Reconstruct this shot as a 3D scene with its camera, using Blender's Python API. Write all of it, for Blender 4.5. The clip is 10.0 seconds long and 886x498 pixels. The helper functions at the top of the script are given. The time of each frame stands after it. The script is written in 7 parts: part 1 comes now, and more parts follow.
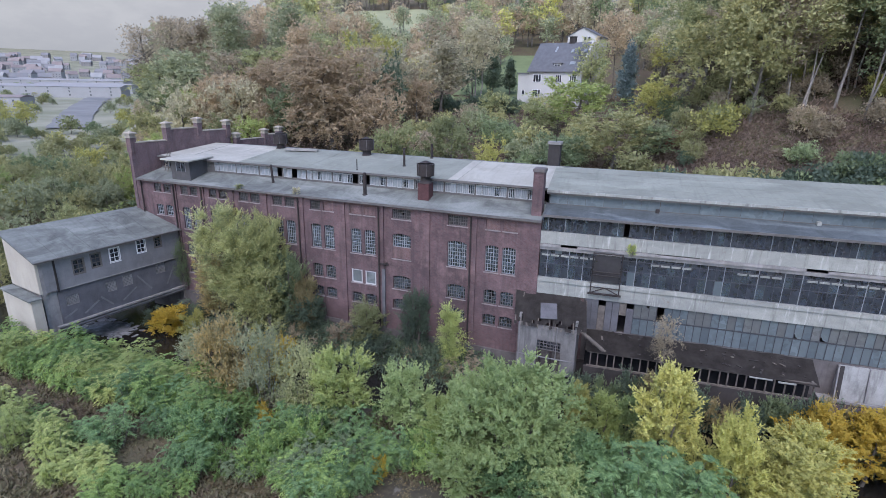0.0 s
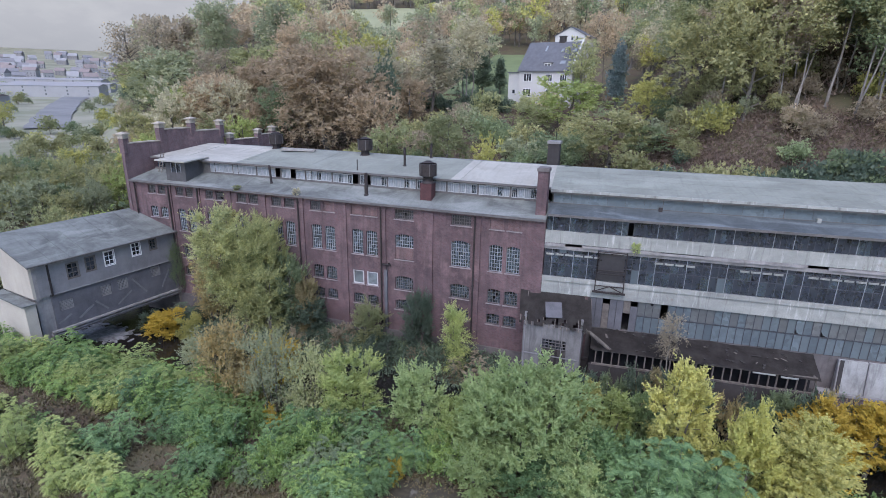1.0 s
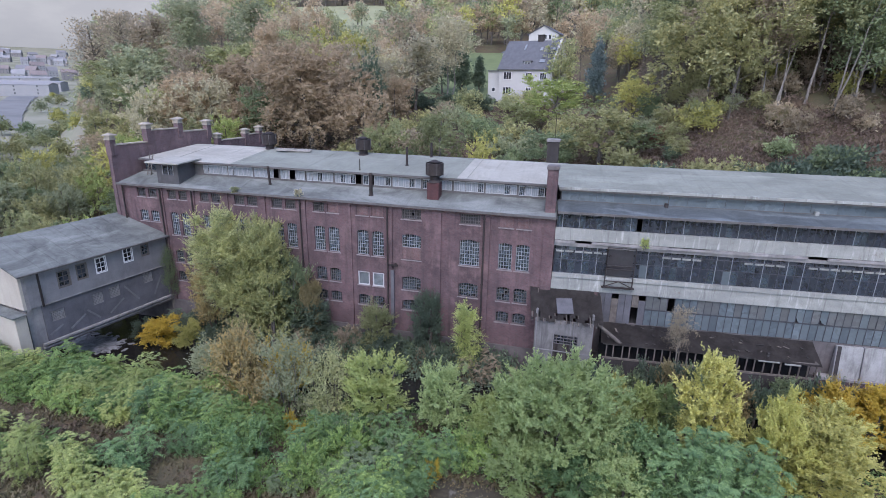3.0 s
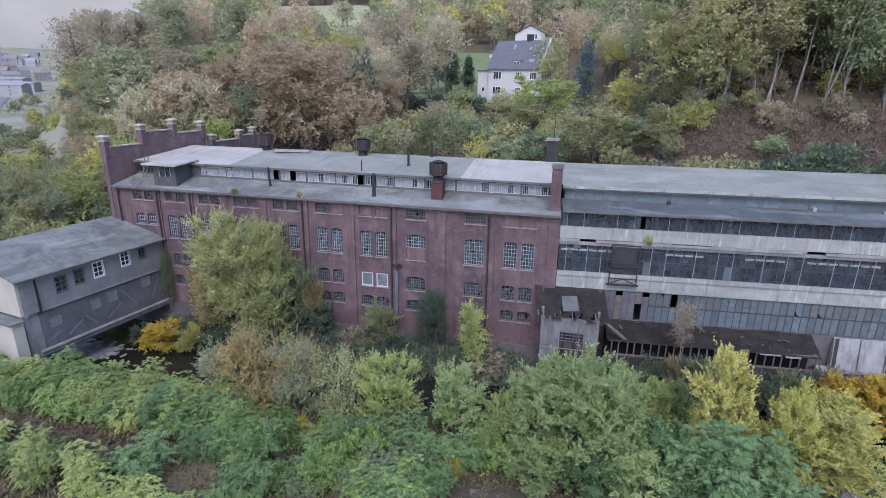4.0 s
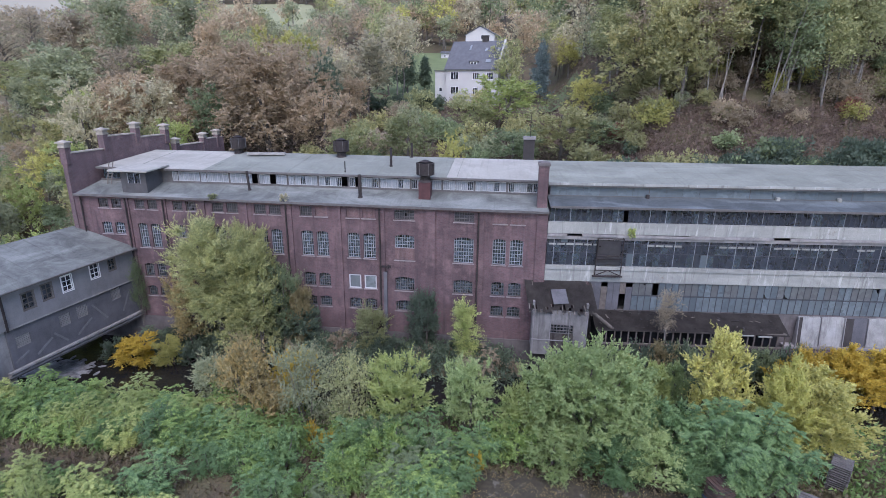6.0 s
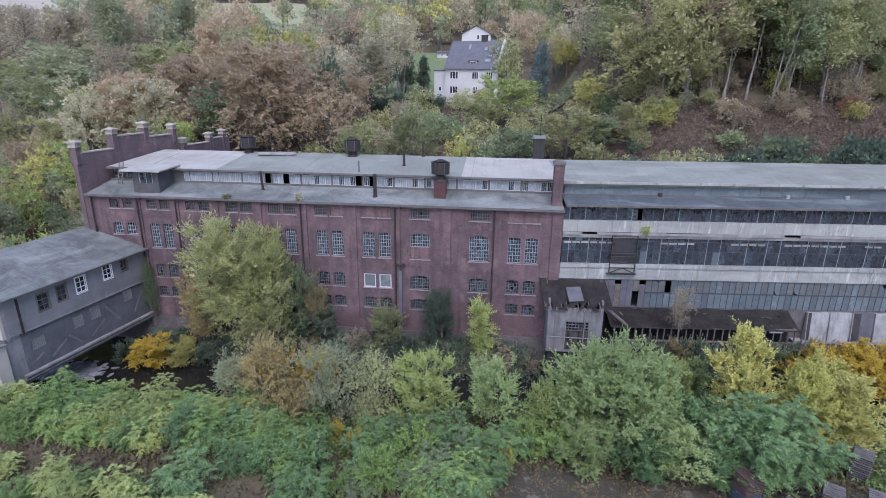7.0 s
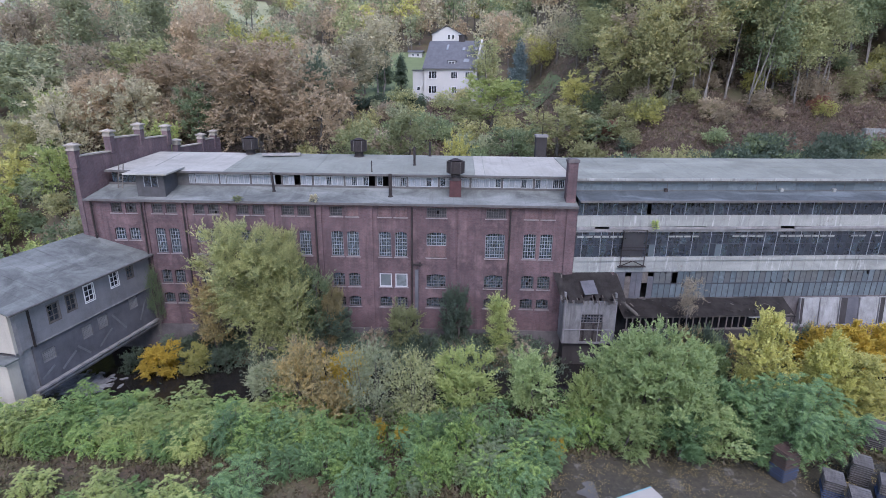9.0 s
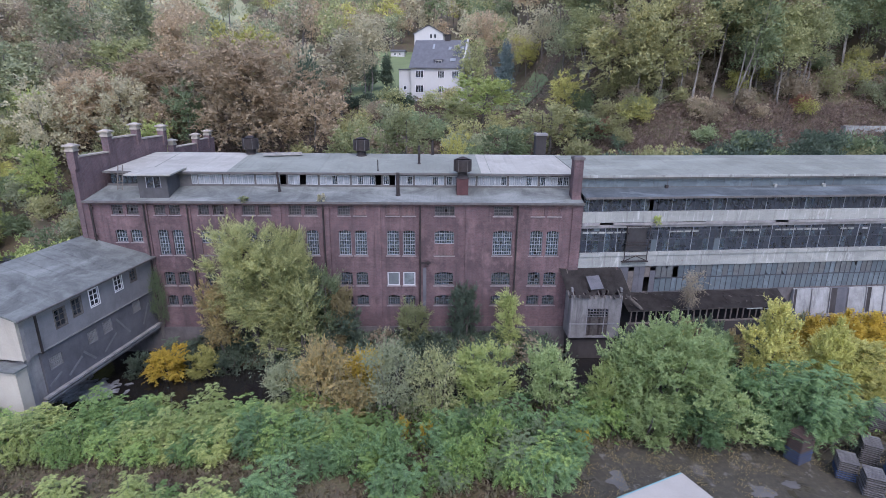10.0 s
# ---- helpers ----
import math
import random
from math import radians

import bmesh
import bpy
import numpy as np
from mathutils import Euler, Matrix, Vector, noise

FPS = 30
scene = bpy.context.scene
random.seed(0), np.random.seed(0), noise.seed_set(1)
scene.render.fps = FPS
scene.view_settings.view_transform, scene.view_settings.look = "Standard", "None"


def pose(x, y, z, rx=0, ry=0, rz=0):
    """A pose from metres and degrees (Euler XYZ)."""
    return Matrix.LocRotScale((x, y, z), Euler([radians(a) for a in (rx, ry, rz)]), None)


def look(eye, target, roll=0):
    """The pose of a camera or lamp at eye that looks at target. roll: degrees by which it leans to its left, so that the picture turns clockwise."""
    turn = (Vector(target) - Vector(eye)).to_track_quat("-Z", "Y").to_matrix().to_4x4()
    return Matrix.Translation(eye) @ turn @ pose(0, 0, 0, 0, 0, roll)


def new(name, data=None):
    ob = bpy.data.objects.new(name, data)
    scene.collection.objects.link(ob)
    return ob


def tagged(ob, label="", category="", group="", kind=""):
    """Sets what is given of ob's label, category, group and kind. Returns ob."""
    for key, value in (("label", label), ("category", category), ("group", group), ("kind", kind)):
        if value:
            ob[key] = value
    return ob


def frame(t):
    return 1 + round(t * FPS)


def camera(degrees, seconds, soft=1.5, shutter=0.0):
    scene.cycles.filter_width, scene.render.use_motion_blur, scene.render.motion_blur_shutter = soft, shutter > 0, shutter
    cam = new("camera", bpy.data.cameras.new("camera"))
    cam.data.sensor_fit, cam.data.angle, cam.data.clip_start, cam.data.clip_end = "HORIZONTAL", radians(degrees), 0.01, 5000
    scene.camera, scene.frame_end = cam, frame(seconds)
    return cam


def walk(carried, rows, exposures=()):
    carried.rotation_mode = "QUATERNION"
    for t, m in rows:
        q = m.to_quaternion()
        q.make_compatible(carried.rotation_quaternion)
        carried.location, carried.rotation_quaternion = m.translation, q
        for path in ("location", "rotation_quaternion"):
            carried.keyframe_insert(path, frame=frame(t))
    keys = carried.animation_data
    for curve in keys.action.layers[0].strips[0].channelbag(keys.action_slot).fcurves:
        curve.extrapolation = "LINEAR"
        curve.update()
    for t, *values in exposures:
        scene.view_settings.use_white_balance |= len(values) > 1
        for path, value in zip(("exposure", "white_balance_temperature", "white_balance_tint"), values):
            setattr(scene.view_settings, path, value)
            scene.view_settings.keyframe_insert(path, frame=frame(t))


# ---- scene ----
cam = camera(79.9, 10.0, soft=0.65)
PATH = [
    (0, (1.669, 0.782, 22.650), (1.126, 2.210, 22.176), 1.1),
    (0.5, (0.828, 0.558, 22.686), (0.305, 1.994, 22.210), 1.1),
    (1, (-0.032, 0.301, 22.672), (-0.530, 1.745, 22.196), 1.1),
    (1.5, (-0.926, 0.039, 22.687), (-1.383, 1.497, 22.211), 1.0),
    (2, (-1.846, -0.220, 22.682), (-2.281, 1.244, 22.206), 0.9),
    (2.5, (-2.808, -0.509, 22.685), (-3.226, 0.960, 22.207), 1.0),
    (4, (-5.717, -1.374, 22.702), (-6.066, 0.112, 22.222), 0.9),
    (4.5, (-6.631, -1.670, 22.699), (-6.940, -0.174, 22.220), 0.8),
    (5, (-7.521, -1.932, 22.698), (-7.774, -0.426, 22.219), 0.6),
    (5.5, (-8.581, -2.230, 22.678), (-8.793, -0.718, 22.201), 0.6),
    (7, (-12.095, -3.068, 22.650), (-12.249, -1.550, 22.172), 0.7),
    (7.5, (-13.401, -3.317, 22.645), (-13.537, -1.796, 22.166), 0.7),
    (8, (-14.689, -3.534, 22.647), (-14.798, -2.011, 22.168), 0.7),
    (8.5, (-16.135, -3.761, 22.646), (-16.209, -2.236, 22.167), 0.7),
    (9, (-17.617, -3.994, 22.634), (-17.644, -2.468, 22.156), 0.7),
    (9.5, (-19.194, -4.195, 22.609), (-19.173, -2.669, 22.130), 0.7),
    (10, (-20.794, -4.347, 22.561), (-20.745, -2.821, 22.082), 0.7),
]
walk(cam, [(t, look(eye, target, roll)) for t, eye, target, roll in PATH], exposures=[(0.0, 1.4, 6120, 20), (5.0, 1.4, 6080, 24), (10.0, 1.4, 6060, 24)])

# ---- light ----
world = bpy.data.worlds.new("world")
scene.world = world
world.use_nodes = True
wt = world.node_tree
sky = wt.nodes.new("ShaderNodeTexSky")
sky.sky_type = "NISHITA"
sky.sun_disc = False
sky.sun_elevation, sky.sun_rotation = radians(52), radians(200)
sky.air_density, sky.dust_density, sky.ozone_density = 1.0, 1.0, 1.0
wt.links.new(sky.outputs[0], wt.nodes["Background"].inputs[0])
wt.nodes["Background"].inputs[1].default_value = 0.15
sun_data = bpy.data.lights.new("sun", "SUN")
sun_data.energy, sun_data.angle, sun_data.color = 1.1, radians(35), (1.0, 0.97, 0.93)
sun = new("sun", sun_data)
sun.matrix_world = look((27.4, -33.1, 100), (0, 40, 0))


# ---- building helpers ----
def part(name, bm, material, parent=None, label="", smooth_faces=False):
    """Link a bmesh (or a finished mesh) as one mesh object under a thing or a part."""
    if isinstance(bm, bpy.types.Mesh):
        me = bm
    else:
        me = bpy.data.meshes.new(name)
        bm.to_mesh(me)
        bm.free()
    if material is not None and not me.materials:
        me.materials.append(material)
    if smooth_faces:
        me.polygons.foreach_set("use_smooth", [True] * len(me.polygons))
    ob = new(name, me)
    if parent is not None:
        ob.parent = parent
    if label:
        ob["label"] = label
    return ob


def thing(name, label, category, m=None, group="", kind=""):
    ob = new(name)
    ob.empty_display_size = 0.3
    if m is not None:
        ob.matrix_basis = m
    return tagged(ob, label, category, group, kind)


def mesh_of(name, verts, faces, material=None):
    me = bpy.data.meshes.new(name)
    me.from_pydata(verts, [], faces)
    me.update()
    if material is not None:
        me.materials.append(material)
    return me


def bx(bm, x0, x1, y0, y1, z0, z1, m=None):
    """A box; with m, in that frame."""
    vs = [Vector((x, y, z)) for z in (z0, z1) for y in (y0, y1) for x in (x0, x1)]
    if m is not None:
        vs = [m @ v for v in vs]
    v = [bm.verts.new(c) for c in vs]
    for f in ((0, 2, 3, 1), (4, 5, 7, 6), (0, 1, 5, 4), (2, 6, 7, 3), (0, 4, 6, 2), (1, 3, 7, 5)):
        bm.faces.new([v[i] for i in f])


def box_bm(*a, m=None, bevel=0.0):
    bm = bmesh.new()
    bx(bm, *a, m=m)
    if bevel:
        bmesh.ops.bevel(bm, geom=bm.edges[:], offset=bevel, segments=1, affect="EDGES")
    return bm


def prism(bm, pts, y0, y1, axis="y"):
    """Extrude an outline: axis y takes (x, z) points, axis x takes (y, z) points."""
    mk = (lambda p, d: (p[0], d, p[1])) if axis == "y" else (lambda p, d: (d, p[0], p[1]))
    a = [bm.verts.new(mk(p, y0)) for p in pts]
    b = [bm.verts.new(mk(p, y1)) for p in pts]
    n = len(pts)
    bm.faces.new(a)
    bm.faces.new(b[::-1])
    for i in range(n):
        bm.faces.new((a[i], b[i], b[(i + 1) % n], a[(i + 1) % n]))
    bmesh.ops.recalc_face_normals(bm, faces=bm.faces[:])


def turned(bm, profile, sides=16, at=(0, 0, 0)):
    """A turned solid from (radius, z) points."""
    rings = []
    for r, z in profile:
        rings.append([bm.verts.new((at[0] + r * math.cos(2 * math.pi * i / sides), at[1] + r * math.sin(2 * math.pi * i / sides), at[2] + z)) for i in range(sides)])
    for a, b in zip(rings, rings[1:]):
        for i in range(sides):
            bm.faces.new((a[i], a[(i + 1) % sides], b[(i + 1) % sides], b[i]))
    bm.faces.new(rings[0][::-1])
    bm.faces.new(rings[-1])


def tube(verts, faces, a, b, ra, rb, sides=5):
    """Append a tapered tube to vertex and face lists."""
    a, b = Vector(a), Vector(b)
    d = (b - a).normalized()
    s = d.orthogonal().normalized()
    t = d.cross(s)
    k = len(verts)
    for c, r in ((a, ra), (b, rb)):
        for i in range(sides):
            w = 2 * math.pi * i / sides
            verts.append(c + s * (r * math.cos(w)) + t * (r * math.sin(w)))
    for i in range(sides):
        j = (i + 1) % sides
        faces.append((k + i, k + j, k + sides + j, k + sides + i))
    faces.append(tuple(k + sides + i for i in range(sides)))


def rods(segments, r, sides=6):
    verts, faces = [], []
    for a, b in segments:
        tube(verts, faces, a, b, r, r, sides)
    return mesh_of("rods", verts, faces)


def wall_grid(bm, u0, u1, z0, z1, d0, d1, holes, m=None):
    """An upright wall along x from depth d0 (front) to d1, with holes (u0, u1, z0, z1) right through it."""
    us = sorted({u0, u1, *[h[0] for h in holes], *[h[1] for h in holes]})
    zs = sorted({z0, z1, *[h[2] for h in holes], *[h[3] for h in holes]})
    cache = {}

    def v(u, d, z):
        key = (round(u, 4), round(d, 4), round(z, 4))
        if key not in cache:
            c = Vector((u, d, z))
            cache[key] = bm.verts.new(m @ c if m is not None else c)
        return cache[key]

    def solid(i, j):
        if i < 0 or j < 0 or i >= len(us) - 1 or j >= len(zs) - 1:
            return False
        cu, cz = (us[i] + us[i + 1]) / 2, (zs[j] + zs[j + 1]) / 2
        return not any(h[0] < cu < h[1] and h[2] < cz < h[3] for h in holes)

    for i in range(len(us) - 1):
        for j in range(len(zs) - 1):
            if not solid(i, j):
                continue
            a, b, c, d = us[i], us[i + 1], zs[j], zs[j + 1]
            bm.faces.new((v(a, d0, c), v(b, d0, c), v(b, d0, d), v(a, d0, d)))
            bm.faces.new((v(b, d1, c), v(a, d1, c), v(a, d1, d), v(b, d1, d)))
            if not solid(i - 1, j):
                bm.faces.new((v(a, d1, c), v(a, d0, c), v(a, d0, d), v(a, d1, d)))
            if not solid(i + 1, j):
                bm.faces.new((v(b, d0, c), v(b, d1, c), v(b, d1, d), v(b, d0, d)))
            if not solid(i, j - 1):
                bm.faces.new((v(a, d1, c), v(b, d1, c), v(b, d0, c), v(a, d0, c)))
            if not solid(i, j + 1):
                bm.faces.new((v(a, d0, d), v(b, d0, d), v(b, d1, d), v(a, d1, d)))


# ---- materials ----
class Nodes:
    """A short way to write node materials."""

    def __init__(self, name):
        self.m = bpy.data.materials.new(name)
        self.m.use_nodes = True
        self.t = self.m.node_tree
        self.bsdf = self.t.nodes["Principled BSDF"]
        self.out = self.t.nodes["Material Output"]

    def add(self, kind, **inputs):
        n = self.t.nodes.new("ShaderNode" + kind)
        for k, v in inputs.items():
            self.put(n.inputs[k.replace("_", " ")], v)
        return n

    def put(self, socket, v):
        if isinstance(v, bpy.types.NodeSocket):
            self.t.links.new(v, socket)
        else:
            if hasattr(socket.default_value, "__len__") and len(socket.default_value) == 4 and len(v) == 3:
                v = (*v, 1)
            socket.default_value = v

    def coord(self, scale=(1, 1, 1)):
        g = self.add("TexCoord")
        mp = self.add("Mapping", Vector=g.outputs["Object"], Scale=scale)
        return mp.outputs[0]

    def noise(self, scale, detail=4, rough=0.6, vec=None, dist=0.0):
        n = self.add("TexNoise", Scale=scale, Detail=detail, Roughness=rough, Distortion=dist)
        self.put(n.inputs["Vector"], vec if vec is not None else self.coord())
        return n.outputs["Fac"]

    def ramp(self, fac, *stops):
        r = self.add("ValToRGB", Fac=fac)
        e = r.color_ramp.elements
        while len(e) < len(stops):
            e.new(0.5)
        for el, (p, c) in zip(e, stops):
            el.position = p
            el.color = (*c, 1) if hasattr(c, "__len__") else (c, c, c, 1)
        return r.outputs[0]

    def mix(self, fac, a, b, mode="MIX"):
        n = self.t.nodes.new("ShaderNodeMix")
        n.data_type, n.blend_type = "RGBA", mode
        self.put(n.inputs[0], fac)
        self.put(n.inputs[6], a)
        self.put(n.inputs[7], b)
        return n.outputs[2]

    def bump(self, height, strength=0.3, dist=0.02):
        b = self.add("Bump", Height=height, Strength=strength, Distance=dist)
        self.put(self.bsdf.inputs["Normal"], b.outputs[0])

    def done(self, color, rough=0.8, metal=0.0, spec=0.3):
        self.put(self.bsdf.inputs["Base Color"], color)
        self.put(self.bsdf.inputs["Roughness"], rough)
        self.put(self.bsdf.inputs["Metallic"], metal)
        self.put(self.bsdf.inputs["Specular IOR Level"], spec)
        return self.m


def plain(name, color, dark=0.6, scale=3.0, rough=0.8, metal=0.0, spec=0.3, streak=0.0, bump=0.15):
    """A weathered surface: fine grain, broad stains, and run-off streaks."""
    n = Nodes(name)
    fine = n.noise(scale * 8, 5, 0.7)
    broad = n.noise(scale * 0.35, 4, 0.65)
    low = tuple(c * dark for c in color)
    c = n.mix(n.ramp(broad, (0.35, 0.0), (0.7, 1.0)), low, color)
    c = n.mix(n.ramp(fine, (0.3, 0.0), (0.75, 0.35)), c, tuple(min(1, x * 1.25) for x in color))
    if streak:
        s = n.noise(1.0, 6, 0.62, n.coord((1.5, 1.5, 0.24)), 0.5)
        c = n.mix(n.ramp(s, (0.5, 0.0), (0.72, streak)), c, tuple(x * 0.33 for x in color))
    n.bump(fine, bump)
    return n.done(c, rough, metal, spec)


def weathered_band(name):
    """Lime-white plaster on concrete: grey weathering, dark drips, bright lime runs, bare brownish patches."""
    n = Nodes(name)
    broad = n.noise(0.35, 5, 0.7, n.coord((0.5, 1, 1)), 0.6)
    drip = n.noise(1.0, 6, 0.65, n.coord((3.2, 1, 0.22)), 0.4)
    lime = n.noise(1.0, 6, 0.6, n.coord((2.1, 1, 0.3)), 0.8)
    bare = n.noise(0.9, 6, 0.75, None, 0.5)
    grain = n.noise(14, 5, 0.7)
    c = n.mix(n.ramp(broad, (0.36, 0.0), (0.62, 1.0)), (0.18, 0.188, 0.176), (0.285, 0.294, 0.268))
    c = n.mix(n.ramp(lime, (0.56, 0.0), (0.68, 0.8)), c, (0.42, 0.43, 0.4))
    c = n.mix(n.ramp(drip, (0.55, 0.0), (0.7, 0.75)), c, (0.115, 0.112, 0.104))
    c = n.mix(n.ramp(bare, (0.62, 0.0), (0.68, 0.7)), c, (0.17, 0.145, 0.12))
    c = n.mix(n.ramp(grain, (0.35, 0.25), (0.6, 0.0)), c, (0.14, 0.138, 0.13))
    n.bump(grain, 0.25)
    return n.done(c, 0.9, 0, 0.1)


def felt(name, color, patch=1.35, dark=0.55, grain=7.0, size=0.35):
    """Old roofing: pale dried-out patches, dark damp stains, run-off down the slope, fine grit."""
    n = Nodes(name)
    grit = n.noise(grain, 6, 0.75)
    damp = n.noise(size, 6, 0.72, None, 0.8)
    dry = n.noise(size * 0.55, 5, 0.6, n.coord((0.6, 1.6, 1)), 1.2)
    run = n.noise(1.0, 4, 0.6, n.coord((2.6, 0.16, 0.16)))
    c = n.mix(n.ramp(damp, (0.38, 1.0), (0.6, 0.0)), color, tuple(v * dark for v in color))
    c = n.mix(n.ramp(dry, (0.5, 0.0), (0.66, 0.8)), c, tuple(min(0.8, v * patch) for v in color))
    c = n.mix(n.ramp(run, (0.55, 0.0), (0.75, 0.4)), c, tuple(v * 0.5 for v in color))
    c = n.mix(n.ramp(grit, (0.35, 0.3), (0.6, 0.0)), c, tuple(v * 0.6 for v in color))
    n.bump(grit, 0.2)
    return n.done(c, 0.9, 0, 0.12)


def brick_material(name, c1, c2, mortar, soot=0.55):
    n = Nodes(name)
    g = n.add("TexCoord")
    sep = n.add("SeparateXYZ", Vector=g.outputs["Object"])
    s = n.add("Math")
    s.operation = "ADD"
    n.put(s.inputs[0], sep.outputs[0])
    n.put(s.inputs[1], sep.outputs[1])
    co = n.add("CombineXYZ", X=s.outputs[0], Y=sep.outputs[2])
    b = n.add("TexBrick", Vector=co.outputs[0], Color1=c1, Color2=c2, Mortar=mortar, Scale=1.0)
    n.put(b.inputs["Brick Width"], 0.25)
    n.put(b.inputs["Row Height"], 0.077)
    n.put(b.inputs["Mortar Size"], 0.009)
    n.put(b.inputs["Bias"], 0.1)
    broad = n.noise(0.16, 5, 0.7)
    mid = n.noise(0.55, 6, 0.72)
    run = n.noise(0.7, 5, 0.7, n.coord((2.2, 2.2, 0.16)))
    c = n.mix(n.ramp(broad, (0.4, soot), (0.56, 0.0)), b.outputs[0], (0.045, 0.034, 0.036))
    c = n.mix(n.ramp(mid, (0.5, 0.0), (0.68, 0.5)), c, (0.235, 0.16, 0.152))
    c = n.mix(n.ramp(run, (0.5, 0.0), (0.7, 0.65)), c, (0.05, 0.04, 0.042))
    n.bump(b.outputs["Fac"], 0.25, 0.01)
    return n.done(c, 0.9, 0, 0.15)


BRICK = brick_material("brick_red", (0.09, 0.057, 0.061), (0.126, 0.076, 0.078), (0.125, 0.105, 0.106))
BRICK_GABLE = brick_material("brick_gable", (0.086, 0.058, 0.062), (0.118, 0.075, 0.078), (0.16, 0.14, 0.14), 0.5)
BRICK_FILL = brick_material("brick_fill", (0.115, 0.069, 0.066), (0.15, 0.086, 0.08), (0.18, 0.15, 0.145), 0.3)
STONE = plain("stone_coping", (0.349, 0.315, 0.257), 0.5, 4, streak=0.4)
# on the riverside footings this dark tone stands in for shadow
PLINTH_DARK = plain("dark_masonry", (0.05, 0.045, 0.043), 0.45, 1.5, 0.85, streak=0.5)
PLINTH = plain("plinth_stone", (0.133, 0.120, 0.116), 0.5, 1.5, streak=0.5)
FELT = felt("roof_felt", (0.152, 0.163, 0.152), 1.4, 0.55)
FELT_BLUE = felt("roof_felt_blue", (0.092, 0.107, 0.112), 1.7, 0.6)
FELT_TOP = felt("roof_top_sheet", (0.32, 0.316, 0.278), 1.12, 0.78, 4.0, 0.25)
FELT_HALL = felt("roof_hall_sheet", (0.206, 0.219, 0.188), 1.2, 0.76, 4.0, 0.22)
FELT_DARK = plain("roof_dark", (0.062, 0.055, 0.05), 0.4, 2.4, 0.95, streak=0.3, bump=0.5)
RIM = plain("roof_rim", (0.11, 0.105, 0.10), 0.6, 4, 0.7)
WHITE = weathered_band("white_plaster")
PANEL = plain("white_panel", (0.33, 0.332, 0.315), 0.5, 1.6, 0.85, streak=0.95)
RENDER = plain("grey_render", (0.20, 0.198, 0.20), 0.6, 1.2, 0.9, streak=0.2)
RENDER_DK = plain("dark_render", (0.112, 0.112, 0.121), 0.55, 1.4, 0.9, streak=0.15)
CREAM = plain("cream_wall", (0.36, 0.335, 0.28), 0.8, 1.0, 0.8, streak=0.15)
CONCRETE = plain("old_concrete", (0.249, 0.241, 0.232), 0.55, 2.5, 0.9, streak=0.5)
IRON = plain("rusty_iron", (0.045, 0.038, 0.036), 0.5, 6, 0.7, 0.3)
IRON_RED = plain("red_iron", (0.075, 0.034, 0.034), 0.6, 5, 0.8)
SASH_DULL = plain("window_bar_dull", (0.125, 0.118, 0.115), 0.6, 6, 0.7)
SASH_DARK = plain("window_bar_dark", (0.062, 0.064, 0.072), 0.6, 6, 0.7)
SASH_PALE = plain("window_bar_pale", (0.36, 0.37, 0.37), 0.6, 6, 0.6)
HATCH = plain("hatch_boards", (0.075, 0.074, 0.075), 0.6, 3, 0.9, streak=0.3)
BLEACHED = plain("bleached_timber", (0.27, 0.26, 0.24), 0.6, 6, 0.9)
SASH = plain("window_bar", (0.255, 0.268, 0.28), 0.55, 6, 0.6)
WHITE_PAINT = plain("white_paint", (0.647, 0.647, 0.631), 0.88, 4, 0.45)
PLASTIC = plain("window_plastic", (0.40, 0.40, 0.40), 0.88, 4, 0.5)
SHED_PANEL = plain("shed_panel", (0.2, 0.197, 0.19), 0.5, 1.6, 0.9, streak=0.9)
TIMBER = plain("grey_timber", (0.141, 0.124, 0.108), 0.5, 6, 0.9)
TIMBER_DARK = plain("dark_timber", (0.075, 0.068, 0.062), 0.5, 6, 0.9)
SILL = plain("window_sill", (0.25, 0.215, 0.21), 0.6, 5, 0.8)
# near-black colour in place of the gloom inside unlit rooms
INSIDE_SHADE = plain("inside_shade", (0.02, 0.02, 0.022), 0.6, 2, 0.95)
INSIDE = plain("inside_plaster", (0.12, 0.12, 0.12), 0.5, 0.8, 0.95)


def dusty_glass(name, tint, dust, clear, rough=0.12):
    """Grimy glass: real glass under a film of dirt, from pane to pane unlike."""
    n = Nodes(name)
    info = n.add("ObjectInfo")
    dirt = n.noise(1.2, 5, 0.7)
    cell = n.add("TexVoronoi", Scale=3.4)
    n.put(cell.inputs["Vector"], n.coord((1, 0.05, 1)))
    c = n.mix(cell.outputs["Color"], tuple(v * 0.72 for v in dust), tuple(min(1, v * 1.3) for v in dust))
    c = n.mix(info.outputs["Random"], c, tuple(v * 0.8 for v in dust))
    n.done(c, 0.4, 0, 0.5)
    glass = n.add("BsdfGlass", Color=tint, Roughness=rough, IOR=1.2)
    mx = n.add("MixShader")
    n.put(mx.inputs[0], n.ramp(dirt, (0.3, clear), (0.75, clear * 0.35)))
    n.put(mx.inputs[1], n.bsdf.outputs[0])
    n.put(mx.inputs[2], glass.outputs[0])
    n.put(n.out.inputs[0], mx.outputs[0])
    return n.m


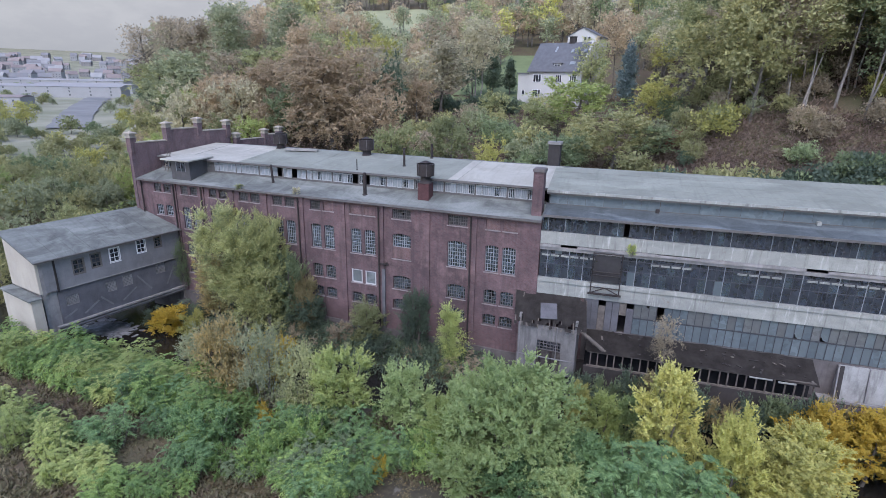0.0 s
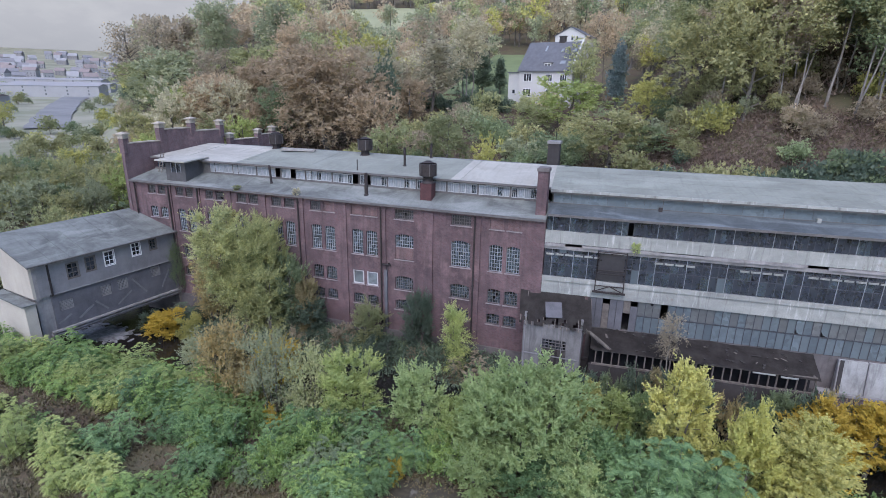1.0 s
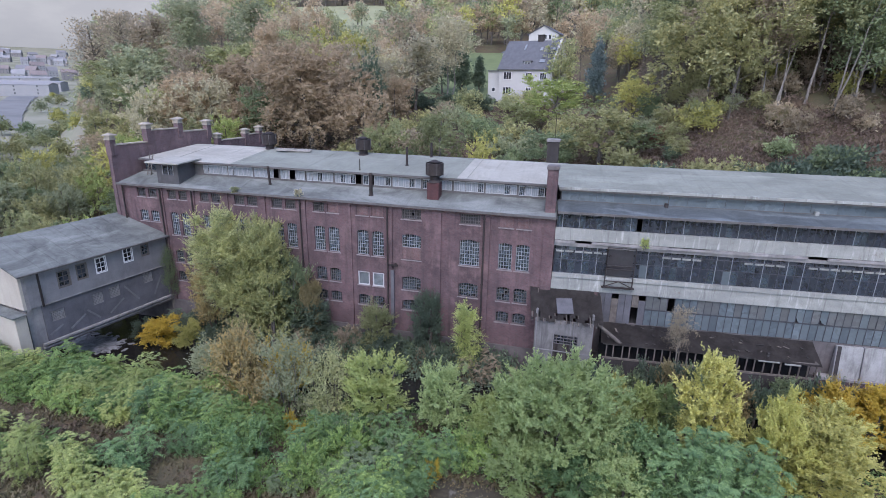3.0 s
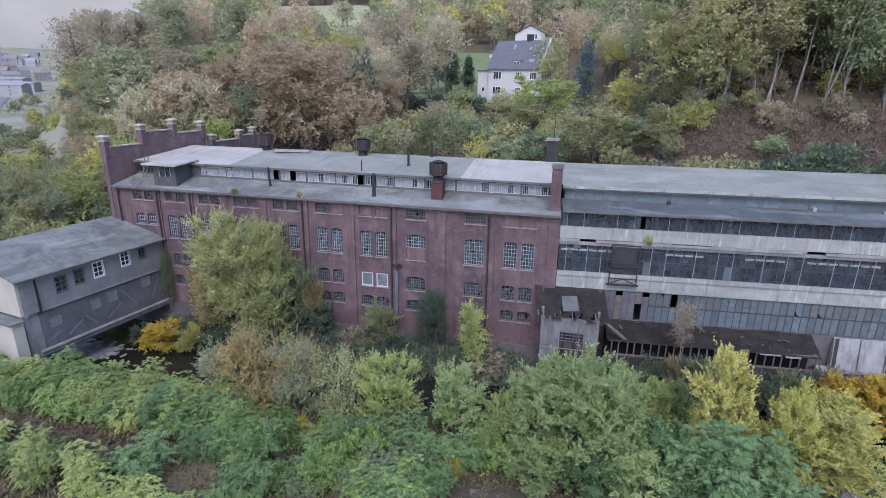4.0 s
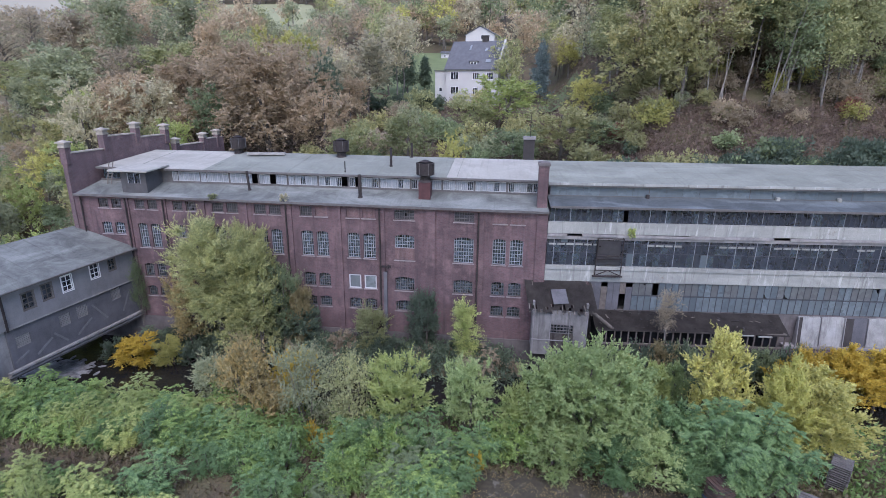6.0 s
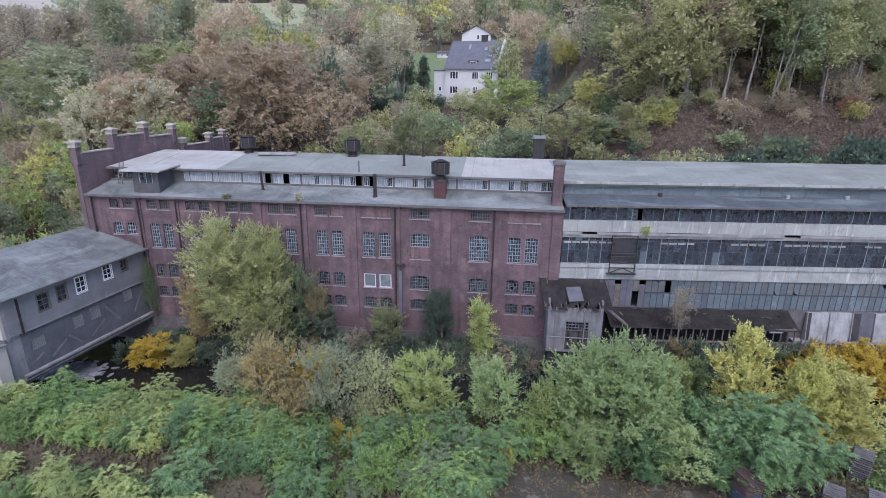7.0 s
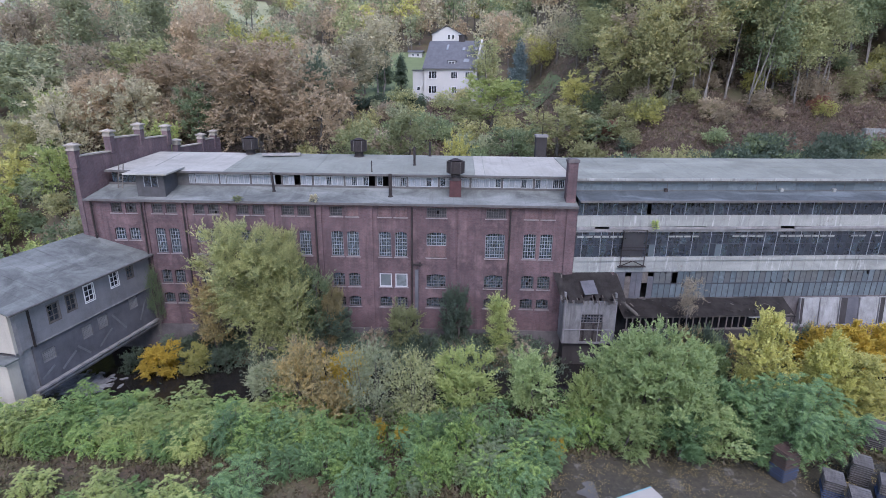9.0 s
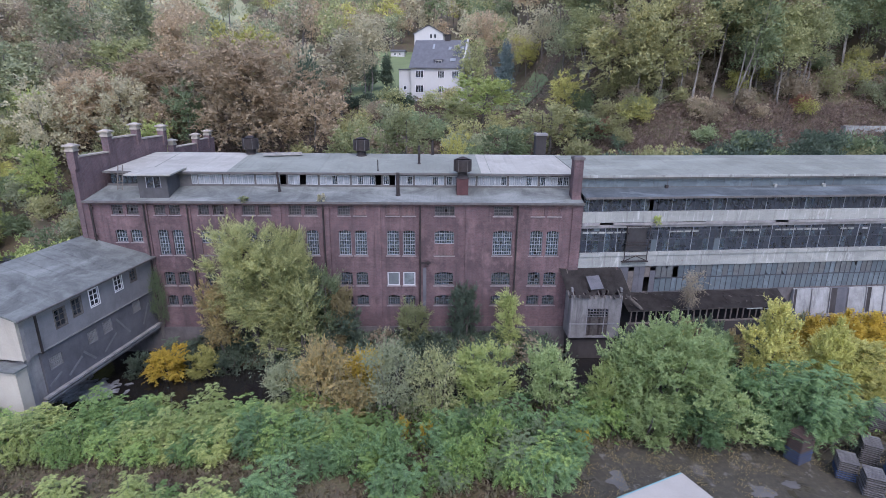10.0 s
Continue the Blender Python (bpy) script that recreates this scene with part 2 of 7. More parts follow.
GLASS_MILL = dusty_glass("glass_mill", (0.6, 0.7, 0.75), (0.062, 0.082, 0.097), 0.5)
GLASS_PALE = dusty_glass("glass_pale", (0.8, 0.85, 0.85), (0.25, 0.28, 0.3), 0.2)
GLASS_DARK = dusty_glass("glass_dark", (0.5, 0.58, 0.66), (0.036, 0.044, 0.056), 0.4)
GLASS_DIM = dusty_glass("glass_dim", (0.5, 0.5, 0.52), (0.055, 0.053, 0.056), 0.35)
GLASS_LOW = dusty_glass("glass_low", (0.65, 0.76, 0.82), (0.1, 0.126, 0.138), 0.15)
GLASS_GREY = dusty_glass("glass_grey", (0.6, 0.65, 0.66), (0.112, 0.12, 0.118), 0.12)
GLASS_SHEET = dusty_glass("glass_sheet", (0.7, 0.8, 0.82), (0.115, 0.142, 0.152), 0.05)
GLASS_NEW = dusty_glass("glass_new", (0.85, 0.9, 0.9), (0.17, 0.195, 0.2), 0.4, 0.03)


def leaf_material(name, a, b, c, shine=0.3):
    """Foliage: three leaf colours from leaf to leaf, a shift from plant to plant, light through the blade."""
    n = Nodes(name)
    # gains lift the colours, partly standing in for haze over the slope
    a, b, c = [tuple(min(0.7, k * v) for v in col) for k, col in ((1.3, a), (1.5, b), (1.62, c))]
    geo = n.add("NewGeometry")
    info = n.add("ObjectInfo")
    col = n.ramp(geo.outputs["Random Per Island"], (0.0, a), (0.5, b), (1.0, c))
    patch = n.noise(0.55, 3, 0.6)
    col = n.mix(n.ramp(patch, (0.35, 0.0), (0.7, 0.6)), col, tuple(x * 1.35 for x in c))
    col = n.mix(info.outputs["Random"], col, tuple(x * 0.8 for x in b))
    n.done(col, 0.6, 0, shine)
    tr = n.add("BsdfTranslucent", Color=col)
    mx = n.add("MixShader", Fac=0.42)
    n.put(mx.inputs[1], n.bsdf.outputs[0])
    n.put(mx.inputs[2], tr.outputs[0])
    n.put(n.out.inputs[0], mx.outputs[0])
    return n.m


# grey, rust, brown and pale: light and even-toned, imitating hillside haze by colour
LEAF = {
    "green": leaf_material("leaf_green", (0.075, 0.105, 0.062), (0.115, 0.15, 0.08), (0.175, 0.21, 0.105)),
    "ash": leaf_material("leaf_ash", (0.055, 0.107, 0.043), (0.116, 0.189, 0.064), (0.24, 0.305, 0.088)),
    "blue_ash": leaf_material("leaf_blue_ash", (0.045, 0.088, 0.042), (0.086, 0.148, 0.064), (0.152, 0.225, 0.092)),
    "silver": leaf_material("leaf_silver", (0.09, 0.138, 0.058), (0.188, 0.252, 0.104), (0.34, 0.395, 0.175)),
    "olive": leaf_material("leaf_olive", (0.14, 0.15, 0.078), (0.2, 0.205, 0.1), (0.275, 0.26, 0.115)),
    "lime": leaf_material("leaf_lime", (0.14, 0.19, 0.065), (0.21, 0.26, 0.09), (0.31, 0.33, 0.12)),
    "dark": leaf_material("leaf_dark", (0.04, 0.062, 0.045), (0.065, 0.09, 0.062), (0.095, 0.125, 0.08)),
    "grey": leaf_material("leaf_grey", (0.145, 0.165, 0.1), (0.18, 0.2, 0.118), (0.235, 0.25, 0.145)),
    "willow": leaf_material("leaf_willow", (0.12, 0.14, 0.072), (0.18, 0.198, 0.096), (0.28, 0.285, 0.135)),
    "lemon": leaf_material("leaf_lemon", (0.2, 0.222, 0.075), (0.305, 0.31, 0.096), (0.41, 0.39, 0.12)),
    "yellow": leaf_material("leaf_yellow", (0.185, 0.2, 0.074), (0.28, 0.277, 0.092), (0.375, 0.352, 0.114)),
    "gold": leaf_material("leaf_gold", (0.22, 0.185, 0.045), (0.36, 0.265, 0.044), (0.44, 0.33, 0.05)),
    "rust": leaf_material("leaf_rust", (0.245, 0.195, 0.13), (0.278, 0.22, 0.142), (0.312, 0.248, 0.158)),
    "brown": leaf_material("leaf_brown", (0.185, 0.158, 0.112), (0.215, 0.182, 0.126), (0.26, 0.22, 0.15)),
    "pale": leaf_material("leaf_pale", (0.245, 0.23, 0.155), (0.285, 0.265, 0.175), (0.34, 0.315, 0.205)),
    "spruce": leaf_material("leaf_spruce", (0.05, 0.08, 0.08), (0.085, 0.12, 0.12), (0.14, 0.18, 0.175)),
    "red": leaf_material("leaf_red", (0.12, 0.065, 0.05), (0.165, 0.085, 0.06), (0.21, 0.12, 0.075)),
    "autumn": leaf_material("leaf_autumn", (0.14, 0.15, 0.085), (0.2, 0.175, 0.09), (0.29, 0.215, 0.085)),
    "sallow": leaf_material("leaf_sallow", (0.1, 0.125, 0.06), (0.17, 0.19, 0.088), (0.3, 0.3, 0.125)),
    "bramble": leaf_material("leaf_bramble", (0.085, 0.062, 0.052), (0.13, 0.095, 0.078), (0.17, 0.14, 0.095)),
}
BARK = plain("bark", (0.15, 0.135, 0.115), 0.5, 5, 0.95, bump=0.5)
BARK_PALE = plain("bark_pale", (0.21, 0.195, 0.172), 0.5, 5, 0.95, bump=0.5)
GRASS_BLADE = leaf_material("dry_grass", (0.075, 0.058, 0.045), (0.11, 0.085, 0.06), (0.1, 0.105, 0.05))


# ---- land and water ----
def smooth(a, b, v):
    v = min(1.0, max(0.0, (v - a) / (b - a)))
    return v * v * (3 - 2 * v)


def ramp(v, xs, zs):
    return float(np.interp(v, xs, zs))


def ground_z(x, y):
    """Height of the land: yard, river bed, valley, wooded slope."""
    # river: centre line and half width
    mid = 40.0 + 0.04 * (x + 20) - 2.2 * smooth(-30, -48, x) - 3.0 * smooth(-48, -70, x)
    yard = -1.0 + 1.0 * smooth(-24, -8, x) - 0.8 * smooth(24.5, 29, y)
    bed = -4.4
    z = yard
    z += (bed - yard) * smooth(mid - 8.5, mid - 5.0, y)
    if y > mid:
        shelf = smooth(-43, -39, x) * smooth(-7, -10, x)
        z = bed + 2.2 * shelf * smooth(40.2, 42.6, y)
        z += (4.0 - 1.4 * shelf) * smooth(45, 54, y)
    if y > 56:
        middle = ramp(y, (56, 62, 70, 80, 120, 178, 260, 400, 900), (0.2, 6, 10, 12.5, 18.8, 32, 50, 78, 120))
        right = ramp(y, (56, 61, 66, 74, 90, 115, 150, 250, 900), (1, 9, 13, 20, 30, 42, 54, 78, 120))
        left = ramp(y, (56, 72, 90, 115, 160, 260, 400, 900), (0.2, 7, 16, 25, 34, 58, 92, 150))
        k = smooth(-6, 14, x - 0.06 * (y - 60))
        hill = middle + (right - middle) * k
        k = smooth(-50, -85, x + 0.12 * (y - 60))
        hill += (left - hill) * k
        az = math.degrees(math.atan2(-x, y))
        far = math.hypot(x, y)
        k = smooth(51, 47.5, az) * (1 - smooth(190, 300, far) * smooth(37, 43, az))
        z = z + (hill - z) * k * smooth(56, 60, y)
        z += ramp(math.hypot(x, y), (0, 260, 550, 900, 1500, 2600), (0, 0, 4, 13, 56, 130)) * (1 - k)
    if x < -60:
        z += 1.5 * smooth(-60, -120, x) * (1 - smooth(56, 60, y))
    return z


def ground_material():
    n = Nodes("ground_soil")
    a = n.noise(0.35, 5, 0.65)
    b = n.noise(6.0, 5, 0.7)
    c = n.noise(0.09, 4, 0.6)
    col = n.mix(n.ramp(a, (0.4, 0.0), (0.6, 1.0)), (0.075, 0.058, 0.045), (0.085, 0.085, 0.045))
    col = n.mix(n.ramp(b, (0.45, 0.0), (0.7, 0.8)), col, (0.15, 0.105, 0.065))
    col = n.mix(n.ramp(c, (0.5, 0.0), (0.65, 0.5)), col, (0.09, 0.095, 0.055))
    # meadows on the valley floor, past the works
    far = n.add("VectorMath")
    far.operation = "LENGTH"
    n.put(far.inputs[0], n.coord((1, 1, 0)))
    reach = n.add("MapRange", Value=far.outputs["Value"])
    reach.inputs["From Min"].default_value, reach.inputs["From Max"].default_value = 120, 220
    # greyed grass tones stand in for haze over the valley
    grass = n.mix(n.ramp(n.noise(0.03, 4, 0.6), (0.4, 0.0), (0.62, 1.0)), (0.165, 0.175, 0.12), (0.235, 0.232, 0.18))
    rise = n.add("SeparateXYZ", Vector=n.coord())
    floor = n.add("MapRange", Value=rise.outputs[2])
    for k, v in (("From Min", 14), ("From Max", 18), ("To Min", 1), ("To Max", 0)):
        floor.inputs[k].default_value = v
    plainland = n.add("Math")
    plainland.operation = "MULTIPLY"
    n.put(plainland.inputs[0], reach.outputs[0])
    n.put(plainland.inputs[1], floor.outputs[0])
    beyond = n.add("MapRange", Value=far.outputs["Value"])
    beyond.inputs["From Min"].default_value, beyond.inputs["From Max"].default_value = 420, 520
    col = n.mix(plainland.outputs[0], col, grass)
    col = n.mix(beyond.outputs[0], col, grass)
    n.bump(b, 0.6, 0.08)
    return n.done(col, 0.95, 0, 0.1)


def spread(lo, hi, near_lo, near_hi, step, far):
    """Grid lines: even steps in the near stretch, growing beyond it."""
    vals = list(np.arange(near_lo, near_hi + 0.01, step))
    v, s = near_hi, step
    while v < hi:
        s = min(s * 1.13, far)
        v += s
        vals.append(min(v, hi))
    v, s = near_lo, step
    while v > lo:
        s = min(s * 1.13, far)
        v -= s
        vals.insert(0, max(v, lo))
    return vals


gx, gy = spread(-3000, 3000, -75, 45, 1.5, 160), spread(-400, 3500, 10, 130, 1.5, 160)
gv, gf = [], []
for y in gy:
    for x in gx:
        z = ground_z(x, y)
        flat = 1 - smooth(-17, -13, x) * smooth(27, 24, y)
        z += flat * (0.35 * noise.noise((x * 0.13, y * 0.13, 0)) + 0.15 * noise.noise((x * 0.5, y * 0.5, 4)))
        gv.append((x, y, z))
nx = len(gx)
for j in range(len(gy) - 1):
    for i in range(nx - 1):
        gf.append((j * nx + i, j * nx + i + 1, (j + 1) * nx + i + 1, (j + 1) * nx + i))
ground = tagged(part("ground", mesh_of("ground", gv, gf), ground_material(), smooth_faces=True),
                "rough land with brown soil, weeds and a wooded valley side", "ground", kind="structure")


def mud_material():
    """Trodden wet mud: dark soil, pale grit, damp hollows that shine."""
    n = Nodes("yard_mud")
    a = n.noise(0.4, 6, 0.7, None, 0.6)
    b = n.noise(3.0, 6, 0.75)
    g = n.noise(0.9, 5, 0.7, None, 0.4)
    c = n.mix(n.ramp(b, (0.4, 0.0), (0.7, 1.0)), (0.036, 0.032, 0.022), (0.066, 0.057, 0.036))
    c = n.mix(n.ramp(g, (0.57, 0.0), (0.68, 0.8)), c, (0.17, 0.162, 0.14))
    wet = n.ramp(a, (0.54, 0.85), (0.64, 0.2))
    n.bump(b, 0.35, 0.03)
    return n.done(c, wet, 0, 0.4)


yv, yf = [], []
for j in range(25):
    for i in range(57):
        x, y = -14 + 0.5 * i, 13 + 0.5 * j
        x += 0.6 * noise.noise((y * 0.4, 1, 7)) * (i == 0)
        y += (0.9 * noise.noise((x * 0.35, 2, 3)) - 0.25) * (j == 24)
        yv.append((x, y, ground_z(x, y) + 0.05))
for j in range(24):
    for i in range(56):
        k = j * 57 + i
        yf.append((k, k + 1, k + 58, k + 57))
tagged(part("yard", mesh_of("yard", yv, yf), mud_material(), smooth_faces=True), "muddy wet yard with grit and damp hollows", "yard", kind="structure")


def water_material():
    n = Nodes("river_water")
    w = n.noise(0.9, 4, 0.6, n.coord((1, 1.6, 1)))
    foam = n.noise(0.5, 6, 0.75, n.coord((1, 1.4, 1)))
    n.bump(w, 0.35, 0.06)
    col = n.mix(n.ramp(foam, (0.64, 0.0), (0.78, 0.35)), (0.014, 0.013, 0.012), (0.2, 0.2, 0.2))
    return n.done(col, 0.12, 0, 0.5)


bm = bmesh.new()
bmesh.ops.create_grid(bm, x_segments=60, y_segments=20, size=1)
for v in bm.verts:
    x, y = v.co.x * 100 - 20, v.co.y * 14 + 38
    v.co = (x, y, -3.55 + 0.03 * noise.noise((x * 0.4, y * 0.4, 1)))
tagged(part("water", bm, water_material(), smooth_faces=True), "dark shallow river running along the factory wall", "river", kind="structure")

# foam over stones under the bridge
FOAM = plain("river_foam", (0.30, 0.30, 0.30), 0.12, 4.5, 0.5, bump=0.8)

# glowing backdrop far beyond the town: hazy valley side and sky painted in
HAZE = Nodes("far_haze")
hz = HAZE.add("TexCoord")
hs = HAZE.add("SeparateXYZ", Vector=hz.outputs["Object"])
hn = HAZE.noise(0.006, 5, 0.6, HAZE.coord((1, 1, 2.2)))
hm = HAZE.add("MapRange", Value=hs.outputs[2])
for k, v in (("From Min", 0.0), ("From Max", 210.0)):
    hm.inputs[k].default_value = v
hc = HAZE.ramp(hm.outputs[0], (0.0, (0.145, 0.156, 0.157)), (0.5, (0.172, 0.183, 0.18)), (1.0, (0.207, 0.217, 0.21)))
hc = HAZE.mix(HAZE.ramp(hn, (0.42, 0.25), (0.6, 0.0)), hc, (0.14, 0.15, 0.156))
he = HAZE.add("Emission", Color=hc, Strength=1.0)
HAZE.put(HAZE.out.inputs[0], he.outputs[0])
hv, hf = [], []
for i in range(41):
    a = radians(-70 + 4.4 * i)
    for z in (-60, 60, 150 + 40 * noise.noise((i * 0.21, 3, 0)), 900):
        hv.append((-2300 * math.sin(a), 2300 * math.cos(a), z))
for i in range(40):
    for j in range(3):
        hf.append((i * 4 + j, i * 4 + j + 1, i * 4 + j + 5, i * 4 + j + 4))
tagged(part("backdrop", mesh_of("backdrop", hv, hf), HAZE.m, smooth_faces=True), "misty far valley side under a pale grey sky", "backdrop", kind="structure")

# ---- brick factory ----
FY = 44.32
mill = thing("factory_building", "long derelict red brick mill with pilasters and barred windows", "factory", pose(-30, FY, -3.5))
MI = Matrix.Translation((30, -FY, 3.5))


def mpart(name, bm, mat, parent=None, label="", slant=False):
    """A part of the mill, built in world places; with slant, its outer end follows the gable."""
    ob = part(name, bm, mat, parent or mill, label)
    if slant:
        for v in ob.data.vertices:
            if v.co.x < -51:
                v.co.x += 0.172 * (v.co.y - 44.4)
    ob.data.transform(MI)
    return ob


PAIRS = {1: (-50.0, -47.55), 2: (-46.1, -43.75), 3: (-42.1, -39.7), 4: (-38.0, -35.4), 5: (-33.72, -31.08),
         6: (-29.18, -26.5), 7: (-24.62, -21.9), 10: (-10.85, -8.05)}
SINGLES = {8: (-20.05, -18.17), 9: (-14.45, -12.6)}
ROWS_Z = {"attic": (10.56, 11.5), "tall": (6.62, 9.12), "mid": (3.52, 4.92), "low": (1.42, 2.5)}
openings = []
for row, (za, zb) in ROWS_Z.items():
    for bay, (a, b) in PAIRS.items():
        if bay == 1 and row in ("mid", "low"):
            continue
        w = (b - a - 0.34) / 2
        za2 = za
        if bay == 1 and row == "tall":
            za2 = 7.9
        openings.append((bay, row, "l", a, a + w, za2, zb))
        openings.append((bay, row, "r", b - w, b, za2, zb))
    for bay, (a, b) in SINGLES.items():
        openings.append((bay, row, "s", a, b, za, zb))
bm = bmesh.new()
wall_grid(bm, -52.5, -6.0, -0.9, 11.75, FY, FY + 0.5, [o[3:] for o in openings])
mpart("wall", bm, BRICK, label="sooty red brick front wall")
mpart("plinth", box_bm(-52.5, -6.0, FY - 0.12, FY + 0.5, -4.4, -0.9), PLINTH, label="grey stone plinth stained by the river")
mpart("wall", box_bm(-6.5, -6.0, FY + 0.5, 62, -4, 11.75), BRICK)
mpart("wall", box_bm(-52.0, -6.0, 62, 62.5, -1, 13.9), BRICK, slant=True)
# floors painted near-black so the rooms behind the windows read unlit
mpart("floor_slab", box_bm(-52.0, -6.5, FY + 0.5, 62, 9.6, 9.9), INSIDE_SHADE, slant=True)
mpart("floor_slab", box_bm(-52.0, -6.5, FY + 0.5, 62, 5.6, 5.9), INSIDE_SHADE, slant=True)
mpart("floor_slab", box_bm(-52.0, -6.5, FY + 0.5, 62, 2.9, 3.15), INSIDE_SHADE, slant=True)
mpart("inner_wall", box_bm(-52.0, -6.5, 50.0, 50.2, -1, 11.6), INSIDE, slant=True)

# pilasters, corbels under the eave
for i, x in enumerate((-47.0, -43.05, -39.0, -34.7, -30.25, -25.45, -21.25, -16.65, -11.95)):
    bm = bmesh.new()
    w = 0.55 if i != 7 else 0.9
    bx(bm, x - w / 2, x + w / 2, FY - 0.13, FY - 0.003, -0.9, 11.5)
    bx(bm, x - w / 2 - 0.08, x + w / 2 + 0.08, FY - 0.2, FY - 0.003, 11.5, 11.74)
    mpart("pilaster", bm, BRICK)
bm = bmesh.new()
bx(bm, -6.95, -6.0, FY - 0.14, FY - 0.003, -0.9, 11.74)
mpart("pilaster", bm, BRICK)
bm = bmesh.new()
bx(bm, -52.5, -51.9, FY - 0.14, FY - 0.003, -0.9, 11.74)
mpart("pilaster", bm, BRICK)


def grid_window(w, h, cols, rows, bar):
    """Frame with glazing bars, centred on x, sill at z 0, front at y 0."""
    bm = bmesh.new()
    f = 0.06
    holes = []
    for i in range(cols):
        for j in range(rows):
            x0 = -w / 2 + w * i / cols + (f if i == 0 else bar / 2)
            x1 = -w / 2 + w * (i + 1) / cols - (f if i == cols - 1 else bar / 2)
            z0 = h * j / rows + (f if j == 0 else bar / 2)
            z1 = h * (j + 1) / rows - (f if j == rows - 1 else bar / 2)
            holes.append(tuple(round(v, 4) for v in (x0, x1, z0, z1)))
    wall_grid(bm, -w / 2, w / 2, 0, h, 0.0, 0.07, holes)
    me = bpy.data.meshes.new("window_frame")
    bm.to_mesh(me)
    bm.free()
    return me


def pane_sheet(w, h, cols, rows, missing, rng):
    """The glass of a barred window; lost panes are holes."""
    bm = bmesh.new()
    lost = [(i, j) for i in range(cols) for j in range(rows) if rng.random() < missing]
    wall_grid(bm, round(-w / 2, 4), round(w / 2, 4), 0, round(h, 4), 0.034, 0.04, [tuple(round(v, 4) for v in (-w / 2 + w * i / cols, -w / 2 + w * (i + 1) / cols, h * j / rows, h * (j + 1) / rows)) for i, j in lost])
    return bm


rng = random.Random(5)
frame_cache = {}
spandrel = bmesh.new()
for bay, row, side, a, b, za, zb in openings:
    w, h, cx = b - a, zb - za, (a + b) / 2
    label = {"attic": "low barred attic window", "tall": "tall iron-framed window with small dusty panes",
             "mid": "arched iron-framed window with small panes", "low": "small barred window near the river"}[row]
    filled = (row == "attic" and bay in (7, 10)) or (row == "attic" and bay == 6 and side == "r")
    arch = 0.0 if row == "attic" else 0.13 * (1 if w < 1.5 else 1.3)
    if bay == 7 and row == "mid":
        arch = 0
    # arch: brick corners closing the opening's upper edge
    if arch:
        for s in (-1, 1):
            pts = [(s * w / 2, zb)]
            for i in range(6):
                q = i / 5
                pts.append((s * w / 2 * q, zb - arch * q * q))
            prism(spandrel, [(cx + p, z) for p, z in pts], FY + 0.004, FY + 0.2)
    hood = bmesh.new()
    if arch:
        low = [(cx + q * w / 2, zb - arch * q * q) for q in (-1, -0.6, -0.2, 0.2, 0.6, 1)]
        prism(hood, low + [(x, z + 0.22) for x, z in low[::-1]], FY - 0.02, FY + 0.02)
    else:
        bx(hood, a - 0.06, b + 0.06, FY - 0.02, FY + 0.02, zb, zb + 0.2)
    win = part("window", hood, BRICK, mill, label if not filled else "blind window bricked up with paler brick")
    win.data.transform(MI)
    mpart("sill", box_bm(a - 0.09, b + 0.09, FY - 0.09, FY + 0.12, za - 0.1, za), SILL, win)
    if filled:
        mpart("infill", box_bm(a, b, FY + 0.1, FY + 0.3, za, zb), BRICK_FILL, win)
        continue
    if bay == 7 and row == "mid":
        fr = bmesh.new()
        wall_grid(fr, a, b, za, zb, FY + 0.02, FY + 0.14, [(a + 0.1, b - 0.1, za + 0.1, zb - 0.1)])
        mpart("frame", fr, PLASTIC, win, "new white plastic window frame")
        mpart("pane", box_bm(a + 0.1, b - 0.1, FY + 0.08, FY + 0.1, za + 0.1, zb - 0.1), GLASS_NEW, win)
        continue
    if bay in (3, 8) and row == "tall":
        mpart("infill", box_bm(a, b, FY + 0.1, FY + 0.3, za, za + 1.15), BRICK_FILL, win, "lower half bricked up")
        za, h = za + 1.15, h - 1.15
    cols, rows = max(3, round(w / 0.24)), max(3, round(h / 0.36))
    key = (round(w, 2), round(h, 2))
    key += (row,)
    if key not in frame_cache:
        frame_cache[key] = grid_window(w, h, cols, rows, 0.038)
        frame_cache[key].materials.append(SASH if row == "tall" else SASH_DULL)
    fr = part("frame", frame_cache[key], None, win)
    fr.matrix_basis = MI @ pose(cx, FY + 0.16, za)
    miss = {"attic": 0.03, "tall": 0.02, "mid": 0.06, "low": 0.12}[row]
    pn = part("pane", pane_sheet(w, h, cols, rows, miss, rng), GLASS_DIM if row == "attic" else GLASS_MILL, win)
    pn.matrix_basis = MI @ pose(cx, FY + 0.16, za)
mpart("arch_brick", spandrel, BRICK)

# roofs: low front slope, clerestory, upper slope
def slope(x0, x1, p, q, t=0.14):
    """A roof slab along x from the eave p=(y, z) to the top q=(y, z)."""
    bm = bmesh.new()
    prism(bm, [(p[0], p[1] - t), (q[0], q[1] - t), (q[0], q[1]), (p[0], p[1])], x0, x1, "x")
    return bm


mpart("roof", slope(-52.1, -6.0, (43.95, 11.92), (47.2, 12.78)), FELT, label="grey felted lower roof", slant=True)
mpart("gutter", box_bm(-52.3, -5.95, 43.86, 43.99, 11.74, 11.95), RIM, label="dark eaves gutter")
for xa, xb, mt in ((-52.0, -40.02, FELT_TOP), (-40.0, -15.52, FELT_HALL), (-15.5, -6.0, FELT_TOP)):
    mpart("roof", slope(xa, xb, (46.75, 14.2), (54.6, 15.05)), mt, label="pale sheeted upper roof", slant=True)
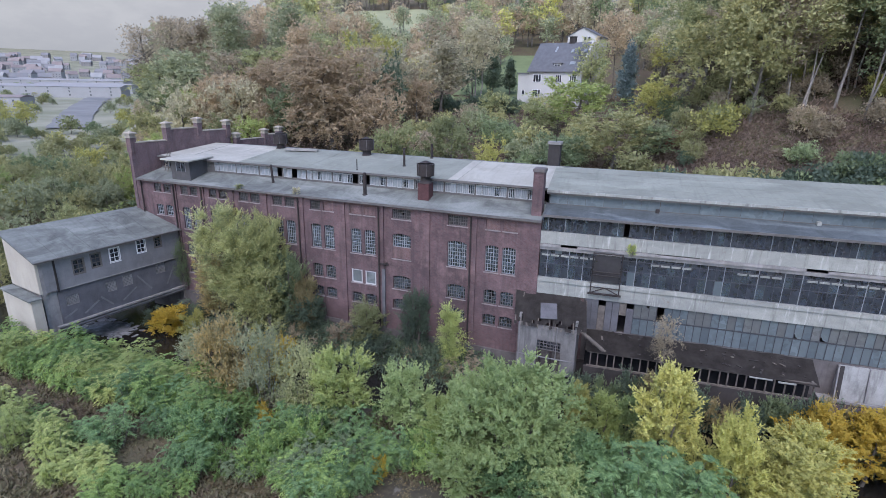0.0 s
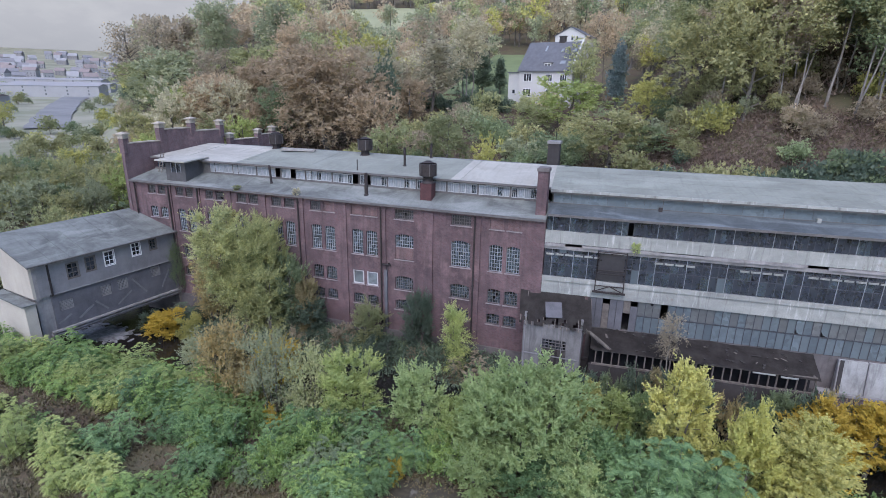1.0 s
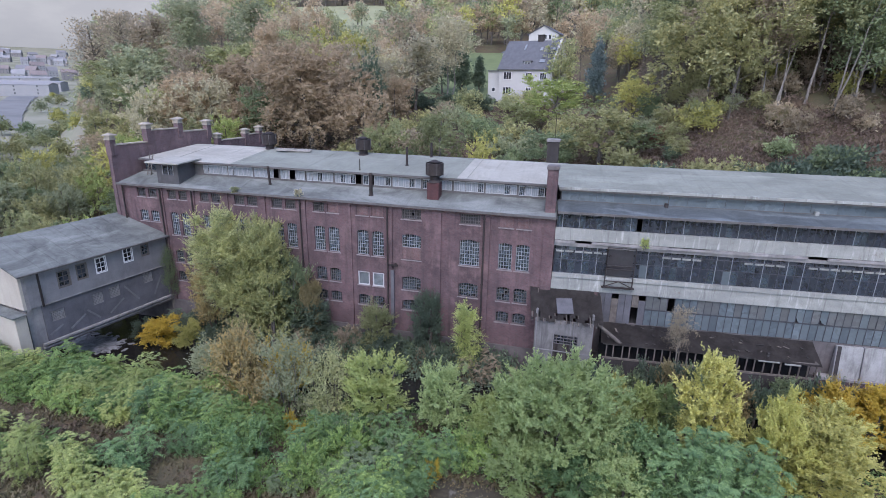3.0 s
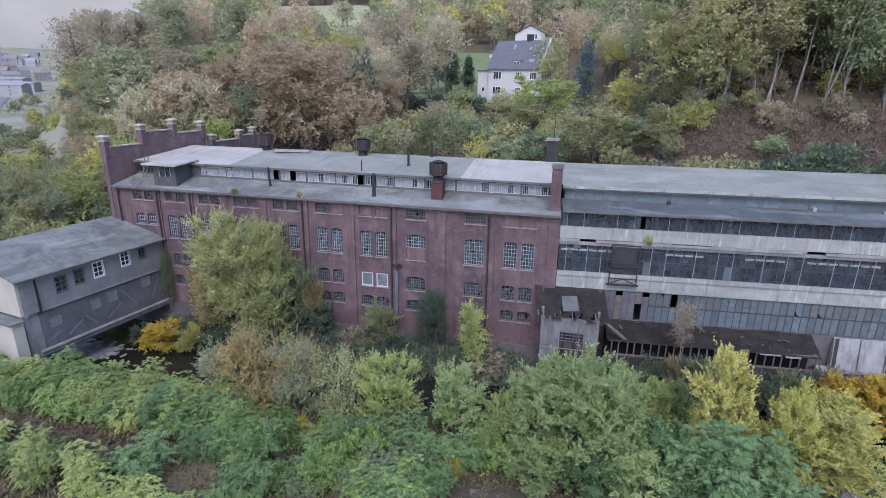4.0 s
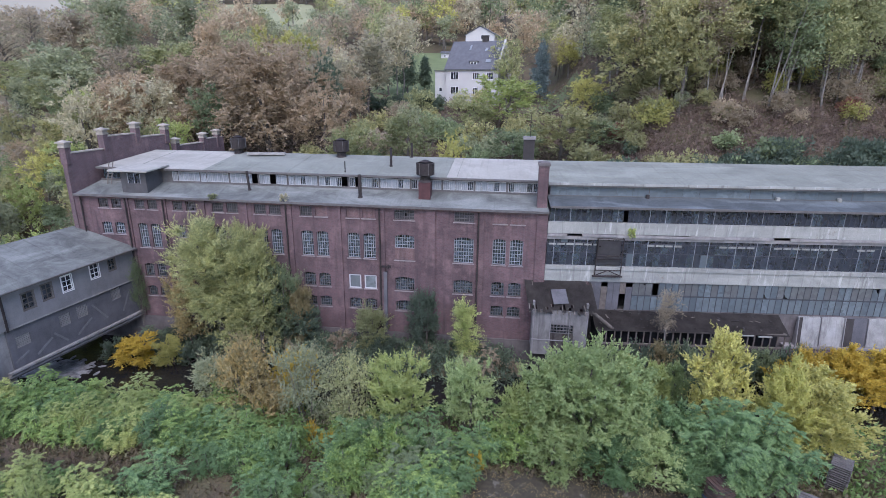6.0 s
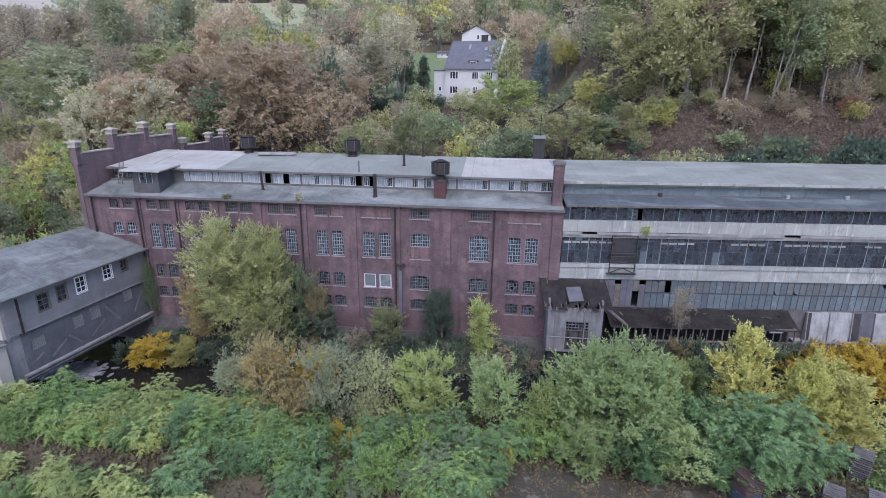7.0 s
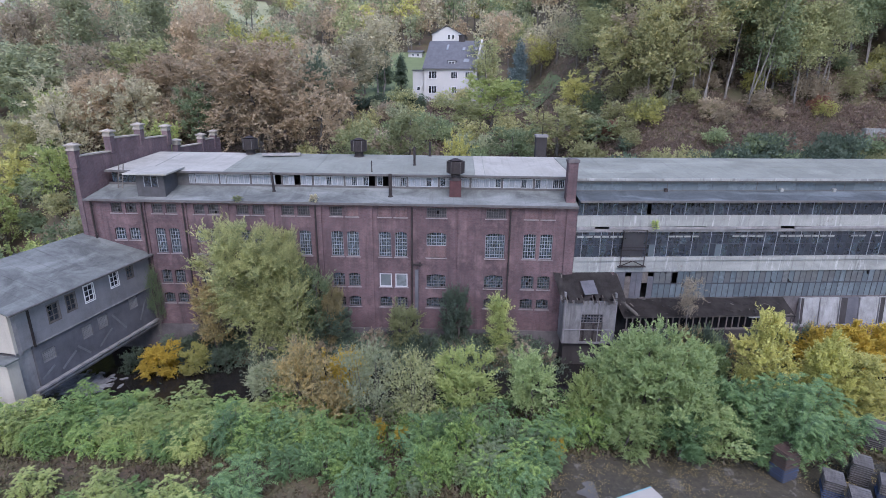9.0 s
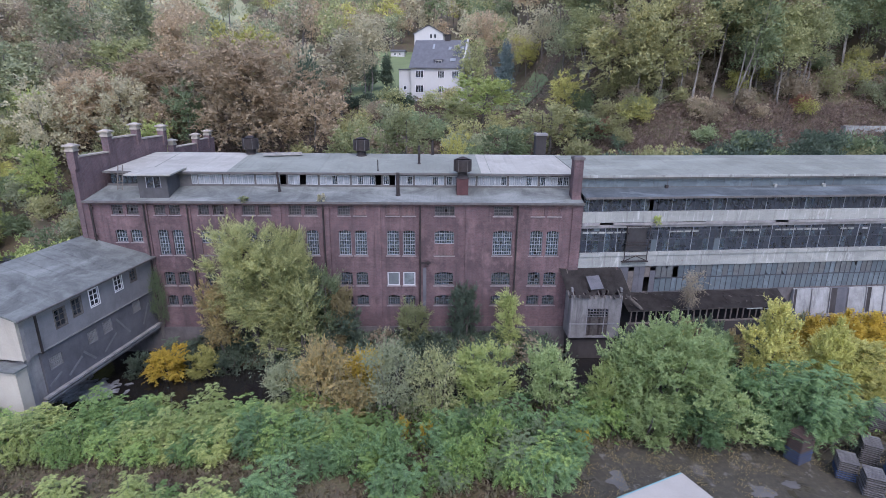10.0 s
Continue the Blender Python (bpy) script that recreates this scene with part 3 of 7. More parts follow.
mpart("roof", slope(-52.0, -6.0, (62.6, 14.0), (54.6, 15.04)), FELT, slant=True)
mpart("roof_edge", box_bm(-52.0, -6.0, 46.66, 46.76, 14.02, 14.22), RIM, slant=True)
for i in range(1, 16, 2):
    x = -52.1 + 46.1 * i / 16 + 0.3 * math.sin(i * 5.1)
    bm = bmesh.new()
    prism(bm, [(44.0, 11.925), (47.15, 12.77), (47.15, 12.79), (44.0, 11.945)], x, x + 0.08, "x")
    mpart("roof_seam", bm, FELT)
for i in range(1, 22):
    x = -52.0 + 46.0 * i / 22 + 0.35 * math.sin(i * 3.7)
    if i % 4 != 2:
        continue
    bm = bmesh.new()
    prism(bm, [(46.8, 14.2), (54.5, 15.035), (54.5, 15.06), (46.8, 14.225)], x, x + 0.05, "x")
    mpart("roof_seam", bm, FELT_HALL)
# clerestory: posts, rails and panes, some lost
CY = 47.12
bm = bmesh.new()
bx(bm, -51.6, -6.2, CY - 0.02, CY + 0.12, 12.6, 12.95)
bx(bm, -51.6, -6.2, CY - 0.02, CY + 0.12, 13.93, 14.1)
for i in range(13):
    x = -43.6 + 36.9 * i / 12
    bx(bm, x - 0.09, x + 0.09, CY - 0.03, CY + 0.12, 12.95, 13.93)
bx(bm, -46.3, -43.69, CY - 0.02, CY + 0.12, 12.95, 13.93)
mpart("clerestory_frame", bm, RIM, label="weathered clerestory posts and rails")
# near-black sheet painting the gloom behind the clerestory panes
mpart("inner_wall", box_bm(-51.5, -6.5, 50.3, 50.4, 12.4, 14.3), INSIDE_SHADE, slant=True)
rng = random.Random(11)
for i in range(12):
    x0 = -43.6 + 36.9 * i / 12 + 0.1
    wv = 36.9 / 12 - 0.2
    for j in range(5):
        if rng.random() < 0.06:
            continue
        a = x0 + wv * j / 5
        bm = bmesh.new()
        tiltz = rng.choice((0, 0, 0, 0.1))
        bx(bm, a + 0.03, a + wv / 5 - 0.03, CY + 0.02 - tiltz, CY + 0.05 - tiltz, 12.97, 13.9)
        ob = mpart("clerestory_pane", bm, GLASS_PALE if rng.random() < 0.72 else GLASS_MILL)
        for q, r in ((0.0, 0.024), (0.33, 0.012), (0.67, 0.012), (1.0, 0.024)):
            u = a + 0.03 + (wv / 5 - 0.06) * q
            mpart("glazing_bar", box_bm(u - r, u + r, CY - 0.02 - tiltz, CY + 0.018 - tiltz, 12.965, 13.905), SASH_PALE, ob)
        mpart("glazing_bar", box_bm(a + 0.03, a + wv / 5 - 0.03, CY - 0.025 - tiltz, CY + 0.012 - tiltz, 13.82, 13.9), SASH_PALE, ob)
        mpart("glazing_bar", box_bm(a + 0.03, a + wv / 5 - 0.03, CY - 0.025 - tiltz, CY + 0.012 - tiltz, 12.968, 13.03), SASH_PALE, ob)
# left end of the clerestory beside the gable
for i in range(6):
    a = -51.2 + 0.5 * i
    mpart("clerestory_pane", box_bm(a + 0.03, a + 0.46, CY + 0.02, CY + 0.05, 12.97, 13.9), GLASS_MILL)

# stepped gable wall with stone-capped piers, at a slant to the front
def gable_x(y):
    return -52.62 + 0.172 * (y - 44.4)


def gable_run(ya, yb, z, label=""):
    """A stretch of the slanting gable wall with its coping."""
    for y0, y1, z0, z1, w, name, mat in ((ya, yb, -1, z, 0.22, "gable_wall", BRICK_GABLE), (ya + 0.3, yb - 0.3, z, z + 0.12, 0.3, "coping", STONE)):
        bm = bmesh.new()
        bx(bm, -w, w, y0, y1, z0, z1)
        for v in bm.verts:
            v.co.x += gable_x(v.co.y)
        mpart(name, bm, mat, label=label if name == "gable_wall" else "")


def pier(y, z1):
    x = gable_x(y)
    bm = bmesh.new()
    bx(bm, x - 0.33, x + 0.33, y - 0.36, y + 0.36, z1 - 1.6, z1)
    ob = mpart("pier", bm, BRICK_GABLE)
    cap = bmesh.new()
    bx(cap, x - 0.4, x + 0.4, y - 0.42, y + 0.42, z1, z1 + 0.16)
    bx(cap, x - 0.34, x + 0.34, y - 0.36, y + 0.36, z1 + 0.16, z1 + 0.42)
    bx(cap, x - 0.52, x + 0.52, y - 0.52, y + 0.52, z1 + 0.42, z1 + 0.54)
    v = [cap.verts.new((x + sx * 0.5, y + sy * 0.5, z1 + 0.541)) for sx, sy in ((-1, -1), (1, -1), (1, 1), (-1, 1))]
    top = cap.verts.new((x, y, z1 + 0.74))
    for i in range(4):
        cap.faces.new((v[i], v[(i + 1) % 4], top))
    mpart("cap", cap, STONE, ob, "pale carved stone cap")


for ya, yb, z in ((44.1, 48.7, 15.75), (48.7, 52.8, 17.0), (52.8, 57.1, 16.55)):
    gable_run(ya, yb, z, "stepped brick gable wall")
for ya, yb, z in ((57.1, 58.3, 14.4), (58.3, 63.0, 15.05), (63.0, 66.6, 15.45)):
    gable_run(ya, yb, z, "lower brick gable of the rear range")
for y, z1 in ((44.4, 16.35), (48.7, 17.25), (52.8, 17.6), (56.9, 17.15), (58.3, 15.4), (63.0, 15.65), (65.6, 15.85)):
    pier(y, z1)

# square roof hatch with a pale lid
bm = bmesh.new()
wall_grid(bm, -47.35, -44.7, 11.95, 14.2, 44.6, 44.75, [(-46.6, -45.3, 13.05, 14.0)])
hatch = mpart("hatch_house", bm, HATCH, label="dark roof hatch house with a pale flat lid")
bm = bmesh.new()
bx(bm, -47.35, -47.2, 44.75, 47.3, 12.0, 14.2)
bx(bm, -44.85, -44.7, 44.75, 47.3, 12.0, 14.2)
bx(bm, -47.2, -44.85, 47.15, 47.3, 12.0, 14.2)
mpart("side_wall", bm, HATCH, hatch)
bm = bmesh.new()
prism(bm, [(44.0, 14.22), (47.6, 14.36), (47.6, 14.5), (44.0, 14.36)], -48.2, -44.1, "x")
mpart("lid", bm, FELT_TOP, hatch, "pale sheet lid")
mpart("pane", box_bm(-46.6, -45.3, 44.66, 44.69, 13.05, 14.0), GLASS_DARK, hatch)
bm = bmesh.new()
for x in (-46.63, -45.95, -45.33):
    bx(bm, x, x + 0.06, 44.58, 44.64, 13.02, 14.02)
mpart("frame", bm, SASH, hatch)


def add_vent(x, y, z, base_h, base_mat, label, k=1.0):
    v = thing("roof_ventilator", label, "ventilator", pose(x, y, z), group="roof ventilators")
    bm = bmesh.new()
    bx(bm, -0.5 * k, 0.5 * k, -0.5 * k, 0.5 * k, -0.4, base_h)
    part("base", bm, base_mat, v)
    b = base_h
    bm = bmesh.new()
    turned(bm, [(0.6 * k, b), (0.42 * k, b + 0.2 * k), (0.42 * k, b + 0.5 * k), (0.74 * k, b + 0.62 * k), (0.76 * k, b + 1.6 * k), (0.68 * k, b + 1.62 * k), (0.68 * k, b + 1.3 * k), (0.3 * k, b + 1.25 * k)], 18)
    part("cowl", bm, IRON, v)
    bm = bmesh.new()
    turned(bm, [(0.1 * k, b + 1.2 * k), (0.5 * k, b + 1.7 * k), (0.16 * k, b + 1.85 * k)], 14)
    part("cap", bm, IRON, v)
    for i in range(6):
        a = math.pi * i / 3
        part("stay", box_bm(-0.02, 0.02, -0.02, 0.02, b + 0.6 * k, b + 1.64 * k, m=pose(0.77 * k * math.cos(a), 0.77 * k * math.sin(a), 0)), RIM, v)


add_vent(-17.4, 46.0, 12.45, 1.45, IRON_RED, "rusty cylindrical roof ventilator on a red-painted brick base", 1.1)
add_vent(-39.9, 54.2, 14.75, 0.1, IRON, "rusty cylindrical roof ventilator on the ridge", 1.12)
add_vent(-27.9, 53.8, 14.75, 0.1, IRON, "rusty cylindrical roof ventilator on the ridge", 1.12)


def add_pipe(x, y, z, h, r, lean=0.0, label="thin rusty iron flue pipe standing on the roof"):
    v = thing("flue_pipe", label, "pipe", pose(x, y, z, 0, lean, 0), group="roof pipes")
    bm = bmesh.new()
    turned(bm, [(r, -0.2), (r, h), (r * 0.8, h), (r * 0.8, h - 0.15)], 12)
    part("pipe", bm, IRON, v)
    bm = bmesh.new()
    turned(bm, [(r * 1.5, 0.0), (r * 1.5, 0.1), (r * 1.05, 0.14)], 12)
    part("collar", bm, IRON, v)


add_pipe(-23.55, 45.45, 12.25, 2.2, 0.17)
add_pipe(-34.9, 46.1, 12.45, 1.9, 0.12, -4)
add_pipe(-21.6, 50.3, 14.55, 1.9, 0.12)
add_pipe(-20.2, 54.3, 14.95, 1.6, 0.13)
add_pipe(-25.6, 47.6, 14.25, 1.1, 0.05)

chim = thing("chimney", "square brick chimney stack at the end of the mill roof", "chimney", pose(-6.6, 45.2, 12.0), group="chimneys")
bm = bmesh.new()
bx(bm, -0.44, 0.44, -0.5, 0.5, -0.3, 3.85)
part("shaft", bm, BRICK, chim)
bm = bmesh.new()
bx(bm, -0.52, 0.52, -0.58, 0.58, 3.85, 4.1)
bx(bm, -0.42, 0.42, -0.48, 0.48, 4.1, 4.16)
part("cap", bm, PLINTH, chim)
ch2 = thing("chimney", "grey rendered chimney stack behind the roof ridge", "chimney", pose(-7.6, 58, 14.2), group="chimneys")
bm = bmesh.new()
bx(bm, -0.6, 0.6, -0.6, 0.6, -0.5, 2.7)
part("shaft", bm, PLINTH_DARK, ch2)
bm = bmesh.new()
bx(bm, -0.7, 0.7, -0.7, 0.7, 2.7, 2.95)
part("cap", bm, CONCRETE, ch2)
rod = rods([((0.1, 0, 2.9), (0.1, 0, 5.4))], 0.03)
part("lightning_rod", rod, IRON, ch2)

# downpipes
for x, z0, z1 in ((-21.42, -0.5, 11.6), (-12.2, -0.5, 11.6), (-46.95, 2, 11.6), (-43.0, 3, 11.6), (-30.5, 0, 11.6), (-51.7, 5, 11.6)):
    bm = bmesh.new()
    turned(bm, [(0.075, z0), (0.075, z1)], 8, (x, FY - 0.24, 0))
    dp = mpart("downpipe", bm, IRON, label="dark iron downpipe")
    for z in (5, 8.5, 11.2):
        mpart("clip", box_bm(x - 0.11, x + 0.11, FY - 0.32, FY - 0.1, z, z + 0.06), IRON, dp)
mpart("flue_strip", box_bm(-21.15, -20.83, FY - 0.2, FY - 0.003, -0.9, 5.4), RENDER_DK, label="pale rendered flue strip")
bm = bmesh.new()
bx(bm, -21.3, -20.4, FY - 0.35, FY - 0.2, 5.9, 6.05)
bx(bm, -20.75, -20.6, FY - 0.5, FY, 5.85, 6.1)
mpart("wall_bracket", bm, IRON)

# ---- glazed hall ----
HT = pose(-6.0, 44.3, 0, 0, 0, math.degrees(math.atan(0.08)))
hall = thing("factory_hall", "long derelict factory hall with white concrete bands and steel glazing", "factory", HT)
HL = 55.0


def hpart(name, bm, mat, parent=None, label=""):
    return part(name, bm, mat, parent or hall, label)


hpart("roof", slope(0.1, HL, (-0.35, 12.45), (2.2, 12.95)), FELT_BLUE, label="dark blue-grey felted lower roof")
hpart("roof", slope(0.1, HL, (1.75, 14.2), (9.8, 15.05)), FELT_HALL, label="pale sheeted main roof")
hpart("roof", slope(0.1, HL, (18, 14.0), (9.8, 15.04)), FELT_HALL)
bm = bmesh.new()
bx(bm, 0.1, HL, 1.62, 1.76, 14.0, 14.22)
hpart("roof_edge", bm, WHITE, label="pale eaves board")
bm = bmesh.new()
bx(bm, 0.1, HL, 1.7, 1.82, 13.85, 14.0)
bx(bm, 0.1, HL, 2.1, 2.3, 12.6, 12.98)
for i in range(7):
    bx(bm, 0.3 + i * 9.0, 0.36 + i * 9.0, 2.1, 2.2, 12.98, 13.9)
hpart("clerestory_frame", bm, RIM)
rng = random.Random(31)
u = 0.38
while u < HL - 1:
    w = rng.choice((1.5, 1.5, 2.0, 3.0))
    y = 2.12 + rng.uniform(0, 0.02)
    hpart("clerestory_pane", box_bm(u, min(HL, u + w - 0.035), y, y + 0.03, 12.985, 13.87 - (0.12 if rng.random() < 0.1 else 0)), GLASS_SHEET if rng.random() < 0.75 else GLASS_LOW)
    u += w
# felt laps along the main roof, small things on the lower one
for q in (0.25, 0.52, 0.78):
    bm = bmesh.new()
    prism(bm, [(1.75 + 8.05 * q, 14.2 + 0.85 * q), (1.95 + 8.05 * q, 14.222 + 0.85 * q), (1.95 + 8.05 * q, 14.235 + 0.85 * q), (1.75 + 8.05 * q, 14.216 + 0.85 * q)], 0.15, HL - 0.05, "x")
    hpart("roof_lap", bm, FELT_HALL)
for u in (9.0, 20.6, 26.0):
    hpart("roof_cowl", box_bm(u, u + 0.3, 1.75, 2.05, 12.85, 13.2, bevel=0.03), WHITE if u > 10 else IRON, label="small square roof cowl")

bm = bmesh.new()
bx(bm, 0.1, HL, -0.42, -0.34, 12.3, 12.5)
hpart("gutter", bm, RIM)
# concrete bands
bm = bmesh.new()
bx(bm, 0.02, HL, -0.12, 0.25, 9.95, 11.0)
hpart("band", bm, WHITE, label="white plastered concrete band")
rng = random.Random(3)
u = 0.02
while u < HL:
    w = rng.uniform(1.2, 3.5)
    if rng.random() > 0.16:
        hpart("cornice", box_bm(u, min(u + w, HL) - 0.01, -0.24 - rng.uniform(0, 0.04), -0.1, 9.66 + rng.uniform(0, 0.05), 9.9 + rng.uniform(-0.03, 0.05)), CONCRETE, label="crumbling concrete cornice")
    u += w
bm = bmesh.new()
bx(bm, 0.02, HL, -0.1, 0.25, 9.4, 9.66)
hpart("band", bm, CONCRETE)
bm = bmesh.new()
bx(bm, 0.02, HL, -0.1, 0.25, 5.4, 6.55)
hpart("band", bm, WHITE, label="white plastered concrete band")
bm = bmesh.new()
bx(bm, 0.02, HL, -0.2, 0.25, 6.55, 6.9)
hpart("sill_band", bm, WHITE)
# floors and dark inside
for z in (5.6, 10.0, 2.0):
    hpart("floor_slab", box_bm(0.1, HL, 0.26, 17.5, z, z + 0.25), INSIDE)
hpart("inner_wall", box_bm(0.1, HL, 8.0, 8.2, -3, 13.8), INSIDE)
hpart("wall", box_bm(0.1, HL, 17.6, 18.0, -2, 14.0), BRICK)
hpart("wall", box_bm(HL, HL + 0.3, 0, 18, -4, 14.0), BRICK)


def glazing(u0, u1, z0, z1, step, mat, bar_mat, rows, lost, seed, bar=0.05, notch=0.0, major=()):
    """A run of panes between bars, in the hall's frame."""
    rng = random.Random(seed)
    n = round((u1 - u0) / step)
    s = (u1 - u0) / n
    for i in range(n + 1):
        u = u0 + i * s
        bm = bmesh.new()
        big = i % major[0] in major[1:] if major else False
        b = bar * (1.3 if big else 1)
        bx(bm, u - b / 2, u + b / 2, 0.02, 0.12, z0, z1)
        hpart("mullion", bm, SASH if big else bar_mat)
    cuts = [z0] + [z0 + (z1 - z0) * r for r in rows] + [z1]
    for z in cuts[1:-1]:
        bm = bmesh.new()
        bx(bm, u0, u1, 0.03, 0.1, z - 0.03, z + 0.03)
        hpart("transom", bm, bar_mat)
    for i in range(n):
        for za, zb in zip(cuts, cuts[1:]):
            if rng.random() < lost:
                continue
            y = 0.06 + rng.uniform(-0.012, 0.012)
            bm = bmesh.new()
            a, b, lo_z, hi_z = u0 + i * s + bar / 2, u0 + (i + 1) * s - bar / 2, za + 0.03, zb - 0.03
            if rng.random() < notch:
                # a jagged corner is knocked out of the pane
                d, e = rng.uniform(0.25, 0.9) * (b - a), rng.uniform(0.15, 0.55) * (hi_z - lo_z)
                pts = [(a, lo_z), (b, lo_z), (b, hi_z - e), (b - d * 0.35, hi_z - e * 0.8), (b - d * 0.5, hi_z - e * 0.3), (b - d, hi_z - e * 0.2), (b - d, hi_z), (a, hi_z)]
                if rng.random() < 0.5:
                    pts = [(a + b - p, q) for p, q in pts[::-1]]
                if rng.random() < 0.5:
                    pts = [(p, lo_z + hi_z - q) for p, q in pts[::-1]]
                prism(bm, pts, y, y + 0.01)
            else:
                bx(bm, a, b, y, y + 0.01, lo_z, hi_z)
            hpart("pane", bm, mat[rng.randrange(len(mat))])


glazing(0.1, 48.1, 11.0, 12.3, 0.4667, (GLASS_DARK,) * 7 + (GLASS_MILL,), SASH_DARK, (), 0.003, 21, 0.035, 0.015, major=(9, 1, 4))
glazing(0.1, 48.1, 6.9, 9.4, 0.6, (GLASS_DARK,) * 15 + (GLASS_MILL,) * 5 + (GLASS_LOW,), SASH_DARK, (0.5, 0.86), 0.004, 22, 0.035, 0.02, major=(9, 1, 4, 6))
rng = random.Random(4)
for i in range(60):
    u = 0.15 + 0.8 * i
    if rng.random() < 0.74 and not 5.6 < u < 8.2:
        hpart("vent_light", box_bm(u + 0.06, u + 0.72, -0.02, 0.02, 8.84, 8.99), WHITE, label="pale strip of a tilted vent light")
glazing(8.2, 48.2, 2.6, 4.05, 0.6, (GLASS_LOW, GLASS_SHEET, GLASS_SHEET, GLASS_SHEET), SASH_DARK, (), 0.012, 23, 0.05, 0.05)
glazing(8.2, 48.2, 4.09, 5.4, 0.6, (GLASS_GREY, GLASS_GREY, GLASS_LOW, GLASS_SHEET), SASH_DARK, (), 0.035, 24, 0.05, 0.1)
hpart("transom", box_bm(8.2, 48.2, 0.0, 0.13, 4.03, 4.11), SASH_DARK)
# boarded stretch beside the shed
rng = random.Random(8)
for i in range(7):
    hpart("board", box_bm(4.2 + i * 0.57, 4.2 + i * 0.57 + 0.54, 0.03, 0.07, 2.6 + (1.6 if i == 5 else 0), 5.38 - (0.5 if i in (2, 6) else 0)), (RENDER_DK, RENDER_DK, TIMBER)[i % 3])
hpart("wall", box_bm(0.02, 4.2, 0.0, 0.3, -3.5, 5.4), BRICK)
bm = bmesh.new()
wall_grid(bm, 4.2, HL, -3.9, 2.6, 0.05, 0.3, [(8 + 4 * i, 10.5 + 4 * i, 0.4, 1.6) for i in range(3)])
hpart("wall", bm, PLINTH, label="stained lower wall")
# white buttressed panels at the foot
for i in range(9):
    u = 23.6 + i * 2.1
    bm = bmesh.new()
    prism(bm, [(-0.55, -0.25), (0.04, -0.25), (0.04, 2.45), (-0.2, 2.45)], u, u + 1.98, "x")
    hpart("wall_panel", bm, PANEL if i != 2 else RENDER_DK, label="white stained sloping wall panel")
    if i % 2 == 0:
        bm = bmesh.new()
        prism(bm, [(-0.56, -0.25), (-0.55, -0.25), (-0.2, 2.45), (-0.212, 2.45)], u + 0.05, u + 0.35 + 0.2 * (i % 3), "x")
        hpart("stain", bm, PLINTH_DARK, label="black run-off stain")
    bm = bmesh.new()
    prism(bm, [(-0.68, -0.25), (-0.1, -0.25), (-0.1, 2.5), (-0.3, 2.5)], u - 0.1, u - 0.02, "x")
    hpart("rib", bm, CONCRETE)
hpart("ledge", box_bm(22.5, HL, -0.75, 0.04, -0.5, -0.27), CONCRETE)
# shadow over the water put into the footing's colour, besides its stains
hpart("footing", box_bm(0.02, 22.4, -0.5, 0.04, -4.2, -0.5), PLINTH_DARK, label="old stained footing above the water, coloured dark for shade")
hpart("footing", box_bm(22.45, HL, -0.62, 0.04, -4.2, -0.5), BRICK_GABLE, label="old brick footing above the water")
# iron hoist frame before the glazing
segs = []
for u in (4.5, 6.8):
    segs += [((u, -0.4, 6.1), (u, -0.4, 9.6)), ((u, -0.2, 6.1), (u, -0.4, 6.1)), ((u, -0.2, 9.6), (u, -0.4, 9.6))]
for z in (6.1, 6.62, 7.7, 8.0, 9.6):
    segs.append(((4.5, -0.4, z), (6.8, -0.4, z)))
segs += [((4.5, -0.4, 6.1), (5.65, -0.4, 6.62)), ((5.65, -0.4, 6.62), (6.8, -0.4, 6.1)), ((4.5, -0.4, 9.6), (4.5, -0.4, 7.7))]
bal = thing("hoist_frame", "rusty iron hoist frame bracketed to the hall front", "iron frame", HT)
part("frame", rods(segs, 0.05), IRON, bal)
part("deck", box_bm(4.3, 7.0, -0.48, -0.21, 5.98, 6.07), IRON, bal)
part("shutter", box_bm(4.6, 6.7, -0.12, -0.06, 7.0, 9.35), GLASS_DIM, bal, "dull brown glazed shutter")
# narrow sign and a red board in the glazing
sign = thing("sign_board", "narrow white sign board hung in the hall glazing", "sign", HT)
SM = pose(24.0, 0.15, 6.95, 0, 4, 0)
part("board", box_bm(-0.13, 0.13, -0.02, 0.02, 0, 1.2, m=SM), PLASTIC, sign)
for i in range(7):
    part("bar", box_bm(-0.08, 0.08, -0.028, -0.021, 0.14 + 0.155 * i, 0.22 + 0.155 * i, m=SM), IRON, sign, "dark bar of unreadable writing")
hpart("board", box_bm(24.7, 26.3, 0.13, 0.17, 6.95, 8.3), IRON_RED, label="faded red board behind the panes")

# broken lean-to below the glazing
lean = thing("lean_to", "collapsing lean-to with a dark tarred roof and open timber front", "shed", HT)
bm = bmesh.new()
nu, nw = 40, 8
grid = {}
for i in range(nu + 1):
    for j in range(nw + 1):
        u, w = 4.6 + 17.2 * i / nu, 0.0 - 2.3 * j / nw
        z = 2.55 - 0.95 * j / nw + 0.12 * noise.noise((u * 0.6, w * 0.9, 2)) - 0.2 * smooth(16, 22, u) * j / nw
        grid[i, j] = bm.verts.new((u, w, z))
for i in range(nu):
    for j in range(nw):
        bm.faces.new((grid[i, j], grid[i, j + 1], grid[i + 1, j + 1], grid[i + 1, j]))
bmesh.ops.solidify(bm, geom=bm.faces[:], thickness=0.1)
part("roof", bm, FELT_DARK, lean, "dark tarred roof with holes and moss")
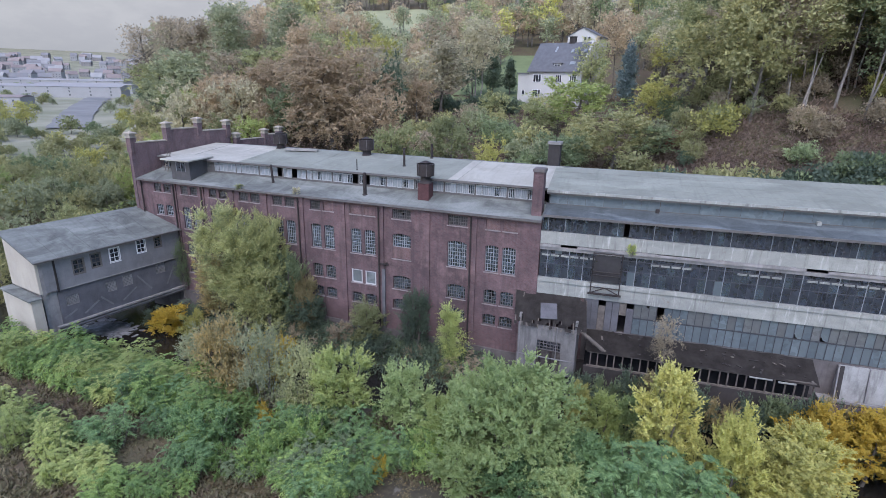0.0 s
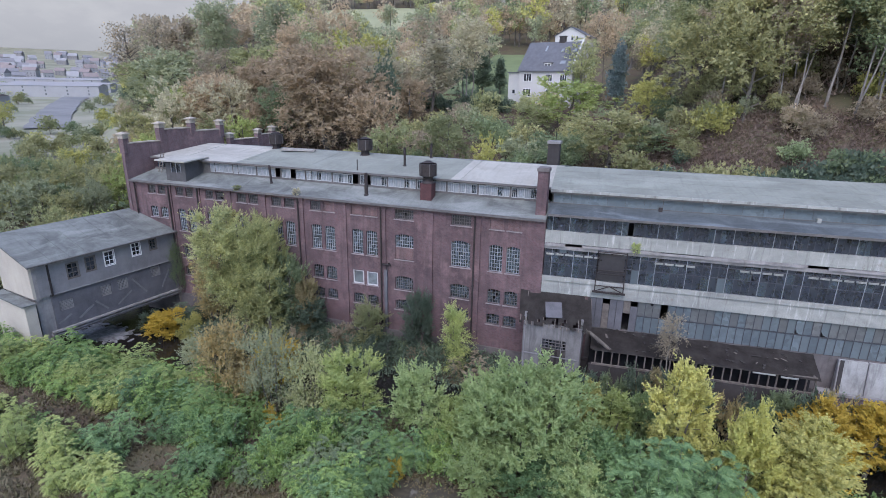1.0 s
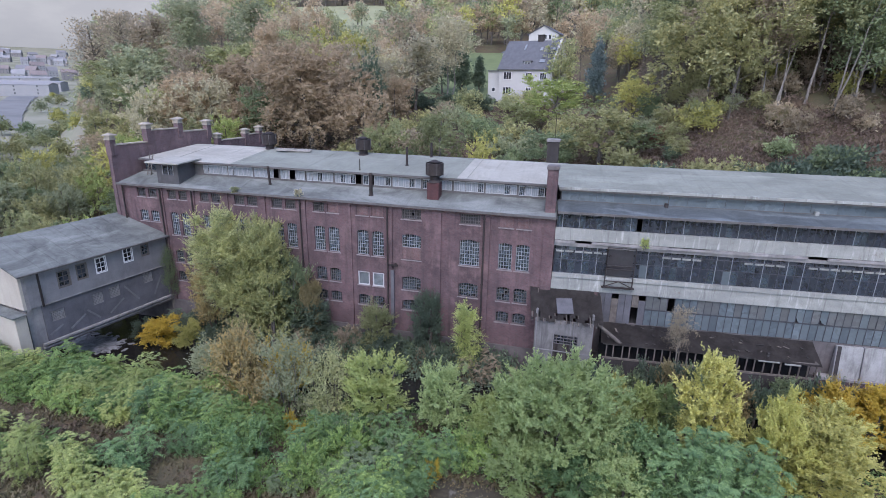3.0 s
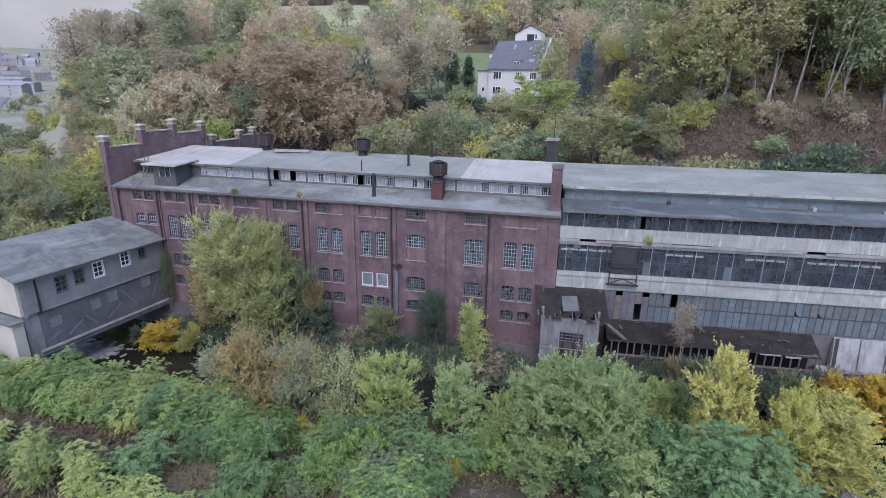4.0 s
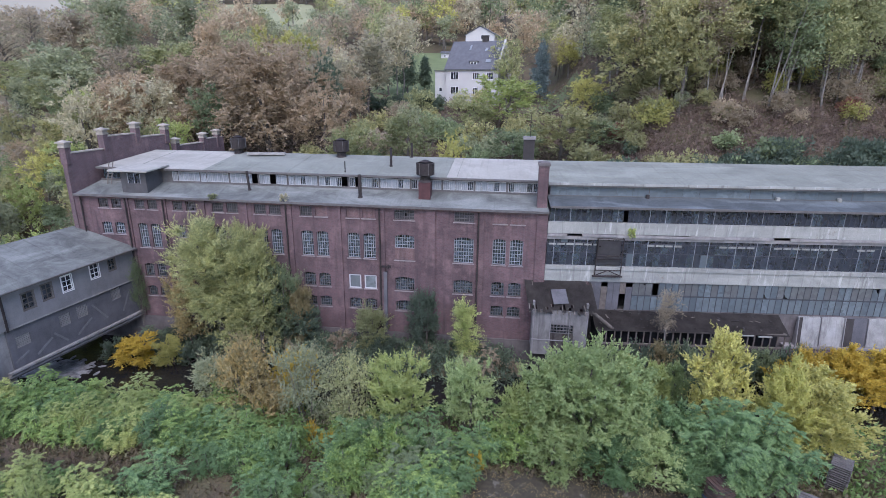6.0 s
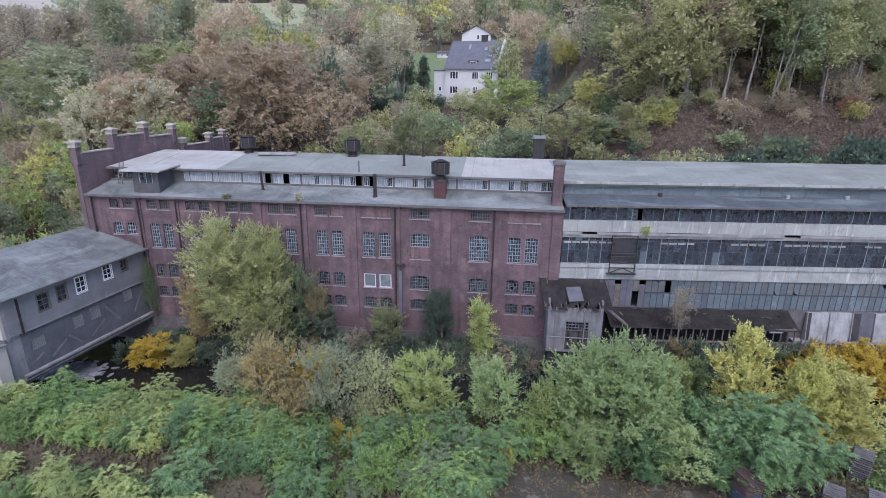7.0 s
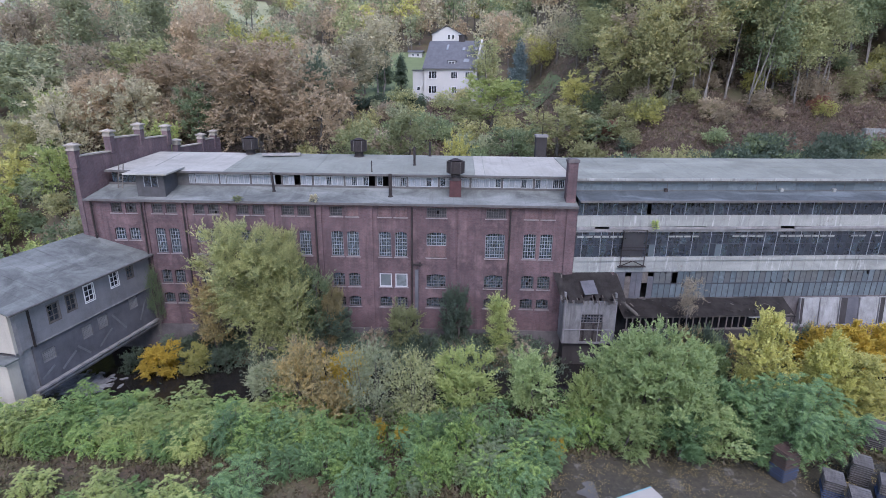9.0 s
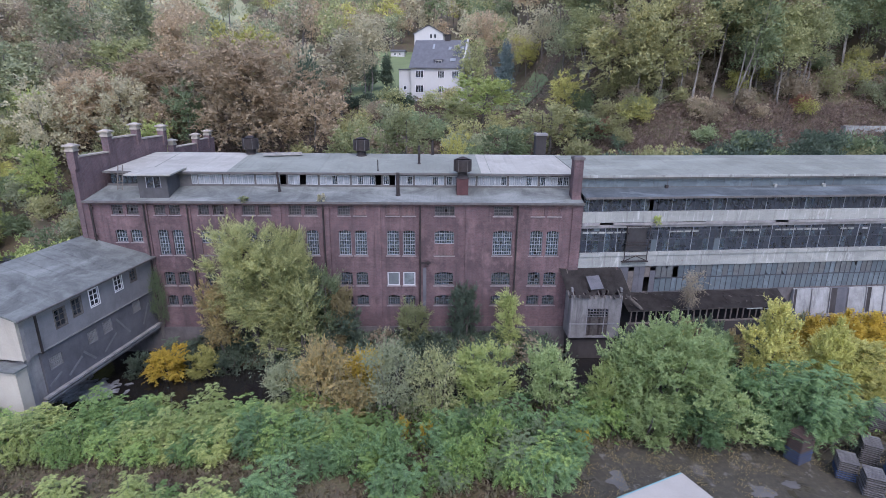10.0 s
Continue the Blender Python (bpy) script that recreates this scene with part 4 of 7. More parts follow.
for i in range(26):
    u = 5.0 + i * 0.66
    bm = bmesh.new()
    t = random.Random(i).uniform(-0.06, 0.06)
    bx(bm, u + t, u + t + 0.1, -2.1, -2.0, 0.2, 1.55)
    part("post", bm, TIMBER, lean)
part("beam", box_bm(4.8, 21.6, -2.14, -1.96, 0.1, 0.22), TIMBER, lean)
part("beam", box_bm(4.8, 21.6, -2.14, -1.96, 1.42, 1.56), TIMBER, lean)
# base kept near-black: the shadow below the lean-to is painted in
part("base_wall", box_bm(4.6, 21.8, -2.2, -1.9, -4.2, 0.1), PLINTH_DARK, lean, "stained rubble base, coloured dark for shade")
# black sheet standing for the shade behind the open posts
part("back", box_bm(4.6, 21.8, -0.6, -0.5, -1, 2.2), INSIDE_SHADE, lean)
bm = bmesh.new()
turned(bm, [(0.14, -1.5), (0.17, -0.6), (0.16, 0.5), (0.12, 1.5)], 9)
bmesh.ops.transform(bm, matrix=pose(5.2, -2.25, 2.45, 0, -50, 12), verts=bm.verts[:])
part("fallen_beam", bm, TIMBER, lean, "fallen grey round timber leaning on the roof")
rng = random.Random(91)
for i in range(60):
    u, q = rng.uniform(4.9, 21.4), rng.uniform(0.03, 0.95)
    w, l = rng.uniform(0.03, 0.1), rng.uniform(0.08, 0.45 if i % 8 == 0 else 0.18)
    z = 2.68 - 0.95 * q - 0.2 * smooth(16, 22, u) * q
    part("debris", box_bm(-l, l, -w, w, 0, 0.04, m=pose(u, -2.3 * q, z, rng.uniform(-8, 30), rng.uniform(-8, 8), rng.uniform(0, 180))),
         rng.choice((TIMBER_DARK, FELT_DARK, PLINTH_DARK, FELT_DARK, TIMBER)), lean)
part("edge_board", box_bm(17.0, 18.6, -2.42, -2.3, 1.42, 1.5), WHITE, lean)
part("edge_board", box_bm(19.0, 20.2, -2.44, -2.3, 1.34, 1.43), WHITE, lean)

# rendered outhouse at the corner
shed = thing("outhouse", "small white rendered outhouse with a tattered tar roof above the river", "shed")
bm = bmesh.new()
wall_grid(bm, -6.95, -2.0, -1.1, 3.3, 42.1, 42.3, [(-5.3, -3.2, -0.9, 2.0)])
part("front_wall", bm, SHED_PANEL, shed, "white stained panel front")
bm = bmesh.new()
bx(bm, -6.95, -6.75, 42.3, 44.2, -1.1, 4.0)
part("side_wall", bm, SHED_PANEL, shed)
part("side_wall", box_bm(-2.2, -2.0, 42.3, 44.3, -1.1, 4.0), SHED_PANEL, shed)
# near-black footing paints the shadow under the outhouse
part("footing", box_bm(-6.7, -2.2, 42.5, 44.2, -4.4, -1.1), PLINTH_DARK, shed)
bm = bmesh.new()
for x in (-5.33, -3.65, -6.85, -2.1):
    bx(bm, x, x + 0.07, 42.05, 42.1, -1.0, 3.3)
bx(bm, -6.95, -2.0, 42.04, 42.1, 0.35, 0.43)
part("batten", bm, RENDER, shed)
for i in range(9):
    part("door_plank", box_bm(-5.3 + i * 0.234, -5.3 + i * 0.234 + 0.22, 42.18 + 0.01 * (i % 3), 42.22 + 0.01 * (i % 3), -0.9, 1.05 - (0.2 if i == 5 else 0)), IRON if i % 4 == 1 else TIMBER_DARK, shed)
fr = part("window_frame", grid_window(2.1, 0.9, 7, 3, 0.045), SASH_DULL, shed)
fr.matrix_basis = pose(-4.25, 42.12, 1.08)
part("pane", box_bm(-5.3, -3.2, 42.2, 42.21, 1.08, 1.98), GLASS_DARK, shed)
bm = bmesh.new()
grid = {}
for i in range(25):
    for j in range(13):
        x, q = -7.3 + 6.1 * i / 24, j / 12
        y = 41.8 + 2.6 * q
        z = 3.25 + 2.15 * q + 0.1 * noise.noise((x * 1.1, y * 1.1, 5))
        grid[i, j] = bm.verts.new((x - 0.5 * q, y + 0.0, z))
rng = random.Random(2)
for i in range(24):
    for j in range(12):
        if j == 0 and rng.random() < 0.6 or j == 1 and rng.random() < 0.45 or j == 2 and rng.random() < 0.3 or rng.random() < 0.015:
            continue
        bm.faces.new((grid[i, j], grid[i + 1, j], grid[i + 1, j + 1], grid[i, j + 1]))
bmesh.ops.solidify(bm, geom=bm.faces[:], thickness=0.07)
part("roof", bm, FELT_DARK, shed, "tattered black tar roof")
for i in range(13):
    x = -7.2 + 5.9 * i / 12
    part("rafter", box_bm(-0.04, 0.04, 0.0, 3.3, -0.12, -0.04, m=pose(x, 41.75, 3.2, 39.6, 0, 8)), TIMBER, shed)
part("patch", box_bm(-0.7, 0.7, -0.75, 0.75, 0.1, 0.14, m=pose(-4.6, 43.0, 4.28, 39.6, 0, 14)), RENDER_DK, shed, "grey sheet patch")

# ---- bridge house over the river ----
BT = Matrix.Translation((-48.39, 36.84, 0)) @ pose(0, 0, 0, 0, 0, 90 - 9.49)
bridge = thing("bridge_house", "grey rendered two-storey bridge house spanning the river", "building", BT)
# local: x along towards the mill, y to the far side, z up
U0, U1, BW = -6.6, 7.6, 5.6
RENDER_PATCH = plain("bared_render", (0.165, 0.165, 0.17), 0.6, 2.4, 0.9, streak=0.3)
RENDER_MID = plain("patched_render", (0.135, 0.134, 0.142), 0.6, 1.8, 0.9, streak=0.4)


def bpart(name, bm, mat, parent=None, label=""):
    return part(name, bm, mat, parent or bridge, label)


up = ((-3.7, -2.75, 4.35, 5.75), (-2.0, -1.15, 4.55, 5.9), (-0.2, 0.72, 4.6, 6.0), (2.62, 3.5, 4.85, 6.2), (4.6, 5.3, 5.0, 6.1))
lo = ((-4.85, -3.65, 1.35, 2.35), (-1.05, 0.0, 1.5, 2.6), (0.65, 1.75, 1.6, 2.75), (4.35, 5.45, 1.9, 3.0))
bm = bmesh.new()
wall_grid(bm, U0, U1, 3.25, 6.55, 0.0, 0.3, up)
bpart("upper_wall", bm, RENDER, label="grey rendered upper wall with rain streaks")
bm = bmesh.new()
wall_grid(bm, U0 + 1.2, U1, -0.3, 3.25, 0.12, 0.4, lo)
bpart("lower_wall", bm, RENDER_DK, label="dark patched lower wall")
bm = bmesh.new()
bx(bm, U0, U1, BW - 0.3, BW, -0.3, 8.3)
bpart("far_wall", bm, RENDER)
bm = bmesh.new()
prism(bm, [(0.0, 3.25), (BW, 3.25), (BW, 8.25), (0.0, 6.5)], U0 - 0.25, U0 - 0.003, "x")
bpart("end_wall", bm, CREAM, label="smooth cream end wall")
bm = bmesh.new()
prism(bm, [(-0.1, 6.5), (BW + 0.3, 8.35), (BW + 0.3, 8.52), (-0.45, 6.52), (-0.45, 6.38)], U0 - 0.5, U1 + 0.05, "x")
bpart("roof", bm, FELT, label="single-pitch grey felt roof")
bm = bmesh.new()
for i in range(1, 9):
    u = U0 + (U1 - U0) * i / 9
    prism(bm, [(-0.42, 6.53), (BW + 0.25, 8.53), (BW + 0.25, 8.55), (-0.42, 6.555)], u, u + 0.07, "x")
bpart("roof_seam", bm, FELT)
bpart("gutter", box_bm(U0 - 0.5, U1, -0.58, -0.46, 6.36, 6.5), RIM)
bpart("belt", box_bm(U0 + 1.2, U1, -0.05, 0.12, 3.17, 3.27), CONCRETE, label="pale drip edge between storeys")
for z, y in ((-0.3, -0.25), (-0.62, -0.12)):
    bpart("girder", box_bm(U0 + 0.6, U1, y, y + 0.35, z - 0.16, z), CONCRETE, label="pale bridge girder")
bpart("girder", box_bm(U0 + 0.6, U1, -0.05, BW, -0.95, -0.78), RIM)
# deck and floor near-black, for the gloom inside the bridge house
bpart("deck", box_bm(U0 + 0.6, U1, 0.4, BW - 0.3, -0.3, -0.1), INSIDE_SHADE)
bpart("floor", box_bm(U0, U1, 0.4, BW - 0.3, 3.0, 3.2), INSIDE_SHADE)
bpart("corner_strip", box_bm(U0 - 0.02, U0 + 0.28, -0.02, 0.02, 3.0, 6.4), CONCRETE, label="bare stone corner strip")
bpart("downpipe", box_bm(U0 + 1.2, U0 + 1.36, -0.1, -0.01, 3.1, 6.4), IRON)
bm = bmesh.new()
bx(bm, U0 + 0.0, U0 + 1.3, 0.3, BW, -3.5, 3.2)
bpart("abutment", bm, CONCRETE, label="pale concrete abutment on the bank")
# diagonal braces showing through the lower render
for a, b, za, zb in ((-3.4, -1.9, 0.1, 1.0), (-1.7, -0.6, 1.3, 0.1), (0.4, 2.0, 0.15, 1.2), (2.2, 3.6, 2.4, 0.5), (-5.2, -4.0, 0.2, 0.8), (5.4, 6.4, 0.4, 2.2)):
    ln = math.hypot(b - a, zb - za)
    bpart("brace", box_bm(-ln / 2, ln / 2, 0.1, 0.125, -0.09, 0.09, m=pose((a + b) / 2, 0, (za + zb) / 2, 0, -math.degrees(math.atan2(zb - za, b - a)), 0)), RENDER_PATCH)
for i, (a, b, za, zb) in enumerate(up):
    white = i in (2, 3)
    w = part("window", grid_window(b - a, zb - za, 2, 3, 0.05), WHITE_PAINT if white else TIMBER, bridge,
             "white-painted six-pane casement" if white else "weathered casement with broken panes")
    w.matrix_basis = pose((a + b) / 2, 0.04, za)
    if white:
        bm = bmesh.new()
        wall_grid(bm, a - 0.1, b + 0.1, za - 0.1, zb + 0.1, -0.03, 0.1, [(a - 0.02, b + 0.02, za - 0.02, zb + 0.02)])
        part("surround", bm, WHITE_PAINT, w).matrix_parent_inverse = w.matrix_basis.inverted()
    else:
        bm = bmesh.new()
        wall_grid(bm, a - 0.1, b + 0.1, za - 0.1, zb + 0.1, -0.03, 0.1, [(a, b, za, zb)])
        part("surround", bm, TIMBER, w).matrix_parent_inverse = w.matrix_basis.inverted()
    g = part("pane", box_bm(a, b, 0.09, 0.1, za, zb), GLASS_DARK if i != 4 else GLASS_MILL, w)
    g.matrix_parent_inverse = w.matrix_basis.inverted()
for a, b, za, zb in lo:
    w = part("window", grid_window(b - a, zb - za, 7, 7, 0.05), CONCRETE, bridge, "blocked window with a lattice of small bars")
    w.matrix_basis = pose((a + b) / 2, 0.2, za)
    g = part("pane", box_bm(a, b, 0.26, 0.27, za, zb), RENDER_MID, w)
    g.matrix_parent_inverse = w.matrix_basis.inverted()
# pale foot of the end wall on the bank, with a ledge
annexe = thing("bank_annexe", "pale wall with a grey sheet ledge below the bridge house", "wall", BT)
part("wall", box_bm(U0 - 1.15, U0 - 0.26, -0.1, BW, -2.5, 2.9), CREAM, annexe)
bm = bmesh.new()
prism(bm, [(-0.3, 2.9), (BW, 3.05), (BW, 3.2), (-0.3, 3.02)], U0 - 1.4, U0 - 0.26, "x")
part("ledge", bm, FELT, annexe, "grey sheet ledge")


# ---- houses on the slope ----
def plain_window(w, h, parent, m, lights=2):
    bm = bmesh.new()
    step = (w - 0.08) / lights
    wall_grid(bm, -w / 2, w / 2, 0, h, -0.06, 0.06, [(round(-w / 2 + 0.08 + step * i, 3), round(-w / 2 + step * (i + 1), 3), 0.08, h - 0.08) for i in range(lights)])
    o = part("window", bm, WHITE_PAINT, parent)
    o.matrix_basis = m
    p = part("pane", box_bm(-w / 2 + 0.08, w / 2 - 0.08, -0.02, 0.02, 0.08, h - 0.08), GLASS_DARK, o)
    return o


SLATE = plain("slate_roof", (0.10, 0.105, 0.115), 0.7, 3, 0.7)
HOUSE_WALL = plain("house_white", (0.43, 0.425, 0.405), 0.9, 1.0, 0.8)


def gable_house(name, label, m, w, d, eave, ridge, wins, roof_mat, skylights=(), lights=2, parapet=False):
    """Ridge along x, front at y 0."""
    h = thing(name, label, "house", m)
    bm = bmesh.new()
    prism(bm, [(0, -2.5), (d, -2.5), (d, eave), (d / 2, ridge - 0.12), (0, eave)], -w / 2, w / 2, "x")
    part("wall", bm, HOUSE_WALL, h)
    for s in (0, 1):
        y0, y1 = (-0.4, d / 2) if not s else (d + 0.4, d / 2)
        k = (ridge - eave) / (d / 2)
        bm = bmesh.new()
        prism(bm, [(y0, eave - 0.4 * k), (y1, ridge), (y1, ridge + 0.18), (y0, eave - 0.4 * k + 0.18)], -w / 2 - 0.3, w / 2 + (0.3 if not parapet else -0.3), "x")
        part("roof", bm, roof_mat, h, "dark slate roof")
    if parapet:
        bm = bmesh.new()
        prism(bm, [(-0.02, -2.5), (d + 0.02, -2.5), (d + 0.02, eave + 0.3), (d / 2, ridge + 0.45), (-0.02, eave + 0.3)], w / 2 - 0.29, w / 2 + 0.1, "x")
        part("gable", bm, HOUSE_WALL, h, "white gable wall rising past the roof")
    for x, z, ww, hh in wins:
        plain_window(ww, hh, h, pose(x, -0.03, z), lights)
    for x, q, ww, hh in skylights:
        k = math.degrees(math.atan2(ridge - eave, d / 2))
        y, z = d / 2 * q, eave + (ridge - eave) * q + 0.2
        part("skylight", box_bm(-ww / 2, ww / 2, -hh / 2, hh / 2, 0, 0.1, m=pose(x, y, z, k, 0, 0)), GLASS_PALE, h)
    return h


HM = pose(-18.75, 118.25, 19.6, 0, 0, -15)
house = gable_house("white_house", "white rendered house with a steep dark slate roof and gable", HM, 11.9, 10.5, 6.4, 12.0,
                    ((-3.9, 4.0, 1.9, 1.6), (-3.9, 0.9, 1.9, 1.6), (1.0, 4.0, 1.5, 1.5), (4.2, 4.0, 1.5, 1.5), (1.0, 0.9, 1.2, 1.5)), SLATE, ((-1.6, 0.74, 0.4, 1.5), (2.2, 0.66, 0.55, 0.9), (5.0, 0.66, 0.55, 0.9), (3.4, 0.22, 1.2, 0.9)), 3, True)
bm = bmesh.new()
prism(bm, [(-0.8, 0), (0.8, 0), (0.8, 1.05), (-0.8, 1.05)], 0, 2.2)
dm = part("dormer", bm, HOUSE_WALL, house)
dm.matrix_basis = pose(0.2, 0.7, 6.7)
part("dormer_roof", box_bm(-1.1, 1.1, -0.2, 2.4, 1.05, 1.2), SLATE, dm)
plain_window(1.4, 0.8, dm, pose(0, -0.05, 0.15))
for i in range(3):
    plain_window(0.55, 2.0, house, pose(6.16, 4.3 + i * 0.95, 6.2, 0, 0, 90), 1)
plain_window(0.6, 0.9, house, pose(6.16, 5.25, 9.4, 0, 0, 90), 1)
part("annexe", box_bm(-8.9, -5.96, 0.8, 7.5, -2.5, 5.7), HOUSE_WALL, house)
part("annexe_roof", box_bm(-9.05, -5.97, 0.6, 7.7, 5.7, 5.9), SLATE, house)
plain_window(0.8, 0.9, house, pose(-7.5, 0.77, 1.4), 1)
bm = bmesh.new()
bx(bm, 0.6, 1.9, 5.0, 5.8, 11, 13.2)
bx(bm, 0.5, 2.0, 4.9, 5.9, 13.2, 13.35)
part("chimney_stack", bm, PLINTH_DARK, house)
uh = gable_house("upper_house", "small white house with a low gable higher on the slope", pose(-23.9, 176, 33.4, 0, 0, -100), 10, 9.0, 3.6, 6.0, ((0, 1.2, 1.4, 1.4),), SLATE)
for y in (5.2, 6.5):
    plain_window(0.8, 1.3, uh, pose(5.03, y, 2.2, 0, 0, 90), 1)
gable_house("garden_hut", "low white garden hut beside the house", pose(-29.9, 168, ground_z(-29.9, 168), 0, 0, -6), 4.2, 3, 1.9, 2.3, ((-0.7, 0.7, 0.8, 0.8), (0.9, 0.7, 0.8, 0.8)), SLATE)
# pale block seen past the hall roof
blk = thing("rear_block", "low flat-roofed block with a pale parapet behind the hall", "building", pose(43, 70, 9))
part("wall", box_bm(-5, 12, 0, 8, -4, 7.2), RENDER_DK, blk)
part("parapet", box_bm(-5.2, 12.2, -0.2, 8.2, 7.2, 8.5), WHITE, blk, "pale parapet")


# ---- plants ----
def add_leaf(verts, faces, c, d, up, ln, wd, tri=False):
    """A leaf blade, or for far trees a plain triangle."""
    s = d.cross(up)
    if s.length < 1e-4:
        s = d.orthogonal()
    s = s.normalized() * wd / 2
    k = len(verts)
    if tri:
        verts += [c + s, c + d * ln, c - s]
        faces.append((k, k + 1, k + 2))
    else:
        verts += [c, c + d * (ln * 0.45) + s, c + d * ln, c + d * (ln * 0.45) - s]
        faces.append((k, k + 1, k + 2, k + 3))


def rand_dir(rng, up=0.0):
    while True:
        v = Vector((rng.uniform(-1, 1), rng.uniform(-1, 1), rng.uniform(-1, 1) + up))
        if 0.05 < v.length:
            return v.normalized()


def limbs(rng, height, spread_r, trunk_r, base=0.35, n=9, droop=0.0, stems=1):
    """Trunk and boughs; returns vertex and face lists and the boughs' ends."""
    verts, faces, ends = [], [], []
    for s in range(stems):
        a = rng.uniform(0, 6.28)
        off = Vector((math.cos(a), math.sin(a), 0)) * (0.0 if stems == 1 else spread_r * 0.18)
        top = off * (1 if stems == 1 else 3.0) + Vector((rng.uniform(-0.08, 0.08) * height, rng.uniform(-0.08, 0.08) * height, height * rng.uniform(0.8, 0.92)))
        pts = [off * 0.6 + Vector((0, 0, -0.4))]
        for i in range(1, 7):
            q = i / 6
            pts.append(pts[0].lerp(top, q) + Vector((rng.uniform(-1, 1), rng.uniform(-1, 1), 0)) * 0.009 * height)
        for i in range(6):
            tube(verts, faces, pts[i], pts[i + 1], trunk_r * (1 - i / 7.2), trunk_r * (1 - (i + 1) / 7.2), 6)
        for i in range(max(3, n // stems)):
            q = base + (0.97 - base) * (i + rng.random()) / max(3, n // stems)
            k = min(5, int(q * 6))
            p = pts[k].lerp(pts[k + 1], q * 6 - k)
            a = i * 2.4 + rng.uniform(-0.4, 0.4)
            ln = spread_r * (1.1 - 0.65 * q) * rng.uniform(0.7, 1.05)
            mid = p + Vector((math.cos(a), math.sin(a), 0.55)) * ln * 0.55
            end = mid + Vector((math.cos(a + 0.3), math.sin(a + 0.3), 0.35 - droop)) * ln * 0.5
            r0 = trunk_r * 0.42 * (1.1 - q)
            tube(verts, faces, p, mid, r0, r0 * 0.6, 4)
            tube(verts, faces, mid, end, r0 * 0.6, r0 * 0.15, 4)
            ends += [mid, end]
            for t in range(2):
                e2 = mid + rand_dir(rng, 0.4) * ln * 0.4
                tube(verts, faces, mid, e2, r0 * 0.4, r0 * 0.1, 3)
                ends.append(e2)
        ends.append(pts[-1])
    return verts, faces, ends


def crown(rng, centres, clump_r, per, ln, wd, up=0.3, flat=0.75, fronds=False, hang=0.0, tri=False):
    """Leaves in uneven clumps round the given centres."""
    verts, faces = [], []
    for c in centres:
        cr = clump_r * rng.uniform(0.6, 1.3)
        for i in range(int(per * rng.uniform(0.6, 1.4))):
            d = rand_dir(rng, 0.15)
            r = cr * rng.random() ** 0.45
            p = c + Vector((d.x * r, d.y * r, d.z * r * flat))
            out = (d * 0.8 + rand_dir(rng) * 0.7 + Vector((0, 0, up - hang))).normalized()
            if fronds:
                side = out.cross(Vector((0, 0, 1)))
                side = side.normalized() if side.length > 0.01 else Vector((1, 0, 0))
                fl = ln * rng.uniform(0.7, 1.2)
                for j in range(4):
                    q = p + out * fl * (0.2 + 0.22 * j) - Vector((0, 0, 0.06 * j * j * fl))
                    for s in (-1, 1):
                        add_leaf(verts, faces, q, (side * s + out * 0.5 - Vector((0, 0, 0.25))).normalized(), Vector((0, 0, 1)), fl * 0.5, wd, True)
            else:
                add_leaf(verts, faces, p, out, rand_dir(rng, 0.8), ln * rng.uniform(0.7, 1.3), wd * rng.uniform(0.7, 1.3), tri)
    return verts, faces


def shoot_crown(rng, centres, mid, n, length, leaves, ln, wd, rise):
    """Feathery crown: from every centre leafy shoots run outward and up, leaves along them."""
    verts, faces = [], []
    for c in centres:
        out = c - mid
        out = Vector((out.x, out.y, out.z * 0.5))
        out = out.normalized() if out.length > 0.01 else Vector((1, 0, 0))
        for i in range(max(1, round(n * rng.uniform(0.6, 1.4)))):
            d = (out * 0.75 + rand_dir(rng) * 0.75 + Vector((0, 0, rise))).normalized()
            side = d.orthogonal().normalized()
            s2 = d.cross(side)
            lg = length * rng.uniform(0.5, 1.3)
            start = c + rand_dir(rng) * length * 0.45 * rng.random()
            for j in range(leaves):
                t = (j + rng.random()) / leaves
                w = rng.uniform(0, 6.283)
                ld = (side * math.cos(w) + s2 * math.sin(w) + d * (0.35 + 0.9 * t) + Vector((0, 0, 0.15))).normalized()
                p = start + d * lg * t + ld * ln * 0.35 * rng.random() - Vector((0, 0, 0.25 * lg * t * t * (1 - min(1, rise))))
                k = ln * (1.2 - 0.5 * t) * rng.uniform(0.7, 1.25)
                add_leaf(verts, faces, p, ld, rand_dir(rng, 0.9), k, wd * k / ln, True)
    return verts, faces


def crown_points(rng, h, r, z0, n, shape="round"):
    """Clump centres through a crown, denser to its outside, uneven in outline."""
    pts = []
    lump = [(rand_dir(rng, 0.2), rng.uniform(0.75, 1.15)) for _ in range(9)]
    while len(pts) < n:
        d = rand_dir(rng)
        q = rng.random() ** 0.5
        k = 0.74 + sum(max(0, d.dot(v) - 0.62) * (s - 0.78) * 3.6 for v, s in lump)
        k = min(k, 0.98)
        z = z0 + (h - z0) * (0.5 + 0.5 * d.z * q * k)
        t = (z - z0) / (h - z0)
        if shape == "round":
            f = 1.0
        elif shape == "poplar":
            f = 0.55 + 0.75 * math.sin(min(1, t * 1.15 + 0.1) * math.pi) * 0.8
        elif shape == "cone":
            f = 1.25 * (1 - t) + 0.06
        elif shape == "full":
            f = 0.8 + 0.5 * t
        elif shape == "bush":
            f = 1.15 - 0.4 * t
        pts.append(Vector((d.x * q * k * r * f, d.y * q * k * r * f, z)))
    return pts


PLANTS = {}


